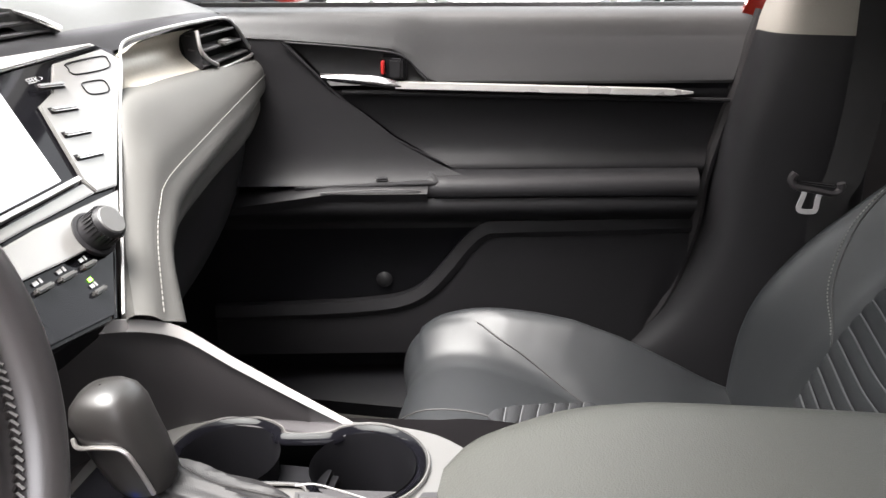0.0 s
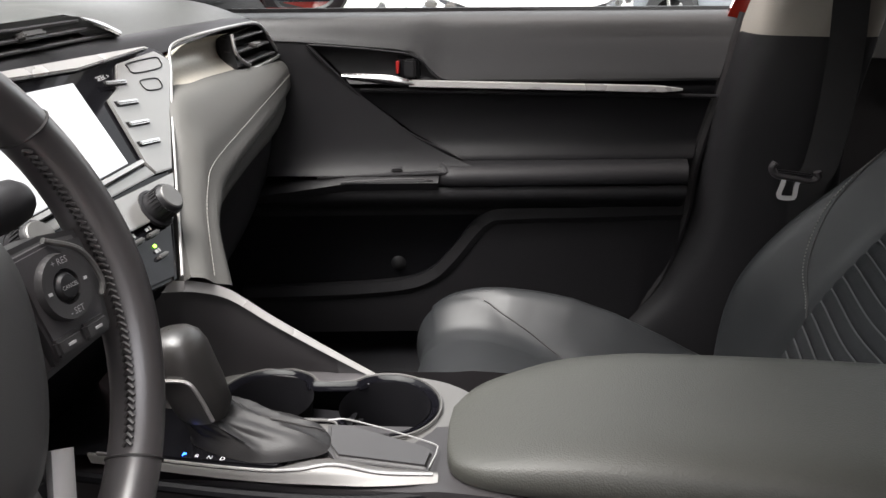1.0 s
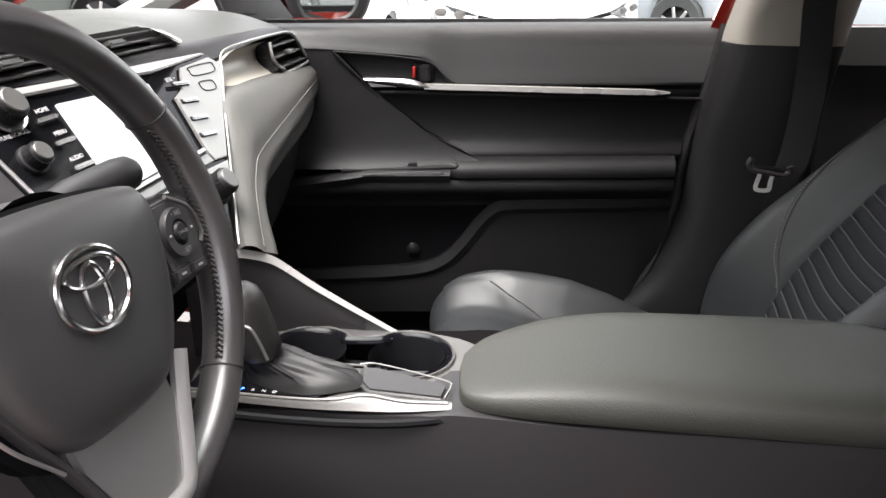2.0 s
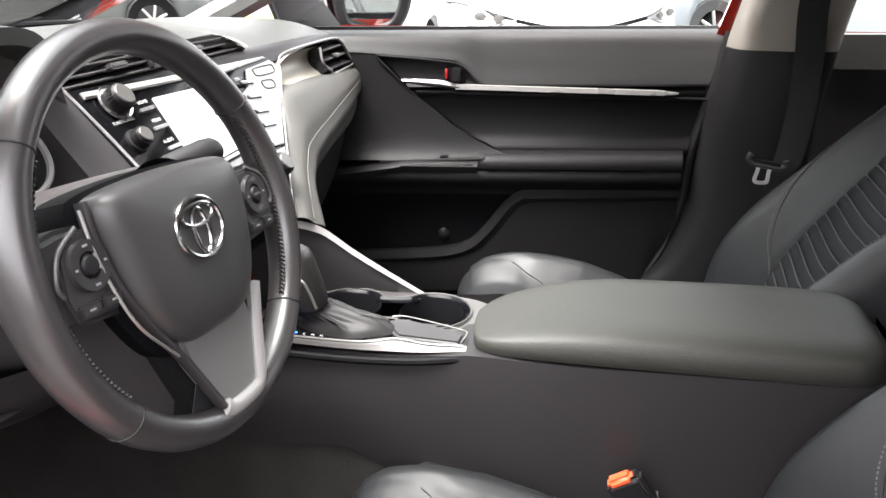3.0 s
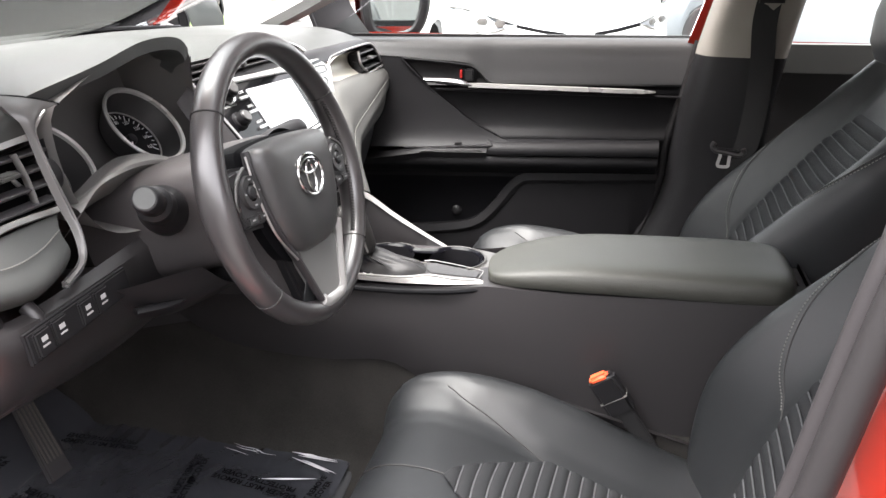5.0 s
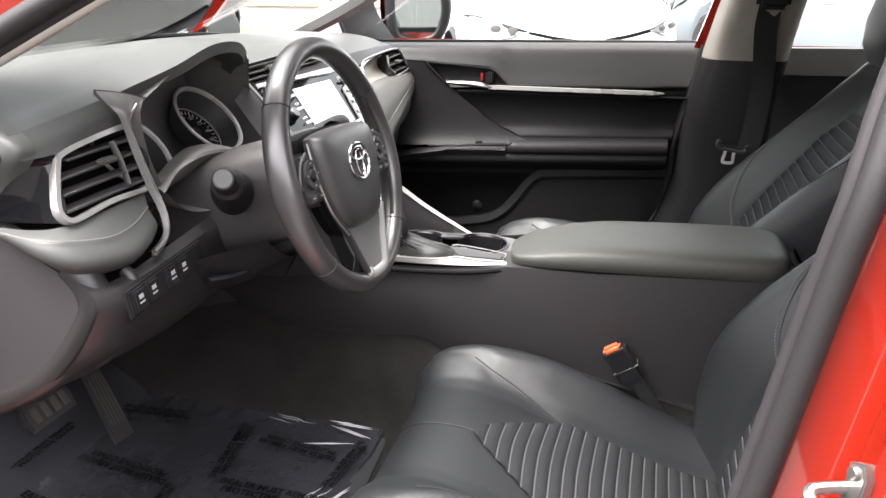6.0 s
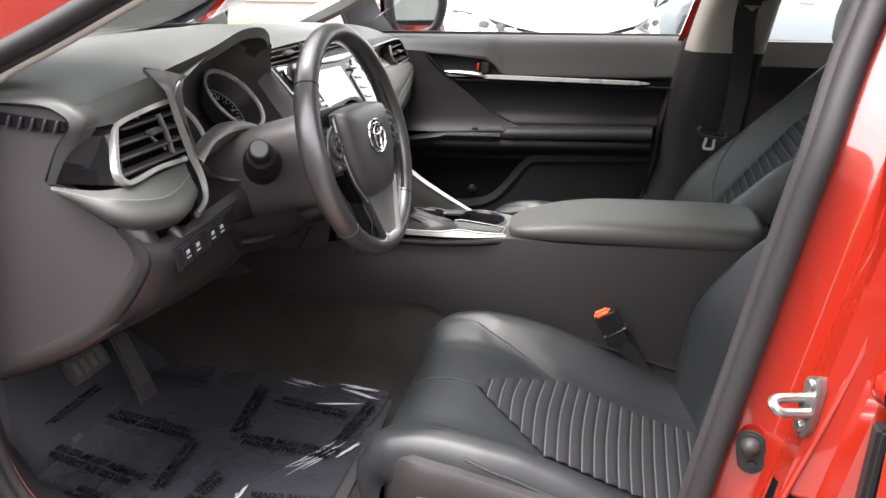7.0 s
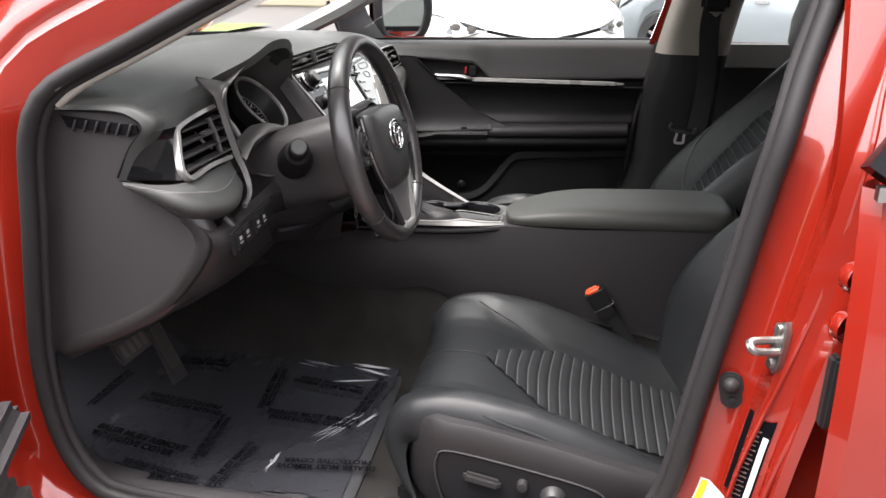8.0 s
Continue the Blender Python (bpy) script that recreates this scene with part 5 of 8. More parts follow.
part("spoke", plate([(0.065, -0.080), (0.050, -0.148), (-0.050, -0.148), (-0.070, -0.080)], 0.012, W @ Matrix.Translation((0, 0, 0.0)), 0.004), HARD, wheel)
part("spoke_web", plate([(-0.150, 0.0), (-0.095, 0.0), (-0.070, -0.070), (-0.050, -0.125), (-0.066, -0.150), (-0.105, -0.128), (-0.138, -0.086), (-0.156, -0.040)], 0.010, W @ Matrix.Translation((0, 0, -0.012)), 0.003), COLUMN, wheel, "dark plastic web behind the spokes")
part("rim_notch", dome([(-0.045, -0.143), (-0.02, -0.140), (0.02, -0.140), (0.045, -0.143), (0.06, -0.158), (0.0, -0.172), (-0.06, -0.158)], W @ Matrix.Translation((0, 0, -0.002)), 0.0, 0.014, 4), LEATHER, wheel)

col = thing("steering_column", "black plastic steering column shroud with stalks", "steering column", WC - wz * 0.1)
rows = []
for h, sx, sy, cy in ((-0.028, 0.072, 0.062, -0.006), (-0.05, 0.082, 0.070, -0.01), (-0.09, 0.083, 0.072, -0.012), (-0.16, 0.085, 0.072, -0.014), (-0.26, 0.085, 0.07, -0.014)):
    rows.append([W0 @ V(sx * math.copysign(abs(math.cos(a)) ** 0.55, math.cos(a)), cy + sy * math.copysign(abs(math.sin(a)) ** 0.55, math.sin(a)), h) for a in [2 * math.pi * i / 40 for i in range(40)]])
bm = grid(rows, close_v=True)
part("shroud", bm, COLUMN, col, "dark grey column shroud")
part("shroud_front", dome([(0.074 * math.copysign(abs(math.cos(a)) ** 0.55, math.cos(a)), -0.006 + 0.064 * math.copysign(abs(math.sin(a)) ** 0.55, math.sin(a))) for a in [2 * math.pi * i / 16 for i in range(16)]], W0 @ Matrix.Translation((0, 0, -0.030)), 0, 0.002, 2), COLUMN, col)
part("wheel_boss", lathe([(0.07, 0.0), (0.062, -0.02), (0.058, -0.04)], W0 @ Matrix.Translation((0, -0.005, 0.0)), 30), HARD, col)
ax = V(0.39, -0.83, 0.40).normalized()
sx_ = ax.cross(Z).normalized()
LM = Matrix((sx_, ax.cross(sx_), ax)).transposed().to_4x4()
LM.translation = V(-0.309, -0.512, 0.918) - ax * 0.136
stalk = part("light_stalk", lathe([(0, 0.136), (0.0125, 0.136), (0.0145, 0.133), (0.0155, 0.118), (0.0155, 0.104), (0.0148, 0.103), (0.0145, 0.092), (0.020, 0.088), (0.021, 0.05), (0.018, 0.0)], LM, 28), HARD, col, "black light stalk with grey end cap")
part("stalk_cap", lathe([(0, 0.1372), (0.0110, 0.1372), (0.0128, 0.1345)], LM, 28), DASH, stalk, "grey end cap")
part("stalk_boot", lathe([(0.020, 0.06), (0.027, 0.045), (0.029, 0.02), (0.030, -0.02)], LM, 28), HARD, stalk)
ra = (V(-0.305, -0.150, 0.914) - V(-0.335, -0.25, 0.90))
ax = ra.normalized()
sx_ = ax.cross(Z).normalized()
RM = Matrix((sx_, ax.cross(sx_), ax)).transposed().to_4x4()
RM.translation = V(-0.335, -0.25, 0.90)
part("wiper_stalk", lathe([(0, 0.125), (0.010, 0.124), (0.0145, 0.118), (0.0165, 0.105), (0.0165, 0.06), (0.013, 0.04), (0.012, 0.0)], RM, 24), HARD, col, "black wiper stalk")
part("tilt_lever", sweep(cat([(-0.37, -0.475, 0.765), (-0.345, -0.435, 0.762), (-0.335, -0.395, 0.768)], 10), ring(0.008, 8, 0.004), up=(0, 0, 1)), HARD, col, "grey tilt lever")
part("lower_shroud", loft([[(-0.30, -0.44, 0.815), (-0.29, -0.39, 0.775), (-0.29, -0.31, 0.765), (-0.29, -0.23, 0.775), (-0.30, -0.19, 0.815)], [(-0.38, -0.50, 0.80), (-0.37, -0.42, 0.735), (-0.37, -0.31, 0.72), (-0.37, -0.20, 0.735), (-0.38, -0.13, 0.80)], [(-0.43, -0.50, 0.80), (-0.44, -0.42, 0.715), (-0.44, -0.31, 0.70), (-0.44, -0.2, 0.715), (-0.44, -0.13, 0.80)]], 14, 24), HARD, col, "black lower column cover")
key = thing("ignition_key", "small metal key hanging from the ignition", "key", (-0.30, -0.265, 0.74))
part("key_blade", rbox(0.003, 0.009, 0.03, Matrix.Translation((-0.300, -0.262, 0.752)), 0.001, 1), STEEL, key)
part("key_ring", tube([(-0.30 + 0.0, -0.262 + 0.008 * math.cos(a), 0.732 + 0.008 * math.sin(a)) for a in [i * math.pi / 8 for i in range(16)]], 0.0012, 6, closed=True), STEEL, key)
part("key_tag", rbox(0.003, 0.012, 0.024, Matrix.Translation((-0.300, -0.260, 0.712)) @ Matrix.Rotation(0.2, 4, "X"), 0.001, 1), HARD, key)

# ---------- pedals ----------
pedal = thing("accelerator_pedal", "black ribbed accelerator pedal standing on the floor", "pedal", (-0.70, -0.32, 0.31))
PM = frm((-0.705, -0.314, 0.428), (0.15, 1, 0), (-0.42, 0.13, 0.90)) @ Matrix.Diagonal((0.74, 0.86, 1, 1))
part("pedal_pad", plate([(-0.030, -0.086), (0.026, -0.086), (0.024, 0.07), (0.010, 0.082), (-0.022, 0.080)], 0.012, PM, 0.004), CONSOLE, pedal)
for i in range(5):
    part("tread", rbox(0.003, 0.115, 0.003, PM @ Matrix.Translation((-0.020 + i * 0.0092, 0.008, 0.001)), 0.001, 1), TREAD, pedal)
part("pedal_arm", tube([PM @ V(0, 0.05, -0.01), PM @ V(0.0, 0.14, -0.05), PM @ V(0, 0.22, -0.06)], 0.009, 8, n=8), HARD, pedal)
brake = thing("brake_pedal", "black rubber brake pedal with worn grip ribs", "pedal", (-0.70, -0.47, 0.45))
KM = frm((-0.665, -0.482, 0.528), (0.05, 1, 0), (-0.5, 0, 0.85)) @ Matrix.Diagonal((0.78, 0.74, 0.8, 1))
part("pedal_pad", plate([(-0.055, -0.03), (0.055, -0.03), (0.06, 0.0), (0.055, 0.032), (-0.055, 0.032), (-0.06, 0.0)], 0.014, KM, 0.005), CONSOLE, brake)
for i in range(4):
    part("grip_rib", rbox(0.014, 0.034, 0.004, KM @ Matrix.Translation((-0.036 + i * 0.024, 0, 0.001)), 0.001, 1), TREAD, brake)
part("pedal_arm", tube([KM @ V(0.0, 0.01, -0.012), KM @ V(0.01, 0.10, -0.03), KM @ V(0.01, 0.25, -0.02)], 0.010, 8, n=8), HARD, brake)
deadp = thing("foot_rest", "black ribbed foot rest at the side of the footwell", "foot rest", (-0.85, -0.58, 0.36))
part("foot_rest_pad", rbox(0.02, 0.09, 0.20, Matrix.Translation((-0.86, -0.57, 0.42)) @ Matrix.Rotation(radians(-40), 4, "Y"), 0.006), HARD, deadp)

# ---------- floor mat and protective film ----------
mat_ = thing("floor_mat", "charcoal cloth floor mat in the driver footwell", "floor mat", (-0.55, -0.35, 0.30))
MAT = [(-0.98, -0.14), (-0.72, -0.115), (-0.27, -0.115), (-0.245, -0.14), (-0.235, -0.53), (-0.26, -0.575), (-0.60, -0.605), (-0.84, -0.56), (-0.97, -0.42)]
def mat_height(x):
    return 0.306 + max(0.0, -0.78 - x) * 0.75
ml = cat([(*q, 0) for q in MAT], 90, closed=True)
mc = V(-0.58, -0.35, 0)
rows = [[V(p.x, p.y, mat_height(p.x) - 0.008) for p in ml]]
for f in (1.0, 0.985, 0.9, 0.8, 0.7, 0.6, 0.5, 0.4, 0.3, 0.2, 0.1, 0.02):
    rows.append([V(q.x, q.y, mat_height(q.x) - (0.004 if f == 1.0 else 0.0)) for q in [mc.lerp(p, f) for p in ml]])
bm = grid(rows, close_v=True)
part("mat_cloth", bm, MATBASE, mat_)
film = thing("protective_film", "crinkled clear plastic film with black print over the mat", "plastic film", (-0.55, -0.35, 0.31))
bm = bmesh.new()
n_x, n_y = 120, 80
vs = []
for i in range(n_x):
    row = []
    for j in range(n_y):
        x = -0.97 + 0.715 * i / (n_x - 1)
        y = -0.60 + 0.49 * j / (n_y - 1)
        e = max(0.0, (y + 0.17) / 0.06)
        w = noise.noise(V(x * 9, y * 9, 1.3)) * 0.0025 + abs(noise.noise(V(x * 26, y * 15, 4.0))) * 0.0025 + e * (0.004 + 0.008 * abs(noise.noise(V(x * 30, y * 8, 7))))
        row.append(bm.verts.new((x, y, mat_height(x) + 0.004 + max(0.0, w))))
    vs.append(row)
for i in range(n_x - 1):
    for j in range(n_y - 1):
        c = (vs[i][j].co + vs[i + 1][j + 1].co) / 2
        if c.x < -0.80 and c.y < -0.36 - (c.x + 0.97) * 1.05:
            continue
        if c.y < -0.585 + 0.02 * math.sin(c.x * 14) or c.x > -0.262 + 0.008 * math.sin(c.y * 30) + (c.y + 0.1) * -0.03:
            continue
        bm.faces.new((vs[i][j], vs[i + 1][j], vs[i + 1][j + 1], vs[i][j + 1]))
bmesh.ops.delete(bm, geom=[v for v in bm.verts if not v.link_faces], context="VERTS")
part("film_sheet", bm, FILM, film)
CREASE = material("film_crease", (0.55, 0.55, 0.57), 0.15, coat=1.0)
rc = random.Random(11)
def creases(a, b, n, spread, r, lift):
    """Thin bright folds standing up from the film between a and b."""
    a, b = V(*a, 0), V(*b, 0)
    side = (b - a).cross(Z).normalized()
    out_ = []
    for k in range(n):
        f0, f1 = sorted((rc.random() * 0.5, 0.5 + rc.random() * 0.5))
        o = side * spread * rc.uniform(-1, 1)
        pts = [a.lerp(b, f0 + (f1 - f0) * j / 4) + o + side * spread * 0.25 * rc.uniform(-1, 1) for j in range(5)]
        out_.append(tube([V(p.x, p.y, mat_height(p.x) + lift) for p in pts], r, 5, n=12, scale=lambda f: 0.15 + 0.85 * math.sin(math.pi * f)))
    return out_
part("film_crease", merge(*(creases((-0.36, -0.425), (-0.285, -0.30), 8, 0.014, 0.0007, 0.0085) + creases((-0.283, -0.361), (-0.252, -0.297), 5, 0.008, 0.0010, 0.0085) + creases((-0.405, -0.526), (-0.398, -0.461), 5, 0.010, 0.0010, 0.0085))), CREASE, film, "bright film creases", kind="stuff")
part("film_fold", merge(*(creases((-0.372, -0.127), (-0.262, -0.130), 5, 0.004, 0.0013, 0.016) + creases((-0.36, -0.135), (-0.258, -0.167), 3, 0.002, 0.0015, 0.016) + creases((-0.40, -0.204), (-0.258, -0.171), 3, 0.002, 0.0012, 0.013) + creases((-0.50, -0.130), (-0.38, -0.150), 4, 0.012, 0.0006, 0.012) + creases((-0.86, -0.53), (-0.78, -0.57), 10, 0.02, 0.0014, 0.014))), CREASE, film, "bright folded film edge", kind="stuff")
TXT = "DEALER MUST REMOVE\nPROTECTIVE COVER"
for x, y, r, s in ((-0.696, -0.482, -11.4, 0.025), (-0.55, -0.443, 94, 0.0165), (-0.668, -0.344, 171.7, 0.0215), (-0.382, -0.351, -1.7, 0.0215), (-0.504, -0.249, 97.6, 0.0185), (-0.818, -0.359, 87, 0.016), (-0.305, -0.487, -173, 0.020), (-0.474, -0.53, 80, 0.018), (-0.725, -0.174, -177, 0.018), (-0.285, -0.245, 82, 0.016), (-0.60, -0.565, 170, 0.020), (-0.39, -0.215, 172, 0.018)):
    words("print", TXT, s * 0.88, pose(x, y, mat_height(x) + 0.0135, 0, 0, r), BLACKINK, film, bold=s * 0.028)

# ---------- centre console ----------
con = thing("centre_console", "dark grey plastic centre console with cupholders and shift gate", "centre console", (-0.05, 0.03, 0.30))
TOPE = [(-0.60, 0.605), (-0.45, 0.612), (-0.27, 0.640), (-0.14, 0.648), (-0.05, 0.656), (-0.02, 0.660), (0.10, 0.660), (0.25, 0.667), (0.38, 0.672), (0.44, 0.676), (0.47, 0.67)]
BOTE = [(-0.60, 0.56), (-0.545, 0.525), (-0.467, 0.499), (-0.312, 0.494), (-0.20, 0.506), (-0.13, 0.478), (0.0, 0.42), (0.139, 0.353), (0.25, 0.33), (0.40, 0.33), (0.47, 0.33)]
side_t = cat([(x, -0.072, z) for x, z in TOPE], 50)
side_b = cat([(x, -0.078, z) for x, z in BOTE], 50)
rows = [[p + V(0, 0.10, -0.006) for p in side_t], [p + V(0, 0.004, 0.0) for p in side_t], side_t] + [[a.lerp(b, f) + V(0, -0.008 * math.sin(math.pi * f), 0) for a, b in zip(side_t, side_b)] for f in (0.02, 0.2, 0.4, 0.6, 0.8)] + [side_b, [p + V(0, 0.02, -0.004) for p in side_b]]
part("side_panel", grid(rows), CONSOLE_SIDE, con, "smooth dark grey console side")
rows = [[V(p.x, 0.135, p.z - 0.01) for p in side_t], [V(p.x, 0.145, p.z - 0.06) for p in side_t], [V(p.x, 0.150, 0.30) for p in side_t]]
part("side_panel", grid(rows), CONSOLE, con)
part("console_back", rbox(0.02, 0.21, 0.36, Matrix.Translation((0.47, 0.035, 0.49)), 0.01), CONSOLE, con)
CUPRIM = material("gloss_black_rim", (0.003, 0.003, 0.004), 0.05, spec=0.08, blotch=0.3)
# upper deck with cup wells
deck = bmesh.new()
CUPS = ((-0.224, 0.046, 0.043), (-0.108, 0.052, 0.045))
loop = cat([(-0.30, 0.105, 0), (-0.20, 0.108, 0), (-0.10, 0.112, 0), (-0.04, 0.098, 0), (0.0, 0.05, 0), (-0.02, -0.05, 0), (-0.06, -0.062, 0), (-0.16, -0.066, 0), (-0.30, -0.070, 0), (-0.335, -0.02, 0), (-0.335, 0.08, 0)], 64, closed=True)
outer_edges = []
vv = [deck.verts.new((p.x, p.y, 0.650)) for p in loop]
for i in range(64):
    outer_edges.append(deck.edges.new((vv[i], vv[(i + 1) % 64])))
def eight(off, z=0.6535):
    """Outline round both wells and the slot that joins them."""
    (ax_, ay_, ar), (bx_, by_, br) = CUPS
    pts = []
    for a in range(40, 321, 14):
        pts.append((ax_ + (ar + off) * math.cos(radians(a)), ay_ + (ar + off) * math.sin(radians(a)), z))
    for a in range(-140, 141, 14):
        pts.append((bx_ + (br + off) * math.cos(radians(a)), by_ + (br + off) * math.sin(radians(a)), z))
    return pts
cv = [deck.verts.new(q) for q in cat(eight(0.002, 0.650), 84, closed=True)]
inner = set(cv)
for i in range(84):
    outer_edges.append(deck.edges.new((cv[i], cv[(i + 1) % 84])))
bmesh.ops.triangle_fill(deck, use_beauty=True, use_dissolve=False, edges=outer_edges)
def in_well(c):
    return any((c.xy - Vector((cx, cy))).length < r for cx, cy, r in CUPS) or (-0.224 < c.x < -0.108 and abs(c.y - 0.049) < 0.027)
kill = [f for f in deck.faces if all(v in inner for v in f.verts) and in_well(f.calc_center_median())]
bmesh.ops.delete(deck, geom=kill, context="FACES")
bmesh.ops.recalc_face_normals(deck, faces=deck.faces)
part("top_deck", deck, DECK, con, "dull silver console top panel", flat=True)
for cx, cy, r in CUPS:
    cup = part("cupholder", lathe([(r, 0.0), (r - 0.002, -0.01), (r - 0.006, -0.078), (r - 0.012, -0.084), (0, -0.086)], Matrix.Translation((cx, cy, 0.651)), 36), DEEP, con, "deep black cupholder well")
    part("cup_grip", rbox(0.012, 0.008, 0.034, Matrix.Translation((cx + 0.006, cy - r + 0.008, 0.622)), 0.003), RUBBER, cup)
    part("cup_grip", rbox(0.008, 0.012, 0.034, Matrix.Translation((cx + r * 0.75, cy - 0.02, 0.622)) @ Matrix.Rotation(-0.6, 4, "Z"), 0.003), RUBBER, cup)
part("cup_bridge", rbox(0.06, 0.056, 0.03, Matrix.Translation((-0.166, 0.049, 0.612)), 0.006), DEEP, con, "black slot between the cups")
part("cup_rim", sweep(cat(eight(0.004), 120, closed=True), [(-0.0045, -0.006), (0.0045, -0.006), (0.0042, 0.0005), (0.0028, 0.0014), (-0.0015, -0.001), (-0.0045, -0.005)], closed=True, up=(0, 0, 1)), CUPRIM, con, "gloss black cupholder rim")
part("cup_rim_edge", sweep(cat(eight(0.0108), 120, closed=True), ring(0.0013, 6), closed=True), DECK, con, "silver rim edge")
# trim along the driver edge
part("edge_trim", loft([[(-0.34, -0.077, 0.652), (-0.345, -0.073, 0.659), (-0.34, -0.067, 0.655)], [(-0.20, -0.078, 0.653), (-0.20, -0.074, 0.660), (-0.20, -0.067, 0.655)], [(-0.135, -0.074, 0.654), (-0.135, -0.062, 0.664), (-0.14, -0.045, 0.658)], [(-0.085, -0.070, 0.656), (-0.085, -0.058, 0.663), (-0.09, -0.046, 0.657)], [(-0.035, -0.060, 0.658), (-0.036, -0.052, 0.662), (-0.04, -0.045, 0.657)]], 24, 10), DECK, con, "dull silver edge trim")
part("edge_line", tube([(-0.335, -0.0735, 0.6605), (-0.20, -0.0735, 0.6615), (-0.155, -0.069, 0.663), (-0.125, -0.060, 0.6655), (-0.085, -0.0615, 0.6635), (-0.04, -0.055, 0.6625)], 0.0013, 6, n=40), SILVER, con, "bright chrome edge line")
part("pad_line", tube([(-0.150, 0.0055, 0.662), (-0.128, 0.008, 0.6625), (-0.052, -0.0125, 0.6625), (-0.0425, -0.022, 0.6625), (-0.0445, -0.047, 0.6625)], 0.0008, 6, n=30), SILVER, con, "thin chrome line round the trim pad")
part("edge_gap", sweep(cat([(-0.36, -0.0775, 0.636), (-0.20, -0.0785, 0.638), (-0.10, -0.0775, 0.645), (-0.04, -0.068, 0.651)], 16), ring(0.005, 8), up=(0, 0, 1)), DEEP, con, "dark gap below the trim")
part("pad_panel", plate([(-0.150, 0.004), (-0.128, 0.006), (-0.052, -0.014), (-0.044, -0.022), (-0.046, -0.046), (-0.128, -0.044), (-0.140, -0.030)], 0.008, Matrix.Translation((0, 0, 0.6610)), 0.004, 3), SOFT, con, "grey leather-look trim pad")
part("gate_plate", plate([(-0.325, 0.01), (-0.19, 0.006), (-0.165, -0.02), (-0.175, -0.060), (-0.325, -0.065)], 0.006, Matrix.Translation((0, 0, 0.6555)), 0.002), PIANO, con, "gloss black shift gate")
for i, ch in enumerate("PRND"):
    words("gate_letter", ch, 0.0065, pose(-0.262 + i * 0.012, -0.0575, 0.6562, 0, 0, 0), BLUELED if i == 0 else INK, con)
# passenger side wing
K1 = [(-0.352, 0.014, 0.771), (-0.337, 0.035, 0.7705), (-0.319, 0.052, 0.768), (-0.299, 0.072, 0.760), (-0.276, 0.090, 0.745), (-0.239, 0.101, 0.714), (-0.199, 0.107, 0.687), (-0.156, 0.111, 0.661), (-0.134, 0.113, 0.648)]
kc = cat(K1, 50)
wt = cat(K1, 90)
wide = [1.0 - 0.45 * max(0.0, i / 89 - 0.35) / 0.65 for i in range(90)]
part("wing_trim", thicken(grid([[p + V(0.0005, -0.002 - 0.0035 * f * b, 0.003 - 0.0098 * f * b) for p, b in zip(wt, wide)] for f in (0.0, 0.35, 0.7, 1.0)]), 0.003), BAND, con, "satin silver wing edge")
part("wing_panel", grid([kc, [V(p.x, p.y - 0.006, max(0.648, p.z - 0.02)) for p in kc], [V(p.x, p.y - 0.004, 0.648) for p in kc]]), CONSOLE_SIDE, con, "dark grey console wing")
part("wing_outside", grid([kc, [V(p.x, p.y + 0.012, p.z - 0.02) for p in kc], [V(p.x, p.y + 0.03, 0.45) for p in kc]]), HARD, con)
part("wing_base", grid([[V(p.x, p.y - 0.004, 0.6512) for p in kc], [V(p.x, 0.088 if p.x < -0.13 else 0.10, 0.6512) for p in kc]]), CONSOLE, con, "dark strip beside the cups")
part("tray", loft([[(-0.50, -0.06, 0.70), (-0.46, -0.06, 0.648), (-0.33, -0.06, 0.645)], [(-0.50, 0.10, 0.70), (-0.46, 0.10, 0.648), (-0.33, 0.10, 0.645)]], 4, 14), DEEP, con, "black open tray")
part("stack_foot", loft([[(-0.335, -0.10, 0.80), (-0.40, -0.09, 0.70), (-0.46, -0.08, 0.60)], [(-0.308, 0.04, 0.780), (-0.37, 0.05, 0.70), (-0.46, 0.06, 0.60)]], 4, 10), DEEP, con)

shift = thing("gear_selector", "black leather gear selector with silver trim and gathered boot", "gear selector", (-0.25, -0.03, 0.65))
GM = frm((-0.262, -0.036, 0.730), (1, 0.05, 0.18), (-0.05, 1, 0)) @ Matrix.Diagonal((0.84, 0.84, 0.95, 1))
rows = []
for h, rx, ry, ox in ((-0.050, 0.021, 0.019, 0.010), (-0.040, 0.028, 0.024, 0.008), (-0.015, 0.030, 0.027, 0.004), (0.006, 0.030, 0.029, 0.0), (0.02, 0.031, 0.030, -0.003), (0.031, 0.027, 0.026, -0.003), (0.038, 0.019, 0.019, -0.003), (0.041, 0.008, 0.008, -0.003), (0.0412, 0.001, 0.001, -0.003)):
    rows.append([GM @ V(ox + rx * math.copysign(abs(math.cos(a)) ** 0.75, math.cos(a)), ry * math.copysign(abs(math.sin(a)) ** 0.75, math.sin(a)), h) for a in [2 * math.pi * i / 32 for i in range(32)]])
part("shift_knob", grid(rows, close_v=True), KNOBSKIN, shift, "smooth black leather knob")
tp = [GM @ V(-0.035, -0.015, 0.004), GM @ V(-0.022, -0.028, 0.004), GM @ V(0.0, -0.0305, 0.004), GM @ V(0.017, -0.029, -0.001), GM @ V(0.0235, -0.0275, -0.018), GM @ V(0.027, -0.0245, -0.044)]
part("knob_trim", tube(tp, 0.0018, 6, n=30), SILVER, shift, "silver knob trim line")
rows = []
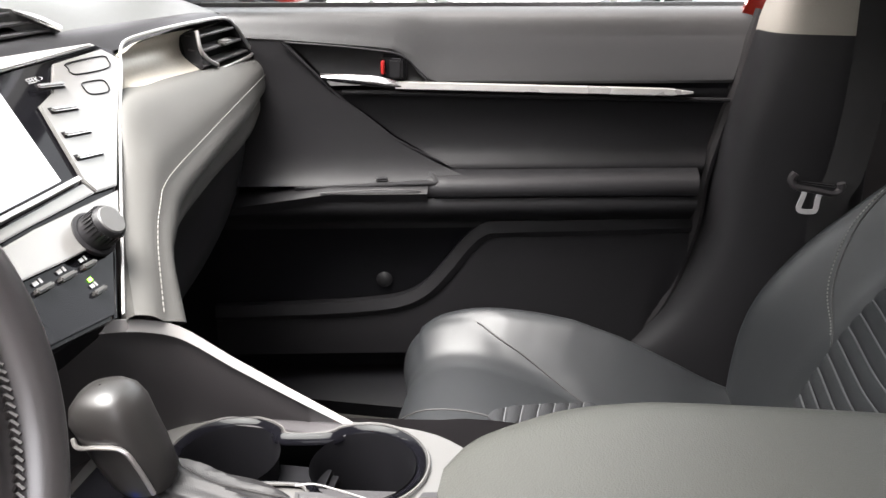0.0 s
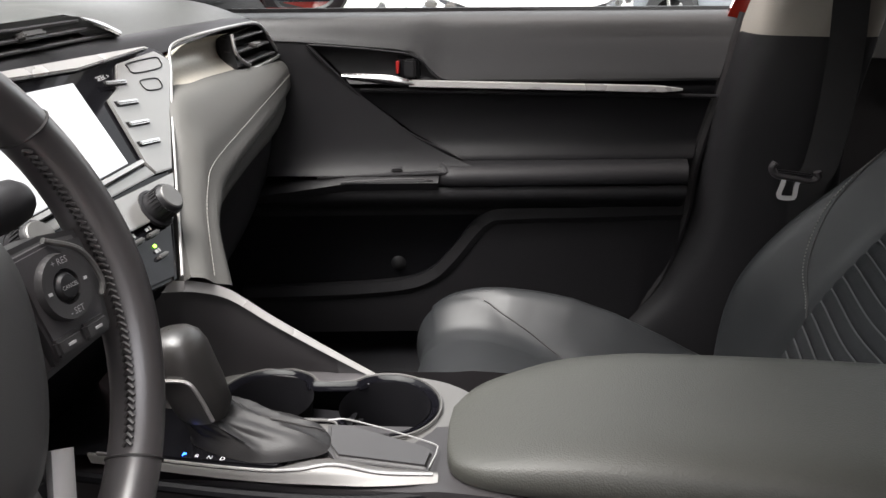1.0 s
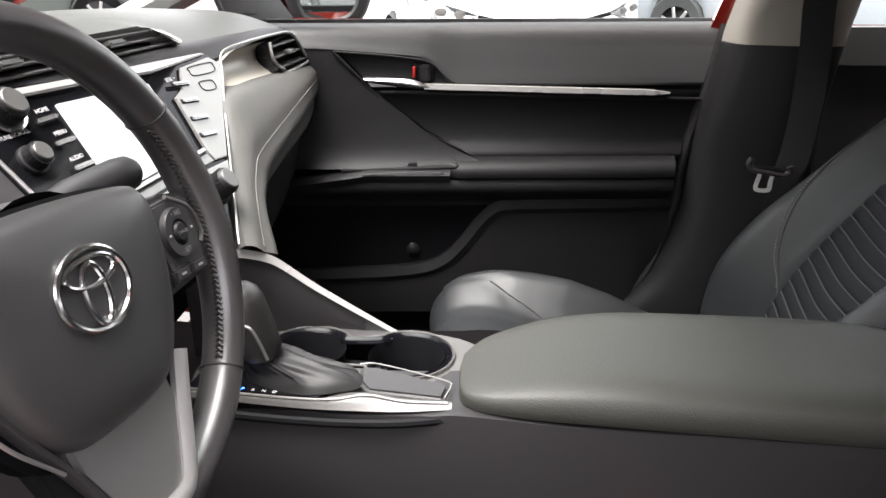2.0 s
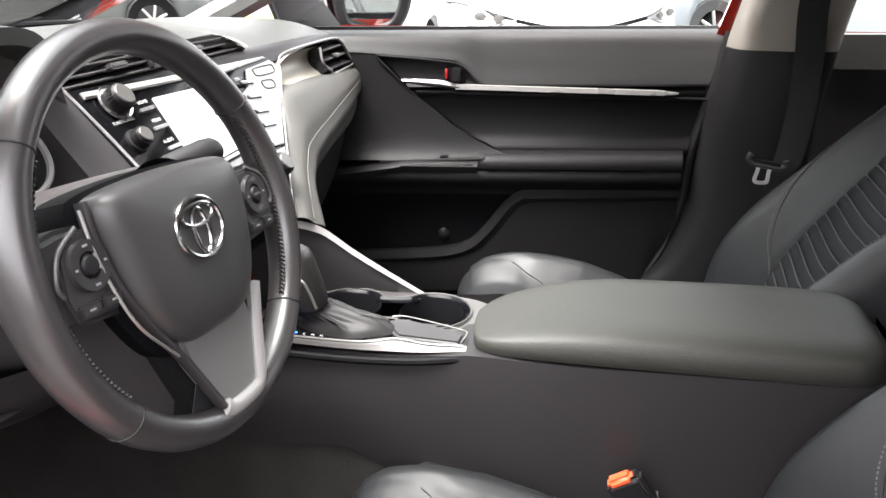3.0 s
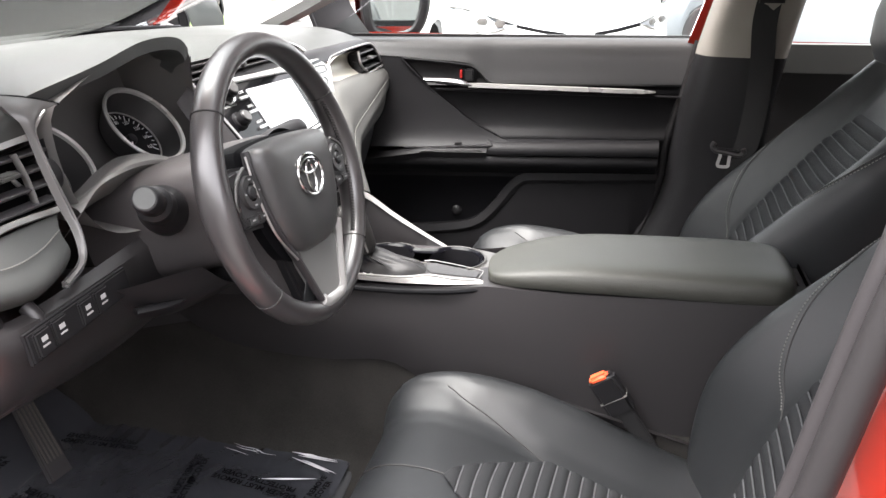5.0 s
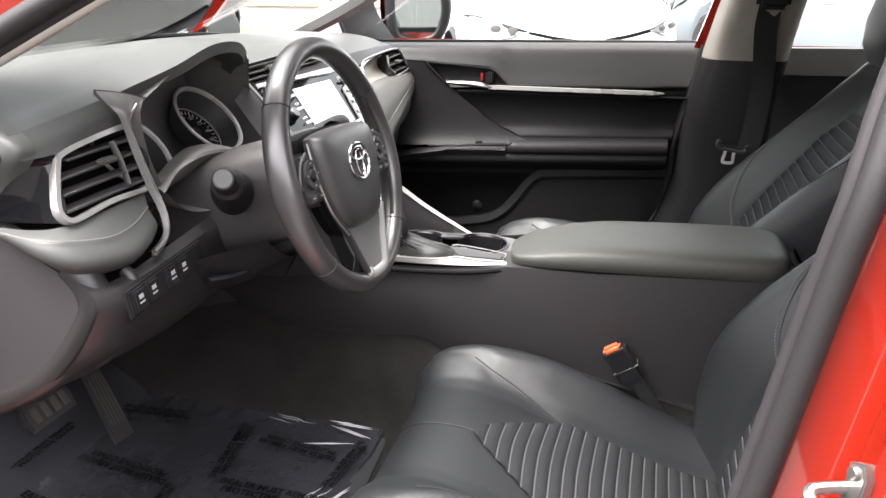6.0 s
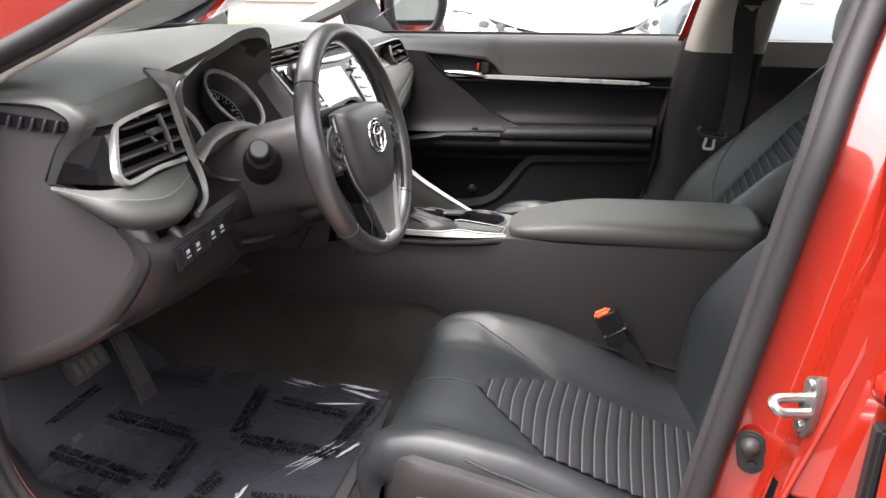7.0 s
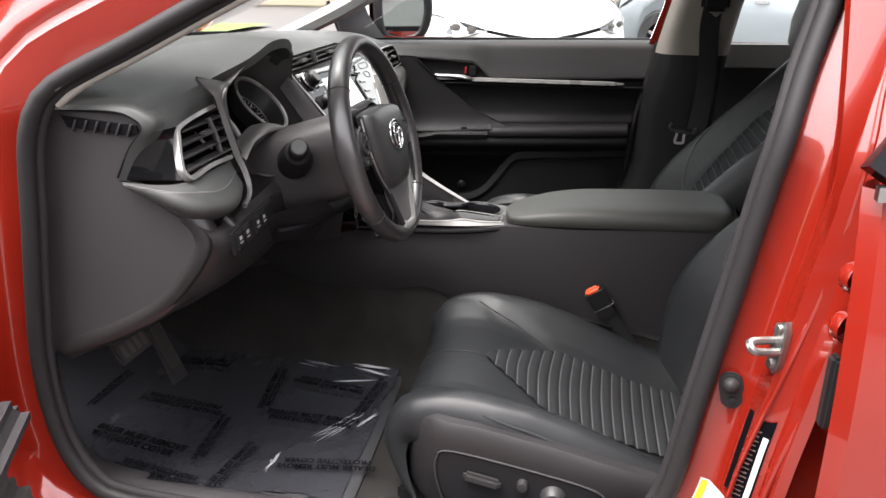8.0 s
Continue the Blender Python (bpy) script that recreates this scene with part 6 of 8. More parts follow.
for k, (z, rx, ry, ox, oy) in enumerate(((0.692, 0.022, 0.020, 0.010, 0.0), (0.685, 0.026, 0.022, 0.012, 0.0), (0.676, 0.040, 0.026, 0.028, 0.002), (0.669, 0.054, 0.029, 0.047, 0.002), (0.663, 0.062, 0.032, 0.055, 0.003), (0.656, 0.067, 0.034, 0.058, 0.003))):
    ln = []
    for i in range(72):
        a = 2 * math.pi * i / 72
        f = 1 + (0.0 if k < 1 else 0.05) * math.sin(a * 5 + k * 0.5) * (0.5 + 0.5 * noise.noise(V(math.cos(a) * 2, math.sin(a) * 2, k * 0.3)))
        ln.append(V(-0.262 + ox + rx * f * math.cos(a), -0.026 + oy + ry * f * math.sin(a), z + (0.0022 * math.sin(a * 5 + k * 1.3) if 0 < k < 5 else 0)))
    rows.append(ln)
rows = [list(r) for r in zip(*[cat([rows[k][i] for k in range(6)], 14) for i in range(72)])]
nr = len(rows)
for k in range(nr):
    h_ = k / (nr - 1)
    for i in range(72):
        a = 2 * math.pi * i / 72
        q = noise.noise(V(math.cos(a) * 1.7, math.sin(a) * 1.7, h_ * 1.2))
        fold_ = 1 - 2 * abs(math.sin(3.0 * a + 2.6 * q + 1.6 * h_))
        c_ = V(-0.25 + 0.035 * h_, -0.025, rows[k][i].z - 0.01)
        rows[k][i] = rows[k][i] + (rows[k][i] - c_).normalized() * 0.0042 * fold_ * math.sin(math.pi * min(1.0, h_ * 1.05)) ** 0.8
seam_ = [rows[k][i] + V(0, 0, 0.0008) for k in range(1, nr - 1) for i in (4,)]
part("boot_seam", tube(seam_, 0.0009, 5, n=30), STITCH_DARK, shift)
part("shift_boot", grid(rows, close_v=True), BOOTSKIN, shift, "gathered soft leather boot")

lid = thing("armrest_lid", "padded grey leather-look armrest lid on the console", "armrest", (0.2, 0.04, 0.68))
LID_IN = [(-0.036, 0.0), (-0.030, -0.040), (-0.015, -0.060), (0.02, -0.070), (0.10, -0.074), (0.25, -0.075), (0.38, -0.074), (0.415, -0.067), (0.434, -0.045), (0.440, -0.01)]
LID_OUT = [(-0.036, 0.035), (-0.022, 0.065), (0.0, 0.085), (0.05, 0.112), (0.10, 0.125), (0.15, 0.131), (0.30, 0.134), (0.38, 0.132), (0.415, 0.122), (0.434, 0.10), (0.440, 0.06)]
LID_H = [(-0.036, 0.004), (-0.022, 0.008), (0.0, 0.0135), (0.05, 0.0225), (0.10, 0.0275), (0.16, 0.0300), (0.30, 0.0310), (0.38, 0.0300), (0.42, 0.027), (0.434, 0.021), (0.440, 0.012)]
LID_IN, LID_OUT, LID_H = ([(q.x, q.y) for q in cat([(x, y, 0) for x, y in tb], 120)] for tb in (LID_IN, LID_OUT, LID_H))
rows = []
stations = [0.5 - 0.5 * math.cos(math.pi * i / 59) for i in range(60)]
for f in stations:
    x = -0.036 + 0.476 * f
    a, b, h = line(LID_IN, x), line(LID_OUT, x), line(LID_H, x)
    base = 0.664 + 0.030 * x
    mid, half = (a + b) / 2, (b - a) / 2
    ln = [V(x, mid - half * 0.97, base - 0.003)]
    for j in range(31):
        w = -1 + 2 * j / 30
        w = math.copysign(abs(w) ** 0.7, w)
        z = h * (1 - abs(w) ** 5.5) ** 0.42 if abs(w) < 1 else 0.0
        ln.append(V(x, mid + half * w, base + 0.006 + (z if abs(w) < 1 else 0.0)))
    ln.append(V(x, mid + half * 0.97, base - 0.003))
    rows.append(ln)
bm = grid(rows)
for end in (rows[0], rows[-1]):
    bm.faces.new([bm.verts.new(p) for p in end])
bmesh.ops.recalc_face_normals(bm, faces=bm.faces)
part("lid_cushion", bm, LEATHER_LID, lid, "padded grained lid cushion", angle=60)
lo = cat([(x, y, 0) for x, y in LID_IN[::8] + LID_OUT[::-8]], 110, closed=True)
lc = V(0.20, 0.026, 0)
part("lid_gap", grid([[V(lc.x + (p.x - lc.x) * 0.985, lc.y + (p.y - lc.y) * 0.95, 0.664 + 0.03 * p.x + 0.002) for p in lo], [V(lc.x + (p.x - lc.x) * 0.97, lc.y + (p.y - lc.y) * 0.92, 0.640 + 0.03 * p.x) for p in lo]], close_v=True), DEEP, lid, "dark shadow gap under the lid")


# ---------- front seats ----------
CU = [(-0.105, 0.30), (-0.150, 0.37), (-0.165, 0.425), (-0.150, 0.468), (-0.105, 0.490), (-0.03, 0.487), (0.09, 0.449), (0.20, 0.410), (0.27, 0.388), (0.36, 0.372), (0.42, 0.372)]
BK = [(0.345, 0.36), (0.360, 0.43), (0.392, 0.52), (0.430, 0.60), (0.480, 0.675), (0.538, 0.75), (0.592, 0.82), (0.640, 0.89), (0.668, 0.945), (0.690, 0.98), (0.718, 0.998), (0.755, 0.993)]
LAT_V = (0.0, 0.25, 0.45, 0.53, 0.62, 0.70, 0.77, 0.83, 0.88, 0.92, 0.96, 1.0)
LAT_A = (0.0, 0.25, 0.46, 0.57, 0.68, 0.77, 0.84, 0.91, 0.965, 0.995, 1.0, 0.985)
LAT_H = (0.0, 0.0, 0.02, 0.16, 0.55, 0.88, 1.0, 0.88, 0.50, -0.10, -0.80, -1.50)
LAT_S = np.linspace(0, 1, 241)


def smooth_table(keys, values):
    v = np.interp(LAT_S, keys, values)
    k = np.hanning(19)
    return np.convolve(np.concatenate((np.full(9, v[0]), v, np.full(9, v[-1]))), k / k.sum(), "valid")


LAT_AS, LAT_HS = smooth_table(LAT_V, LAT_A), smooth_table(LAT_V, LAT_H)


CUC = cat([(x, 0, z) for x, z in CU], 160)
BKC = cat([(x, 0, z) for x, z in BK], 160)
CU_H = [(-0.17, 0.026), (-0.12, 0.040), (-0.03, 0.055), (0.05, 0.072), (0.12, 0.074), (0.20, 0.068), (0.30, 0.054), (0.42, 0.04)]
BK_H = [(q.x, q.y) for q in cat([(z, h, 0) for z, h in ((0.36, 0.035), (0.45, 0.066), (0.54, 0.088), (0.62, 0.084), (0.70, 0.070), (0.80, 0.055), (0.90, 0.042), (1.0, 0.02), (1.05, 0.01))], 70)]
CU_W = [(-0.17, 0.225), (-0.12, 0.240), (0.0, 0.250), (0.42, 0.245)]
BK_W = [(0.36, 0.235), (0.50, 0.250), (0.80, 0.250), (0.88, 0.237), (0.94, 0.205), (0.98, 0.165), (1.01, 0.14)]


def curve_at(c, u):
    f = min(max(u, 0.0), 1.0) * (len(c) - 1)
    i = min(int(f), len(c) - 2)
    t = (c[i + 1] - c[i]).normalized()
    return c[i].lerp(c[i + 1], f - i), V(-t.z, 0, t.x)


def lat_at(v):
    return math.copysign(float(np.interp(abs(v), LAT_S, LAT_AS)), v), float(np.interp(abs(v), LAT_S, LAT_HS))


OUTER = [1.0, 1.0]
CREASE_V = [(0.24, 0.78), (0.314, 0.74), (0.363, 0.69), (0.396, 0.61),
            (0.498, 0.52), (0.566, 0.455), (1.0, 0.455)]
CREASE_D = [(0.24, 0.0), (0.32, 0.8), (0.40, 1.0), (0.52, 1.0), (0.60, 0.45),
            (0.95, 0.3), (1.0, 0.0)]


def cushion(u, v, lift=0.0):
    p, n = curve_at(CUC, u)
    a, h = lat_at(v)
    hh = line(CU_H, p.x) if u > 0.25 else line(CU_H, -0.16) * (u / 0.25)
    k = (OUTER[0] if v < 0 else OUTER[1]) if h > 0 else 1.0
    # the thigh panel lies lower than the bolster along their seam
    gap = line(CREASE_V, u) - abs(v)
    if gap > -0.10:
        f = min(1.0, (gap + 0.10) / 0.16)
        lift -= 0.009 * f * f * (3 - 2 * f) * math.exp(-max(0.0, gap) / 0.14) * line(CREASE_D, u)
    return p + n * (h * hh * k + lift) + V(0, a * line(CU_W, p.x), 0)


def backrest(u, v, lift=0.0):
    p, n = curve_at(BKC, u)
    a, h = lat_at(v)
    return p + n * (h * line(BK_H, p.z) + lift) + V(0, a * line(BK_W, p.z), 0)


def u_of(c, key, axis):
    best = min(range(len(c)), key=lambda i: abs(c[i][axis] - key) + (1 if axis == 0 and i < 40 else 0))
    return best / (len(c) - 1)


def skin(f, u0, u1, nu, nv, m):
    bm = grid([[m @ f(u0 + (u1 - u0) * i / (nu - 1), -1 + 2 * j / (nv - 1)) for j in range(nv)] for i in range(nu)])
    bmesh.ops.recalc_face_normals(bm, faces=bm.faces)
    return bm


V_IN = 0.455


def insert(f, c, axis, start, ends, m, count, vmax, skew, apex):
    """A ribbed cloth panel with raised rolls and pale piping in the grooves."""
    u0, u1 = u_of(c, start, axis), u_of(c, ends, axis)
    per = 8
    nu = count * per
    nv = 26
    rows, grooves = [], []
    span = u1 - u0
    for i in range(nu + 1):
        t = i / nu
        r = abs(math.sin(math.pi * i / per)) ** 0.6
        row = []
        for j in range(nv + 1):
            w = -1 + 2 * j / nv
            lim = vmax(t)
            bend = skew * abs(w) ** 1.6 * lim / 0.5
            u = u0 + span * min(1.03, max(0.0, t + bend * (1 - t) * min(1, t * 6)))
            row.append(m @ f(u, w * lim, 0.0012 + 0.0040 * r))
        rows.append(row)
        if i % per == 0 and 0 < i < nu:
            grooves.append([m @ f(u0 + span * min(1.03, max(0.0, t + skew * abs(-1 + 2 * j / nv) ** 1.6 * vmax(t) / 0.5 * (1 - t) * min(1, t * 6))), (-1 + 2 * j / nv) * vmax(t), 0.0030) for j in range(0, nv + 1, 2)])
    bm = grid(rows)
    bmesh.ops.recalc_face_normals(bm, faces=bm.faces)
    return bm, [tube(g, 0.0013, 5) for g in grooves]


def seam_line(f, pts, m, r=0.0013, n=40):
    return tube([m @ f(u, v, 0.0005) for u, v in [(p.x, p.y) for p in cat([(*q, 0) for q in pts], n)]], r, 5)


def front_seat(m, label, power):
    OUTER[:] = (0.80, 0.66) if power else (1.0, 1.0)
    s = thing("front_seat", label, "car seat", m @ V(0.1, 0, 0.30), "front seats")
    cu = part("cushion", skin(cushion, 0, 1, 150, 201, m), LEATHER, s, "smooth black leather cushion")
    vm = lambda t: V_IN * min(1.0, (t / 0.33) ** 0.8 + 0.02)
    a, b = insert(cushion, CUC, 0, -0.035, 0.345, m, 19, vm, 0.03, True)
    ip = part("cushion_insert", a, RIB, s, "ribbed grey cloth insert")
    for line_ in b:
        part("piping", line_, RIB_GROOVE, ip)
    um = u_of(CUC, 0.092, 0)
    ua = u_of(CUC, -0.035, 0)
    uf = u_of(CUC, -0.10, 0)
    for k in (-1, 1):
        part("seam", seam_line(cushion, [(um, k * V_IN), (um * 0.6 + ua * 0.4, k * 0.52), (ua, k * 0.61), (uf * 0.6 + ua * 0.4, k * 0.69)], m), STITCH_DARK, cu)
        part("welt", seam_line(cushion, [(0.42, k * 0.865), (0.46, k * 0.873), (0.5, k * 0.875), (0.7, k * 0.875), (0.99, k * 0.87)], m, 0.0026), LEATHER, cu)
    part("seam", seam_line(cushion, [(ua, 0.0), (uf, 0.0), (uf - 0.10, 0.0), (0.15, 0.0)], m), STITCH_DARK, cu)
    bk = part("backrest", skin(backrest, 0, 1, 100, 91, m), LEATHER, s, "smooth black leather backrest")
    vb = lambda t: (0.42 + 0.10 * t) * (1.0 if t < 0.85 else 1.0 - (t - 0.85) * 1.2)
    a, b = insert(backrest, BKC, 2, 0.372, 0.86, m, 25, vb, 0.03, False)
    ib = part("backrest_insert", a, RIB, s, "ribbed grey cloth insert")
    for line_ in b:
        part("piping", line_, RIB_GROOVE, ib)
    for k in (-1, 1):
        part("seam", seam_line(backrest, [(u_of(BKC, 0.56, 2), k * 0.47), (u_of(BKC, 0.62, 2), k * 0.60), (u_of(BKC, 0.72, 2), k * 0.74), (u_of(BKC, 0.86, 2), k * 0.86), (u_of(BKC, 0.95, 2), k * 0.93)], m), STITCH_DARK, bk)
    for k in (-1, 1):
        st_ = cat([(*q, 0) for q in [(u_of(BKC, 0.57, 2), k * 0.50), (u_of(BKC, 0.62, 2), k * 0.615), (u_of(BKC, 0.72, 2), k * 0.755), (u_of(BKC, 0.86, 2), k * 0.872), (u_of(BKC, 0.95, 2), k * 0.938)]], 90)
        st_ = [m @ backrest(q.x, q.y, 0.0008) for q in st_]
        part("stitching", merge(*[tube([st_[i], st_[i].lerp(st_[i + 1], 0.6)], 0.0009, 5) for i in range(89)]), STITCH, bk, "pale thread stitching", kind="stuff")
    # back shell
    rows = []
    for i in range(30):
        u = i / 29
        p, n = curve_at(BKC, u)
        w = line(BK_W, p.z)
        rows.append([m @ (p - n * d + V(0, w * a, 0)) for a, d in ((-0.985, 0.07), (-0.95, 0.115), (-0.5, 0.13), (0.5, 0.13), (0.95, 0.115), (0.985, 0.07))])
    part("back_shell", grid(rows), SOFT, bk)
    for k in (-1, 1):
        rows = []
        for i in range(30):
            u = i / 29
            p, n = curve_at(BKC, u)
            rows.append([m @ backrest(u, k * 1.0), m @ (p - n * 0.072 + V(0, line(BK_W, p.z) * 0.985 * k, 0))])
        part("side_bolster", grid(rows), LEATHER, bk)
        # side skirt of the cushion down to the floor
        rows = []
        for i in range(40):
            x = -0.135 + 0.52 * i / 39
            nose = 0.05 * max(0.0, 1 - i / 5.0) ** 2
            top = line([(-0.135, 0.462), (-0.115, 0.490), (-0.085, 0.502), (-0.014, 0.496), (0.106, 0.473), (0.244, 0.440), (0.38, 0.410)], x) - (0.0 if power else 0.03)
            rows.append([m @ V(x, k * (0.236 - nose), top + 0.004), m @ V(x, k * (0.252 - nose), top + 0.001), m @ V(x, k * (0.259 - nose), top - 0.010), m @ V(x, k * (0.261 - nose), top - 0.035), m @ V(x, k * (0.258 - nose), 0.36), m @ V(x + 0.005, k * (0.245 - nose), 0.325)])
        part("side_cover", grid(rows), CONSOLE_SIDE, s, "dark plastic seat side cover")
    # headrest
    hm = m @ frm((0.652, 0, 1.050), (0, 1, 0), (0.12, 0, 0.99))
    rows = []
    for z, rx, ry in ((-0.085, 0.02, 0.01), (-0.080, 0.10, 0.036), (-0.05, 0.128, 0.050), (0.0, 0.135, 0.055), (0.05, 0.125, 0.050), (0.078, 0.10, 0.036), (0.086, 0.02, 0.008)):
        rows.append([hm @ V(rx * math.copysign(abs(math.cos(a)) ** 0.6, math.cos(a)), z, ry * math.copysign(abs(math.sin(a)) ** 0.8, math.sin(a))) for a in [2 * math.pi * i / 36 for i in range(36)]])
    part("headrest", grid(rows, close_v=True), LEATHER, s, "black padded headrest")
    for k in (-1, 1):
        part("headrest_post", tube([m @ V(0.700, k * 0.06, 0.96), m @ V(0.665, k * 0.06, 1.03)], 0.006, 8, n=4), STEEL, s)
    for k in (-1, 1):
        part("seat_rail", rbox(0.52, 0.035, 0.03, m @ Matrix.Translation((0.10, k * 0.19, 0.315)), 0.005), HARD, s, "black steel floor rail")
    if power:
        y = -0.2625
        pm = m @ frm((0.070, y, 0.403), (1, 0, -0.08), (0.08, 0, 1))
        pn = part("switch_panel", plate([(p.x, p.y) for p in cat([(-0.150, 0.028, 0), (-0.13, 0.040, 0), (0.0, 0.030, 0), (0.10, 0.015, 0), (0.13, -0.01, 0), (0.12, -0.05, 0), (0.0, -0.055, 0), (-0.12, -0.055, 0), (-0.145, -0.02, 0)], 50, closed=True)], 0.006, pm, 0.003), HARD, s, "black seat switch panel")
        part("panel_edge", tube([pm @ V(*p, 0.001) for p in ((-0.135, -0.055), (-0.150, -0.01), (-0.152, 0.024), (-0.130, 0.042), (0.0, 0.032), (0.10, 0.017), (0.128, -0.005))], 0.0018, 6, n=50), CONSOLE, pn)
        part("seat_switch", rbox(0.062, 0.018, 0.014, pm @ Matrix.Translation((-0.075, 0.002, 0.006)) @ Matrix.Rotation(-0.12, 4, "Z"), 0.005), SOFT, pn, "slider seat switch")
        part("seat_switch", lathe([(0, 0.012), (0.008, 0.011), (0.010, 0.0)], pm @ Matrix.Translation((-0.010, 0.004, 0.0)), 16), SOFT, pn)
        part("seat_switch", lathe([(0, 0.016), (0.014, 0.015), (0.018, 0.010), (0.021, 0.0)], pm @ Matrix.Translation((0.040, -0.010, 0.0)), 24), SOFT, pn, "round lumbar switch")
    return s


front_seat(Matrix.Translation((0, -0.330, 0)), "black leather driver seat with ribbed grey cloth insert", True)
front_seat(Matrix.Translation((0, 0.375, 0)), "black leather passenger seat with ribbed cloth insert", False)

# buckle beside the driver seat
bu = thing("seatbelt_buckle", "black seatbelt buckle with orange release button", "seatbelt buckle", (0.18, -0.108, 0.40))
UM = frm((0.182, -0.110, 0.515), (0.80, 0.0, 0.52), (0, 1, 0.1)) @ Matrix.Scale(0.88, 4)
part("buckle_body", rbox(0.050, 0.026, 0.085, UM @ Matrix.Translation((0, 0, 0.0)), 0.006, 3), HARD, bu)
part("buckle_button", rbox(0.036, 0.020, 0.014, UM @ Matrix.Translation((-0.003, -0.001, 0.041)), 0.005, 3), ORANGE, bu, "orange release button")
part("buckle_clip", rbox(0.052, 0.027, 0.0018, UM @ Matrix.Translation((0, 0, -0.008)), 0.0006, 1), DECK, bu)
part("buckle_stalk", rbox(0.03, 0.012, 0.12, UM @ Matrix.Translation((0.004, 0.0, -0.095)), 0.003), STRAP, bu)

# ---------- passenger door ----------
pd = thing("passenger_door", "black passenger door card with silver strip and armrest, closed", "car door", (-0.1, 0.72, 0.32))
def dy(x):
    return 0.657 + 0.193 * (x + 0.322)
def rear_edge(z):
    return line([(0.36, 0.10), (0.43, 0.180), (0.50, 0.222), (0.62, 0.254), (0.71, 0.258), (0.83, 0.285), (0.965, 0.314)], z)
def door_strip(profile, x0, x1fn, n=40, m_=16):
    """profile: (z, offset) down the card; runs from x0 to the rear edge."""
    prof = cat([(0, o, z) for z, o in profile], m_)
    rows = []
    for p in prof:
        xe = x1fn(p.z)
        xs = x0(p.z) if callable(x0) else x0
        rows.append([V(xs + (xe - xs) * i / (n - 1), dy(xs + (xe - xs) * i / (n - 1)) + p.y, p.z) for i in range(n)])
    bm = grid(rows)
    bmesh.ops.recalc_face_normals(bm, faces=bm.faces)
    return bm
UPPER_EDGE = [(-0.60, 0.928), (-0.436, 0.926), (-0.376, 0.922), (-0.244, 0.910), (-0.215, 0.906), (-0.197, 0.895), (-0.168, 0.863), (-0.155, 0.858)]
rows = []
for i in range(110):
    f = i / 109
    row = []
    for z, o in ((0.955, 0.085), (0.966, 0.066), (0.9655, 0.045), (0.955, 0.026), (0.93, 0.016), (0.89, 0.008), (0.864, 0.003), (0.858, 0.006), (0.857, 0.020)):
        x = -0.56 + (rear_edge(max(z, 0.858)) + 0.56) * f
        low = line(UPPER_EDGE, x)
        row.append(V(x, dy(x) + o, low + (z - 0.858) * (0.966 - low) / 0.108))
    rows.append(cat(row, 28))
bm = grid(rows)
bmesh.ops.recalc_face_normals(bm, faces=bm.faces)
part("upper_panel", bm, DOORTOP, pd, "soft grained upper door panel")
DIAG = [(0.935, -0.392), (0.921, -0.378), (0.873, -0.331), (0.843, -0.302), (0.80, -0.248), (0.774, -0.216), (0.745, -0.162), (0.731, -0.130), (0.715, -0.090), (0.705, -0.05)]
part("middle_panel", door_strip([(0.850, 0.003), (0.838, 0.004), (0.80, 0.013), (0.76, 0.010), (0.738, -0.004), (0.728, -0.010), (0.715, -0.002), (0.695, 0.0)], lambda z: line(DIAG[::-1], z), rear_edge, 50, 26), DOOR_SHADED, pd, "smooth black leather-look door insert")
part("front_panel", door_strip([(0.932, 0.006), (0.90, 0.002), (0.862, -0.001), (0.83, -0.005), (0.79, -0.010), (0.75, -0.018), (0.725, -0.030), (0.712, -0.042)], -0.60, lambda z: line(DIAG[::-1], z) + 0.003, 44, 26), DOOR_SHADED, pd, "front door panel, darkened for the shade beside the dash")
part("diagonal_edge", sweep([V(p.x, dy(p.x) - 0.002, p.z) for p in cat([(x, 0, z) for z, x in DIAG[1:]], 50)], ring(0.0024, 8)), DOOR_SHADED, pd)
part("strip_lip", sweep([V(x, dy(x) - 0.001, 0.848 - 0.016 * (x + 0.30) / 0.6) for x in [-0.295 + 0.585 * i / 30 for i in range(31)]], ring(0.0035, 8)), DOOR_SHADED, pd, "thin ridge under the silver strip")
# armrest
rows = []
for i in range(40):
    x = -0.200 + (0.252 + 0.200) * i / 39
    e = min(1.0, i / 3.0)
    b = dy(x)
    nose = 1 - 0.75 * (1 - min(1, i / 6)) ** 2
    rows.append([V(x, b + o * nose, z) for o, z in ((0.01, 0.728), (-0.02, 0.727), (-0.040, 0.722), (-0.050, 0.712), (-0.053, 0.703), (-0.050, 0.695), (-0.040, 0.691), (0.0, 0.690))])
bm = grid(rows)
for end in (rows[0], rows[-1]):
    bm.faces.new([bm.verts.new(p) for p in end])
part("armrest", bm, DOOR_SHADED, pd, "padded black armrest")
part("armrest_base", door_strip([(0.690, -0.043), (0.680, -0.047), (0.668, -0.044), (0.652, -0.025), (0.640, -0.008), (0.628, -0.004)], -0.56, lambda z: rear_edge(z) - 0.004, 50, 18), HARD, pd, "black plastic armrest base")
rows = []
for i in range(30):
    x = -0.56 + 0.40 * i / 29
    f = i / 29
    z = 0.674 + 0.036 * min(1, f * 1.6)
    rows.append([V(x, dy(x) - 0.015, z + 0.004), V(x, dy(x) - 0.045, z + 0.002), V(x, dy(x) - 0.056, z - 0.008), V(x, dy(x) - 0.050, z - 0.022)])
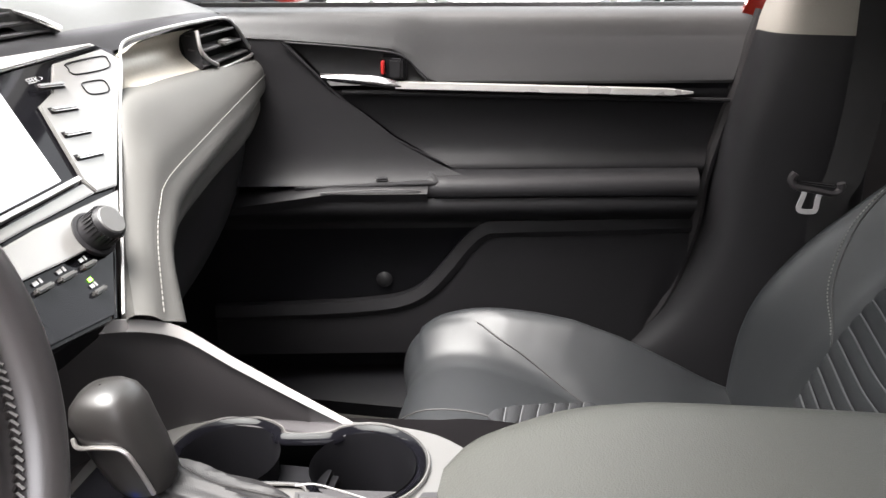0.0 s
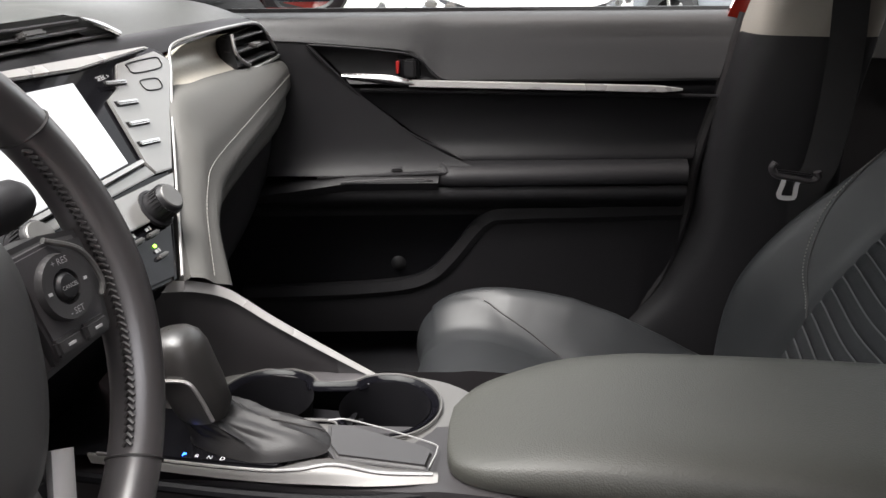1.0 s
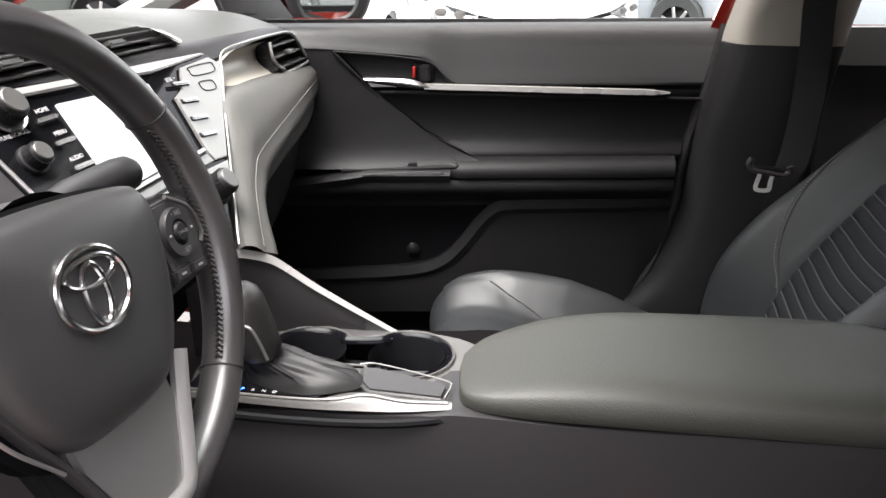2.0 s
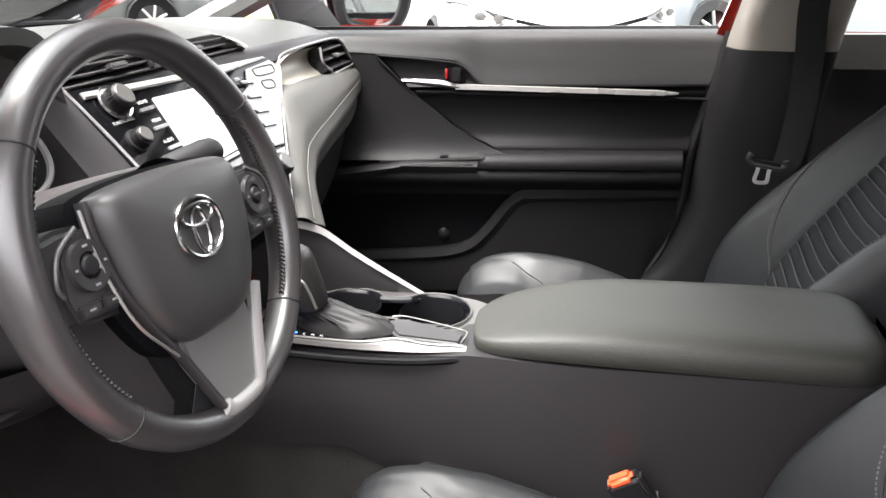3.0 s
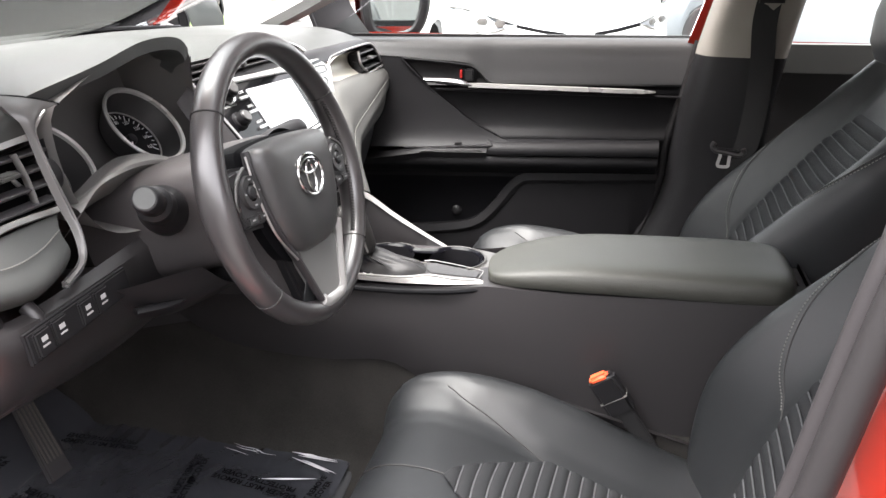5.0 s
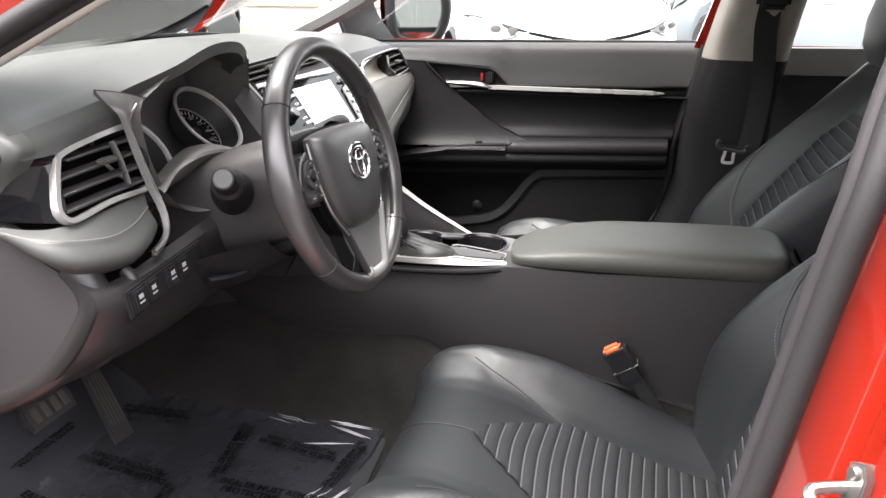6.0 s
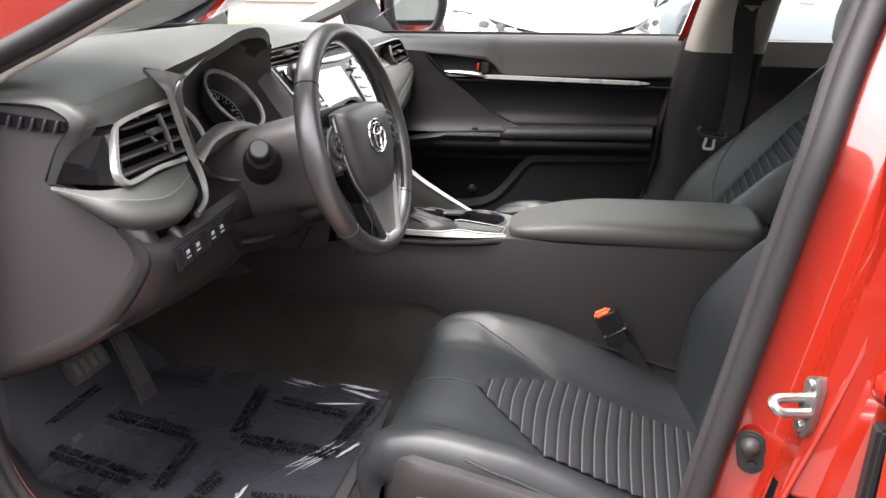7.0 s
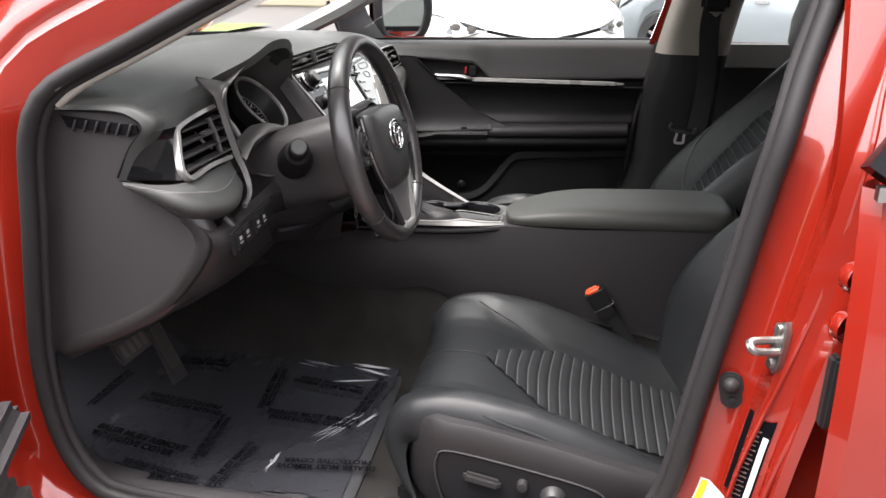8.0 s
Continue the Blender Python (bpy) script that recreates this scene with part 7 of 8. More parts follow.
part("switch_bezel", grid(rows), DOOR_SHADED, pd, "black switch bezel")
part("switch_plate", plate([(-0.115, -0.014), (0.10, -0.014), (0.118, -0.004), (0.10, 0.012), (-0.115, 0.010)], 0.003, frm((-0.250, dy(-0.25) - 0.033, 0.7165), (1, 0.193, 0.03), (0.0, 1, 0.25)), 0.001), HARD, pd, "black switch plate")
for a in (0.018,):
    part("window_switch", rbox(0.020, 0.010, 0.005, frm((-0.250 + a, dy(-0.25 + a) - 0.034, 0.7195), (1, 0.193, 0.03), (0.0, 1, 0.25)), 0.002), HARD, pd)
part("bezel_edge", tube([V(-0.32, dy(-0.32) - 0.056, 0.7045), V(-0.23, dy(-0.23) - 0.056, 0.7095), V(-0.18, dy(-0.18) - 0.055, 0.708), V(-0.165, dy(-0.165) - 0.05, 0.702)], 0.0012, 6, n=24), CONSOLE, pd)
part("switch_hood", sweep(cat([(-0.21, dy(-0.21) - 0.012, 0.728), (-0.175, dy(-0.175) - 0.018, 0.729), (-0.155, dy(-0.155) - 0.030, 0.722), (-0.148, dy(-0.148) - 0.042, 0.714)], 16), ring(0.005, 8)), HARD, pd)
# lower panel, its footwell shade put into a near-black colour, with pocket edge
part("lower_panel", door_strip([(0.630, 0.0), (0.62, 0.006), (0.56, 0.014), (0.48, 0.016), (0.42, 0.012), (0.36, 0.02)], -0.62, rear_edge, 40, 16), DEEP, pd, "hard lower door panel, near-black for painted shade")
PK = [(0.254, 0.631), (0.10, 0.628), (-0.05, 0.6255), (-0.080, 0.620), (-0.105, 0.597), (-0.135, 0.556), (-0.17, 0.517), (-0.21, 0.496), (-0.27, 0.487), (-0.36, 0.482), (-0.52, 0.478)]
pk = cat([(x, 0, z) for x, z in PK], 70)
part("pocket_edge", sweep([V(p.x, dy(p.x) - 0.002, p.z) for p in pk], [(-0.014, -0.010), (0.014, -0.008), (0.014, 0.006), (-0.004, 0.012), (-0.014, 0.006)], up=(0, -1, 0), caps=True), DOOR_SHADED, pd, "raised door pocket edge")
rows = []
for k, p in enumerate(pk):
    rows.append([V(p.x, dy(p.x) - 0.006, p.z - 0.010), V(p.x, dy(p.x) - 0.010, p.z - 0.06 if p.z > 0.52 else p.z - 0.04), V(min(p.x, rear_edge(0.45)), dy(p.x) - 0.008, 0.40)])
part("pocket_panel", grid(rows), DOOR_SHADED, pd, "black door pocket panel")
# Added dome standing in for a soft glare inside the pocket, no lamp.
part("pocket_glare", lathe([(0, 0.006), (0.008, 0.005), (0.014, 0.0)], frm((-0.244, dy(-0.244) + 0.012, 0.530), (1, 0.193, 0), (0, 0, 1)) @ Matrix.Rotation(radians(0), 4, "X"), 16), HARD, pd)
# silver strip and handle
part("chrome_strip", sweep([V(x, dy(x) - 0.004, 0.858 - 0.024 * (x + 0.206) / 0.436 * 0.55) for x in [-0.215 + 0.447 * i / 30 for i in range(31)]], [(-0.0052, -0.006), (0.0052, -0.006), (0.0058, 0.002), (0.0040, 0.006), (-0.0048, 0.005)], up=(0, -1, 0), scale=lambda f: 1.0 if f < 0.92 else 1.0 - (f - 0.92) * 9), BAND, pd, "satin silver door strip")
INSET = [(0.850, -0.150), (0.862, -0.162), (0.895, -0.193), (0.908, -0.235), (0.915, -0.30), (0.921, -0.376)]
hd = part("handle_recess", door_strip([(0.921, 0.012), (0.915, 0.018), (0.90, 0.020), (0.87, 0.016), (0.856, 0.008)], lambda z: line(DIAG[::-1], z), lambda z: line(INSET, z) + 0.006, 40, 16), HARD, pd, "black door handle recess")
part("recess_edge", tube([V(x, dy(x) + 0.003, z) for x, z in ((-0.376, 0.921), (-0.30, 0.915), (-0.245, 0.909), (-0.215, 0.904), (-0.195, 0.893), (-0.178, 0.873), (-0.164, 0.860))], 0.0016, 6, n=40), HARD, hd)
part("door_handle", loft([[V(x, dy(x) - o, z) for x, z, o in r] for r in ([(-0.325, 0.876, 0.004), (-0.322, 0.872, 0.010), (-0.318, 0.866, 0.004)], [(-0.28, 0.875, 0.008), (-0.28, 0.868, 0.014), (-0.275, 0.860, 0.006)], [(-0.235, 0.871, 0.008), (-0.232, 0.862, 0.014), (-0.228, 0.854, 0.006)], [(-0.205, 0.862, 0.006), (-0.205, 0.857, 0.010), (-0.205, 0.852, 0.004)])], 20, 8), BRIGHT, hd, "chrome inside door handle")
part("lock_frame", rbox(0.040, 0.016, 0.036, Matrix.Translation((-0.219, dy(-0.219) + 0.010, 0.882)), 0.004), DEEP, hd)
part("lock_tab", rbox(0.020, 0.014, 0.030, Matrix.Translation((-0.214, dy(-0.214) + 0.002, 0.882)), 0.003), HARD, hd, "black lock tab")
part("lock_mark", rbox(0.005, 0.008, 0.020, Matrix.Translation((-0.234, dy(-0.234) + 0.0015, 0.884)), 0.001, 1), REDTAB, hd, "red unlocked mark")
part("window_seal", sweep([V(x, dy(x) + 0.070, 0.9665) for x in [-0.52 + 0.83 * i / 20 for i in range(21)]], [(-0.008, -0.006), (0.008, -0.006), (0.006, 0.006), (-0.006, 0.006)], up=(0, 0, 1)), RUBBER, pd, "black window seal")
part("door_glass", thicken(loft([[(-0.62, 0.70, 0.95), (-0.2, 0.64, 1.22), (0.0, 0.60, 1.33)], [(0.32, 0.845, 0.95), (0.36, 0.72, 1.20), (0.40, 0.64, 1.36)]], 8, 8), 0.004), GLASS, pd, "clear side window").visible_shadow = False
part("outer_skin", loft([[(-0.75, 0.87, z), (-0.2, 0.89, z), (0.33, 0.885, z)] for z in (0.30, 0.6, 0.85, 0.96)], 8, 12), RED, pd, "glossy red outer skin")
part("window_frame", sweep(cat([(0.312, 0.815, 0.955), (0.345, 0.775, 1.08), (0.375, 0.72, 1.22), (0.40, 0.66, 1.36)], 16), [(-0.016, -0.006), (0.016, -0.006), (0.016, 0.008), (-0.016, 0.008)], up=(0, -1, 0)), RED, pd, "red window frame edge")
part("door_gap", sweep(cat([(0.13, dy(0.13) + 0.004, 0.38), (0.185, dy(0.18) + 0.004, 0.43), (0.230, dy(0.22) + 0.004, 0.50), (0.262, dy(0.26) + 0.006, 0.62), (0.268, dy(0.27) + 0.006, 0.71), (0.293, dy(0.29) + 0.01, 0.83), (0.322, dy(0.32) + 0.016, 0.965)], 40), ring(0.010, 8)), RUBBER, pd, "black rubber rear door edge")
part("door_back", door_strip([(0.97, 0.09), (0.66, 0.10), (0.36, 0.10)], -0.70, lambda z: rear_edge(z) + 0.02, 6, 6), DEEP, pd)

# ---------- far side pillar and belt ----------
bp = thing("centre_pillar", "black and beige centre pillar trim on the passenger side", "pillar trim", (0.4, 0.72, 0.32))
FE = [(0.34, 0.10), (0.42, 0.18), (0.48, 0.232), (0.56, 0.268), (0.637, 0.285), (0.804, 0.297), (0.936, 0.326), (1.04, 0.347), (1.20, 0.383), (1.36, 0.42)]
RE = [(0.34, 0.52), (0.752, 0.494), (0.837, 0.498), (0.942, 0.513), (1.04, 0.523), (1.20, 0.545), (1.36, 0.57)]
def pillar(z0, z1, mat, name, n=20, lift=0.0):
    rows = []
    for i in range(n):
        z = z0 + (z1 - z0) * i / (n - 1)
        a, b = line(FE, z), line(RE, z)
        y = 0.715 - max(0, z - 0.95) * 0.30
        rows.append([V(a - 0.012, y + 0.075, z), V(a, y + 0.03 - lift, z), V(a + 0.02, y + 0.008 - lift, z), V(a + 0.06, y - lift, z), V((a + b) / 2 + 0.02, y - 0.004 - lift, z), V(b - 0.04, y - lift, z), V(b - 0.01, y + 0.006 - lift, z), V(b + 0.004, y + 0.04, z)])
    return part(name, grid([cat(r, 24) for r in rows]), mat, bp)
tagged(pillar(0.34, 0.938, HARD, "lower_trim", 30), "black lower pillar trim")
tagged(pillar(0.934, 1.40, BEIGE, "upper_trim", 16, -0.003), "beige upper pillar trim")
belt = thing("seatbelt", "black seatbelt webbing hanging with a metal tongue", "seatbelt", (0.43, 0.69, 0.70))
sp = cat([(0.452, 0.672, 1.10), (0.447, 0.690, 1.02), (0.455, 0.699, 0.93), (0.455, 0.694, 0.83), (0.445, 0.685, 0.74), (0.43, 0.678, 0.70), (0.44, 0.678, 0.55), (0.45, 0.69, 0.40)], 50)
part("webbing", grid([[p + V(d, 0.0 if abs(d) < 0.02 else 0.001, 0) for p in sp] for d in (-0.026, 0.0, 0.026)]), STRAP, belt, "black woven webbing")
part("upper_anchor", rbox(0.075, 0.03, 0.05, Matrix.Translation((0.452, 0.668, 1.085)), 0.012, 3), HARD, belt)
TM = frm((0.403, 0.668, 0.730), (1, 0.05, -0.10), (0.10, 0, 1)) @ Matrix.Scale(0.80, 4)
part("tongue_grip", sweep([TM @ V(*p, 0.0) for p in [(q.x, q.y) for q in cat([(-0.040, 0.022, 0), (-0.044, 0.010, 0), (-0.032, -0.002, 0), (0.0, -0.004, 0), (0.032, -0.006, 0), (0.046, 0.002, 0), (0.042, 0.014, 0)], 30)]], ring(0.006, 8)), CONSOLE, belt, "black plastic tongue grip")
part("tongue_grip_bar", rbox(0.07, 0.018, 0.010, TM @ Matrix.Translation((0.0, 0.0, 0)), 0.003), HARD, belt)
tl = [(-0.024, 0.0), (-0.017, -0.012), (-0.019, -0.040), (-0.012, -0.046), (0.008, -0.044), (0.011, -0.038), (0.010, -0.012), (0.022, -0.004)]
part("tongue", sweep([TM @ V(q.x, q.y, 0.003) for q in cat([(*p, 0) for p in tl], 40)], [(-0.0035, -0.0015), (0.0035, -0.0015), (0.0035, 0.0015), (-0.0035, 0.0015)], up=TM.to_3x3() @ V(0, 0, 1)), material("polished_tongue", (0.72, 0.71, 0.70), 0.25, metal=0.35, blotch=0.1), belt, "bare metal belt tongue")
part("lower_anchor", rbox(0.05, 0.02, 0.03, Matrix.Translation((0.36, 0.66, 0.42)), 0.006), HARD, belt)
rdp = thing("rear_passenger_door", "black rear door card with pale sill, closed", "car door", (0.9, 0.78, 0.32))
part("door_card", loft([[(0.50, 0.79, z), (0.9, 0.79, z), (1.5, 0.74, z)] for z in (0.34, 0.60, 0.80, 0.905)], 14, 12), SOFT, rdp)
part("sill_cap", sweep([V(0.50, 0.800, 0.935), V(0.9, 0.800, 0.94), V(1.5, 0.75, 0.96)], [(-0.03, -0.035), (0.03, -0.035), (0.03, 0.03), (-0.005, 0.03), (-0.028, 0.015)], up=(0, 0, 1)), DASH, rdp, "grey soft sill cap")
part("outer_skin", loft([[(0.33, 0.885, z), (0.9, 0.895, z), (1.6, 0.87, z)] for z in (0.30, 0.6, 0.85, 0.96)], 8, 12), RED, rdp)
part("door_glass", thicken(loft([[(0.50, 0.83, 0.96), (0.55, 0.66, 1.36)], [(1.45, 0.80, 0.98), (1.35, 0.62, 1.36)]], 4, 4), 0.004), GLASS, rdp, "clear side window").visible_shadow = False

# ---------- door mirror ----------
mi = thing("door_mirror", "red door mirror with black surround on the far side", "door mirror", (-0.50, 0.93, 0.95))
MM = frm((-0.497, 1.0, 1.012), (1.0, 0.30, 0), (0.0, 0.02, 1))
mo = [(-0.076, 0.070), (-0.080, 0.02), (-0.074, -0.032), (-0.058, -0.062), (-0.02, -0.072), (0.030, -0.066), (0.058, -0.045), (0.074, 0.0), (0.076, 0.04), (0.066, 0.078), (0.04, 0.095), (-0.05, 0.094)]
HM = MM @ Matrix.Rotation(radians(180), 4, "Y")
mh = [(-x, y) for x, y in mo]
part("housing", dome([(x * 1.20 + 0.02, y * 1.12) for x, y in mh], HM @ Matrix.Translation((0, 0, 0.02)), 0.0, 0.12, 8, puff=0.6, skirt=0.02), RED, mi, "red mirror housing")
part("surround", sweep([MM @ V(*p) for p in cat([(x * 1.06, y * 1.06, 0.002) for x, y in mo], 60, closed=True)], ring(0.010, 8, 0.014), closed=True), HARD, mi, "black mirror surround")
part("surround_lip", sweep([MM @ V(*p) for p in cat([(x * 1.17, y * 1.13, -0.010) for x, y in mo], 60, closed=True)], ring(0.006, 8, 0.010), closed=True), SOFT, mi)
bm = bmesh.new()
bm.faces.new([bm.verts.new(MM @ V(q.x, q.y, 0.004)) for q in cat([(*p, 0) for p in mo], 40, closed=True)])
part("mirror_glass", bm, MIRROR, mi, "mirror glass", flat=True)
part("mirror_foot", loft([[(-0.66, 0.80, 0.975), (-0.56, 0.86, 0.968), (-0.49, 0.93, 0.950)], [(-0.66, 0.80, 0.93), (-0.56, 0.86, 0.925), (-0.49, 0.93, 0.92)]], 4, 8), HARD, mi)
part("mirror_sail", loft([[(-0.66, 0.80, 0.955), (-0.60, 0.83, 0.958), (-0.53, 0.86, 0.958)], [(-0.675, 0.80, 1.00), (-0.63, 0.83, 1.01), (-0.585, 0.87, 1.03)], [(-0.70, 0.79, 1.06), (-0.66, 0.82, 1.07), (-0.60, 0.87, 1.09)]], 8, 8), HARD, mi, "black mirror sail panel")
part("sail_edge", tube([V(-0.655, 0.795, 0.965), V(-0.668, 0.795, 1.00), V(-0.69, 0.785, 1.07)], 0.006, 8, n=10), HARD, mi)


# ---------- parked cars and yard ----------
GREYPAINT = material("dark_grey_paint", (0.05, 0.058, 0.056), 0.3, coat=0.8, blotch=0.08)
def parked_car(name, label, m, paint, lights=True):
    """A rounded hatchback, nose towards m's -y."""
    c = thing(name, label, "car", m.translation, "parked cars")
    prof = [(-2.15, 0.35, 0.62), (-2.18, 0.55, 0.70), (-2.10, 0.78, 0.74), (-1.9, 0.90, 0.78), (-1.3, 1.02, 0.82), (-0.95, 1.10, 0.82), (-0.35, 1.50, 0.62), (0.3, 1.60, 0.60), (1.2, 1.52, 0.60), (1.9, 1.12, 0.70), (2.1, 0.85, 0.74), (2.12, 0.4, 0.72)]
    secs = []
    for y, z, w in prof:
        secs.append([V(-w, y, z - 0.05), V(-w * 0.8, y, z + 0.01), V(0, y - 0.03, z + 0.035), V(w * 0.8, y, z + 0.01), V(w, y, z - 0.05)])
    bm = loft(secs, 60, 18)
    bm.transform(m)
    part("bonnet_and_roof", thicken(bm, 0.02), paint, c)
    for s in (-1, 1):
        rows = []
        for i in range(40):
            y = -2.15 + 4.25 * i / 39
            e = min(1.0, min((y + 2.2) / 0.5, (2.2 - y) / 0.5)) ** 0.5
            top = line([(q[0], min(q[1], 0.98)) for q in prof if q[0] > -2.16 and q[0] < 2.11], y)
            arch = max(0.0, 0.36 ** 2 - min((y + 1.35) ** 2, (y - 1.35) ** 2)) ** 0.5
            low = max(0.24, 0.32 + arch if arch > 0 else 0.24)
            w = 0.70 + 0.20 * e
            rows.append([m @ V(s * (w - 0.03), y, low), m @ V(s * w, y, min(top - 0.03, low + 0.12)), m @ V(s * w * 1.0, y, max(low + 0.13, top - 0.2)), m @ V(s * (w - 0.08), y, top - 0.01)])
        part("side", grid([cat(r, 8) for r in rows]), paint, c)
        for y in (-1.35, 1.35):
            t = part("wheel", lathe([(0.20, 0.09), (0.31, 0.10), (0.335, 0.07), (0.335, -0.07), (0.31, -0.10)], m @ Matrix.Translation((s * 0.80, y, 0.335)) @ Matrix.Rotation(radians(90), 4, "Y"), 28), TYRE, c, "black tyre")
            sp = merge(*[rbox(0.035, 0.19, 0.02, m @ Matrix.Translation((s * 0.88, y, 0.335)) @ Matrix.Rotation(radians(90), 4, "Y") @ Matrix.Rotation(k * 2 * math.pi / 7, 4, "Z") @ Matrix.Translation((0, 0.10, 0)), 0.004, 1) for k in range(7)])
            part("rim", sp, SILVER, t, "alloy wheel rim")
            part("hub_disc", lathe([(0, 0.02), (0.05, 0.02), (0.205, -0.03), (0.21, 0.0)], m @ Matrix.Translation((s * 0.84, y, 0.335)) @ Matrix.Rotation(radians(90 * s), 4, "Y"), 24), HARD, t)
        if lights:
            hl = [(0.47, -2.225, 0.69), (0.60, -2.19, 0.655), (0.70, -2.13, 0.635), (0.80, -2.03, 0.66), (0.87, -1.90, 0.735), (0.875, -1.78, 0.80), (0.80, -1.97, 0.795), (0.66, -2.12, 0.755), (0.55, -2.19, 0.715)]
            rows = [m @ V(s * a, y, z) for a, y, z in hl]
            bm = bmesh.new()
            cen = bm.verts.new(sum(rows, V(0, 0, 0)) / len(rows) + m.to_3x3() @ V(0, -0.03, 0))
            vs = [bm.verts.new(p) for p in rows]
            for k in range(len(vs)):
                bm.faces.new((cen, vs[k], vs[(k + 1) % len(vs)]))
            h = part("headlight", bm, LAMPGLASS, c, "clear swept-back headlight")
            for a, y, z, w in ((0.60, -2.205, 0.700, 0.075), (0.71, -2.135, 0.715, 0.085)):
                part("lamp_unit", rbox(w, 0.03, 0.05, m @ Matrix.Translation((s * a, y, z)) @ Matrix.Rotation(s * 0.55, 4, "Z"), 0.012), STEEL, h)
            part("lamp_rim", sweep(rows, ring(0.008, 6), closed=True), STEEL, h, "bright lamp surround")
            part("grille_slit", sweep(cat([m @ V(s * 0.12, -2.27, 0.622), m @ V(s * 0.30, -2.255, 0.648), m @ V(s * 0.48, -2.235, 0.685)], 10), [(-0.012, -0.014), (0.012, -0.014), (0.012, 0.014), (-0.012, 0.014)], up=m.to_3x3() @ V(0, -1, 0)), DEEP, c, "black slim grille slit")
        part("side_window", grid([[m @ V(s * 0.78, y, 1.0), m @ V(s * 0.64, y * 0.85 + 0.1, 1.45)] for y in (-0.75, -0.2, 0.4, 1.0, 1.5)]), DARKGLASS, c, "dark tinted glass")
        for y in (-0.15, 0.85):
            part("door_handle", rbox(0.03, 0.16, 0.03, m @ Matrix.Translation((s * 0.905, y, 0.80)), 0.01), CHROME, c)
    rows = [[m @ V(a, -2.10 - 0.06 * math.cos(a * 1.5) + 0.12 * abs(a) ** 2, z) for a in [-0.72 + 1.44 * i / 20 for i in range(21)]] for z in (0.22, 0.40, 0.58, 0.72)]
    part("front_bumper", grid(rows), paint, c)
    for s in (-1, 1):
        part("tail_lamp", rbox(0.24, 0.10, 0.12, m @ Matrix.Translation((s * 0.60, 2.12, 0.84)), 0.03), REDTAB, c, "red tail lamp")
    part("lower_grille", rbox(0.9, 0.06, 0.12, m @ Matrix.Translation((0, -2.15, 0.36)), 0.02), DEEP, c, "black lower grille")
    part("rear_bumper", rbox(1.45, 0.15, 0.55, m @ Matrix.Translation((0, 2.08, 0.50)), 0.05), paint, c)
    part("windscreen", grid([[m @ V(a, -0.98, 1.115), m @ V(a * 0.85, -0.38, 1.50)] for a in (-0.72, 0, 0.72)]), DARKGLASS, c, "dark windscreen")
    part("badge", lathe([(0, 0.01), (0.045, 0.008), (0.055, 0.0)], m @ Matrix.Translation((0, -2.195, 0.575)) @ Matrix.Rotation(radians(90), 4, "X"), 24, 0.7), CHROME, c, "chrome oval badge")
    return c


parked_car("white_car", "white hatchback parked nose-on across the lane", pose(-1.2, 6.7, 0, 0, 0, 26), WHITEPAINT)
parked_car("silver_car", "silver hatchback parked beyond the passenger window", pose(2.59, 7.97, 0, 0, 0, -127), SILVERPAINT, True)
parked_car("grey_car", "dark grey hatchback parked across the yard", pose(-7.5, 7.99, 0, 0, 0, 128), GREYPAINT, False)
parked_car("red_car", "red hatchback parked behind the row", pose(9.0, 5.5, 0, 0, 0, -80), REDCAR)
parked_car("white_car", "white hatchback parked behind the row", pose(10.5, 9.0, 0, 0, 0, -80), WHITEPAINT)

# Unseen wall, added to cut low sky light through the driver opening.
yard = thing("sky_block_wall", "long plain grey wall, unseen, added to block low sky light", "wall", (0, -8.0, 0), kind="structure")
part("wall", rbox(46, 0.3, 3.4, Matrix.Translation((0, -8.0, 1.7)), 0.03), material("grey_render", (0.17, 0.165, 0.155), 0.85, grain=0.2, grain_scale=60, bump=0.3, bump_scale=90, blotch=0.25, blotch_scale=1.2), yard)
bd = thing("office_building", "low cream building with outside steps beyond the cars", "building", (5, 19, 0))
part("wall", rbox(60, 0.4, 3.2, Matrix.Translation((6, 20, 1.6)), 0.05), STUCCO, bd, "cream stucco wall")
part("roof", rbox(61, 2.0, 0.3, Matrix.Translation((6, 20, 3.35)), 0.05), SILVERPAINT, bd)
for i in range(9):
    w = part("window", rbox(2.4, 0.12, 1.4, Matrix.Translation((-18 + i * 6, 19.78, 1.9)), 0.03), DARKGLASS, bd, "dark office window")
    part("window_frame", merge(rbox(2.6, 0.1, 0.1, Matrix.Translation((-18 + i * 6, 19.74, 2.62)), 0.01), rbox(2.6, 0.1, 0.1, Matrix.Translation((-18 + i * 6, 19.74, 1.18)), 0.01)), CHROME, w)
stp = thing("outside_steps", "cream concrete steps with a handrail behind the cars", "steps", (0.6, 10.5, 0))
for i in range(8):
    part("step", rbox(0.30, 1.6, 0.14 * (i + 1), Matrix.Translation((0.95 - i * 0.30, 11.4, 0.07 * (i + 1))), 0.01), STUCCO, stp)
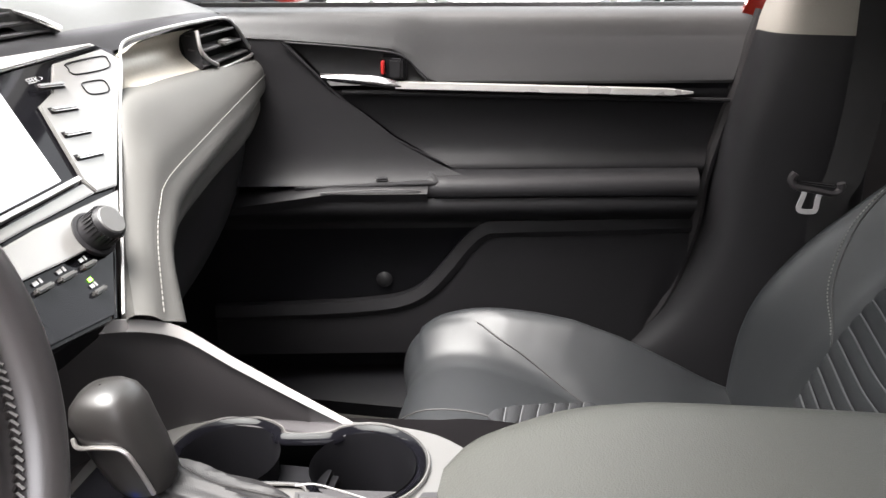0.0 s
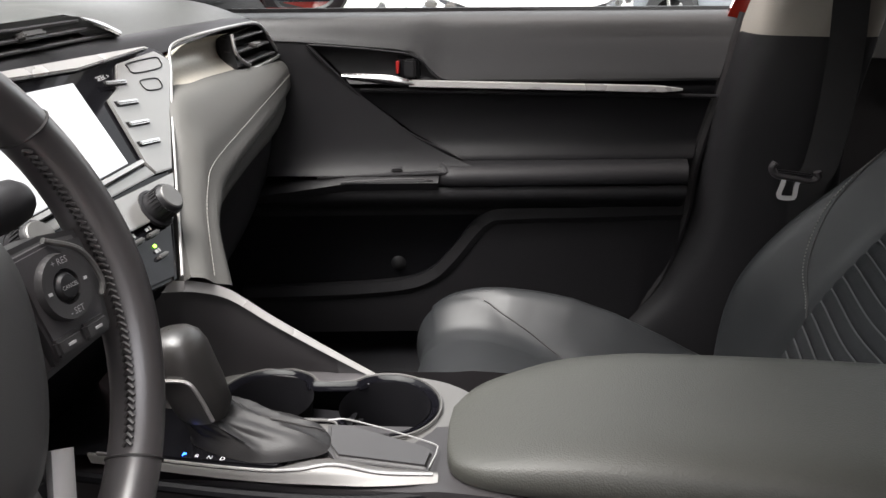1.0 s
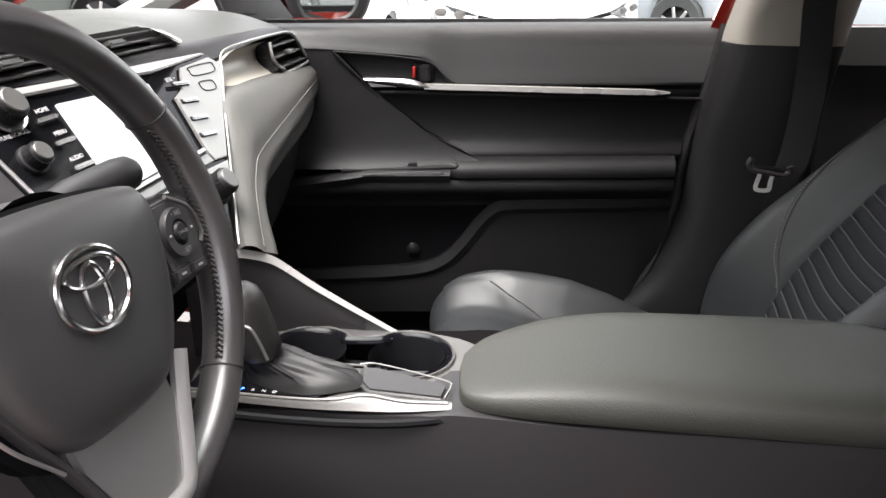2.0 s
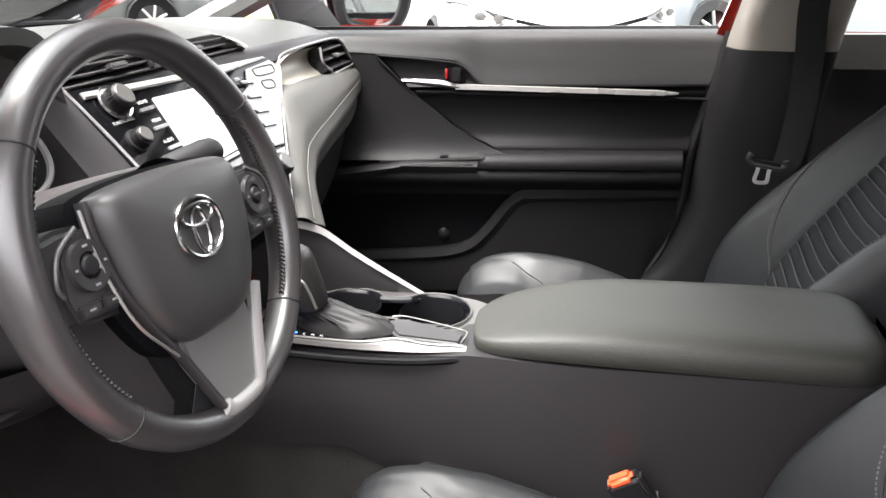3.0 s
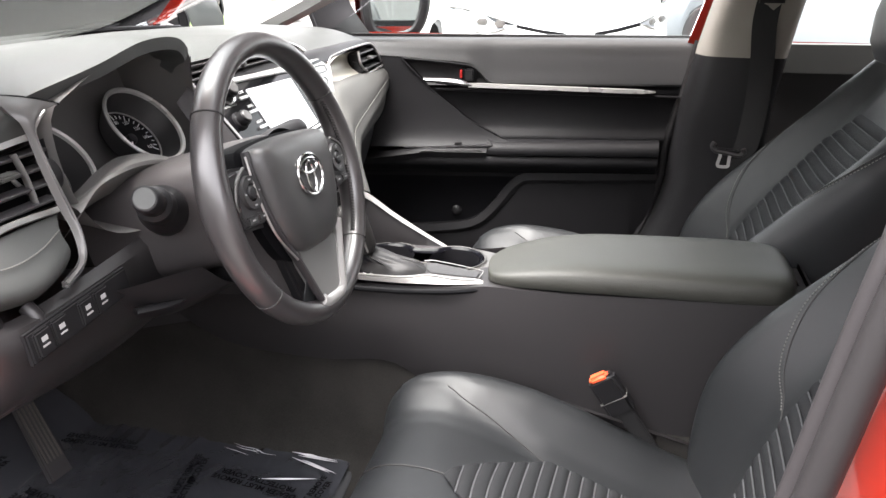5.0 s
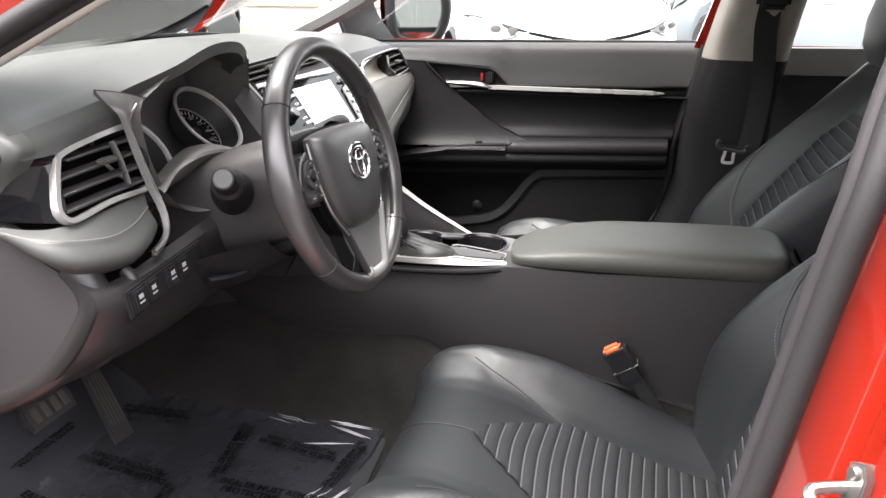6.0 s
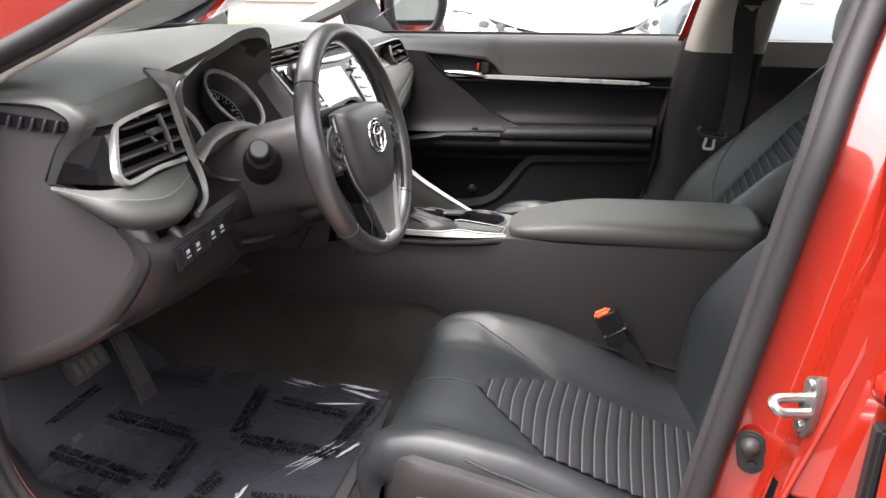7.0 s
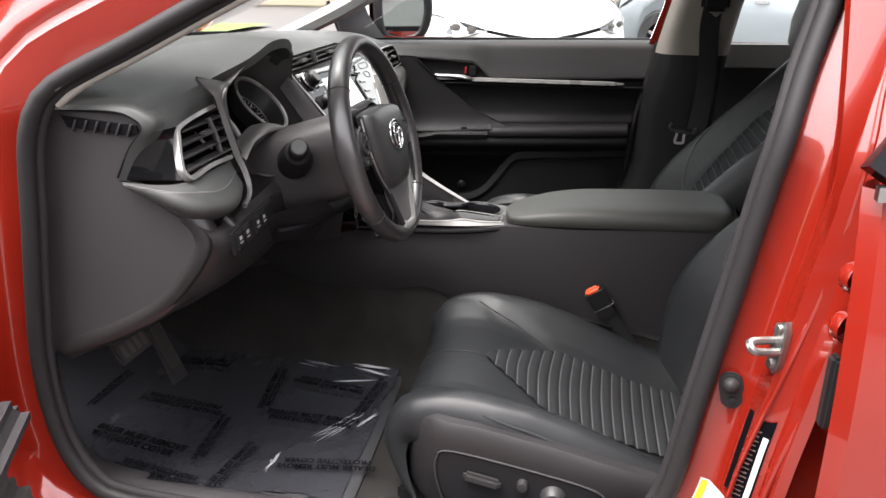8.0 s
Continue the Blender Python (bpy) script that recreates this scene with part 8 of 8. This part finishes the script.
for y in (10.55, 12.2):
    part("handrail", tube([(0.80, y, 0.42), (-1.3, y, 1.36)], 0.045, 8), STUCCO, stp)
    for i in range(5):
        part("post", tube([(0.70 - i * 0.45, y, 0.0), (0.70 - i * 0.45, y, 0.47 + 0.20 * i)], 0.035, 6), STUCCO, stp)
verge = bmesh.new()
bmesh.ops.create_grid(verge, x_segments=40, y_segments=20, size=1.0)
for v in verge.verts:
    v.co = V(-14 + v.co.x * 8, 4 + v.co.y * 9, 0.06 + 0.04 * noise.noise(v.co * 3))
tagged(part("grass_verge", verge, GRASS), "bright green mown grass verge", "grass", kind="stuff")
tree = thing("tree", "rough brown tree trunk on the grass verge", "tree", (-9.5, 3.4, 0))
part("trunk", tube([(-9.5, 3.4, 0), (-9.45, 3.42, 1.2), (-9.5, 3.4, 2.6), (-9.3, 3.5, 4.2)], 0.20, 12, n=14, scale=lambda f: 1.25 - 0.6 * f), BARK, tree)
for k in range(5):
    a = k * 1.3
    part("limb", tube([(-9.42, 3.44, 2.8 + 0.25 * k), (-9.4 + math.cos(a), 3.45 + math.sin(a), 3.7 + 0.25 * k), (-9.4 + 2.1 * math.cos(a), 3.45 + 2.1 * math.sin(a), 4.4 + 0.2 * k)], 0.07, 8, n=8, scale=lambda f: 1 - 0.75 * f), BARK, tree)
rnd = random.Random(5)
bm = bmesh.new()
for k in range(4200):
    a, r, h = rnd.random() * 6.283, 2.6 * rnd.random() ** 0.5, rnd.gauss(0, 0.75)
    p = V(-9.4 + r * math.cos(a), 3.45 + r * math.sin(a), 4.9 + h * (1.2 - r / 3.2))
    d1 = V(rnd.gauss(0, 1), rnd.gauss(0, 1), rnd.gauss(0, 0.6)).normalized() * 0.09
    d2 = d1.cross(V(rnd.gauss(0, 1), rnd.gauss(0, 1), 1)).normalized() * 0.05
    bm.faces.new([bm.verts.new(p - d1), bm.verts.new(p + d2), bm.verts.new(p + d1), bm.verts.new(p - d2)])
part("crown", bm, material("leaves", (0.07, 0.12, 0.03), 0.7, blotch=0.6, blotch_scale=2), tree, flat=True, kind="stuff")
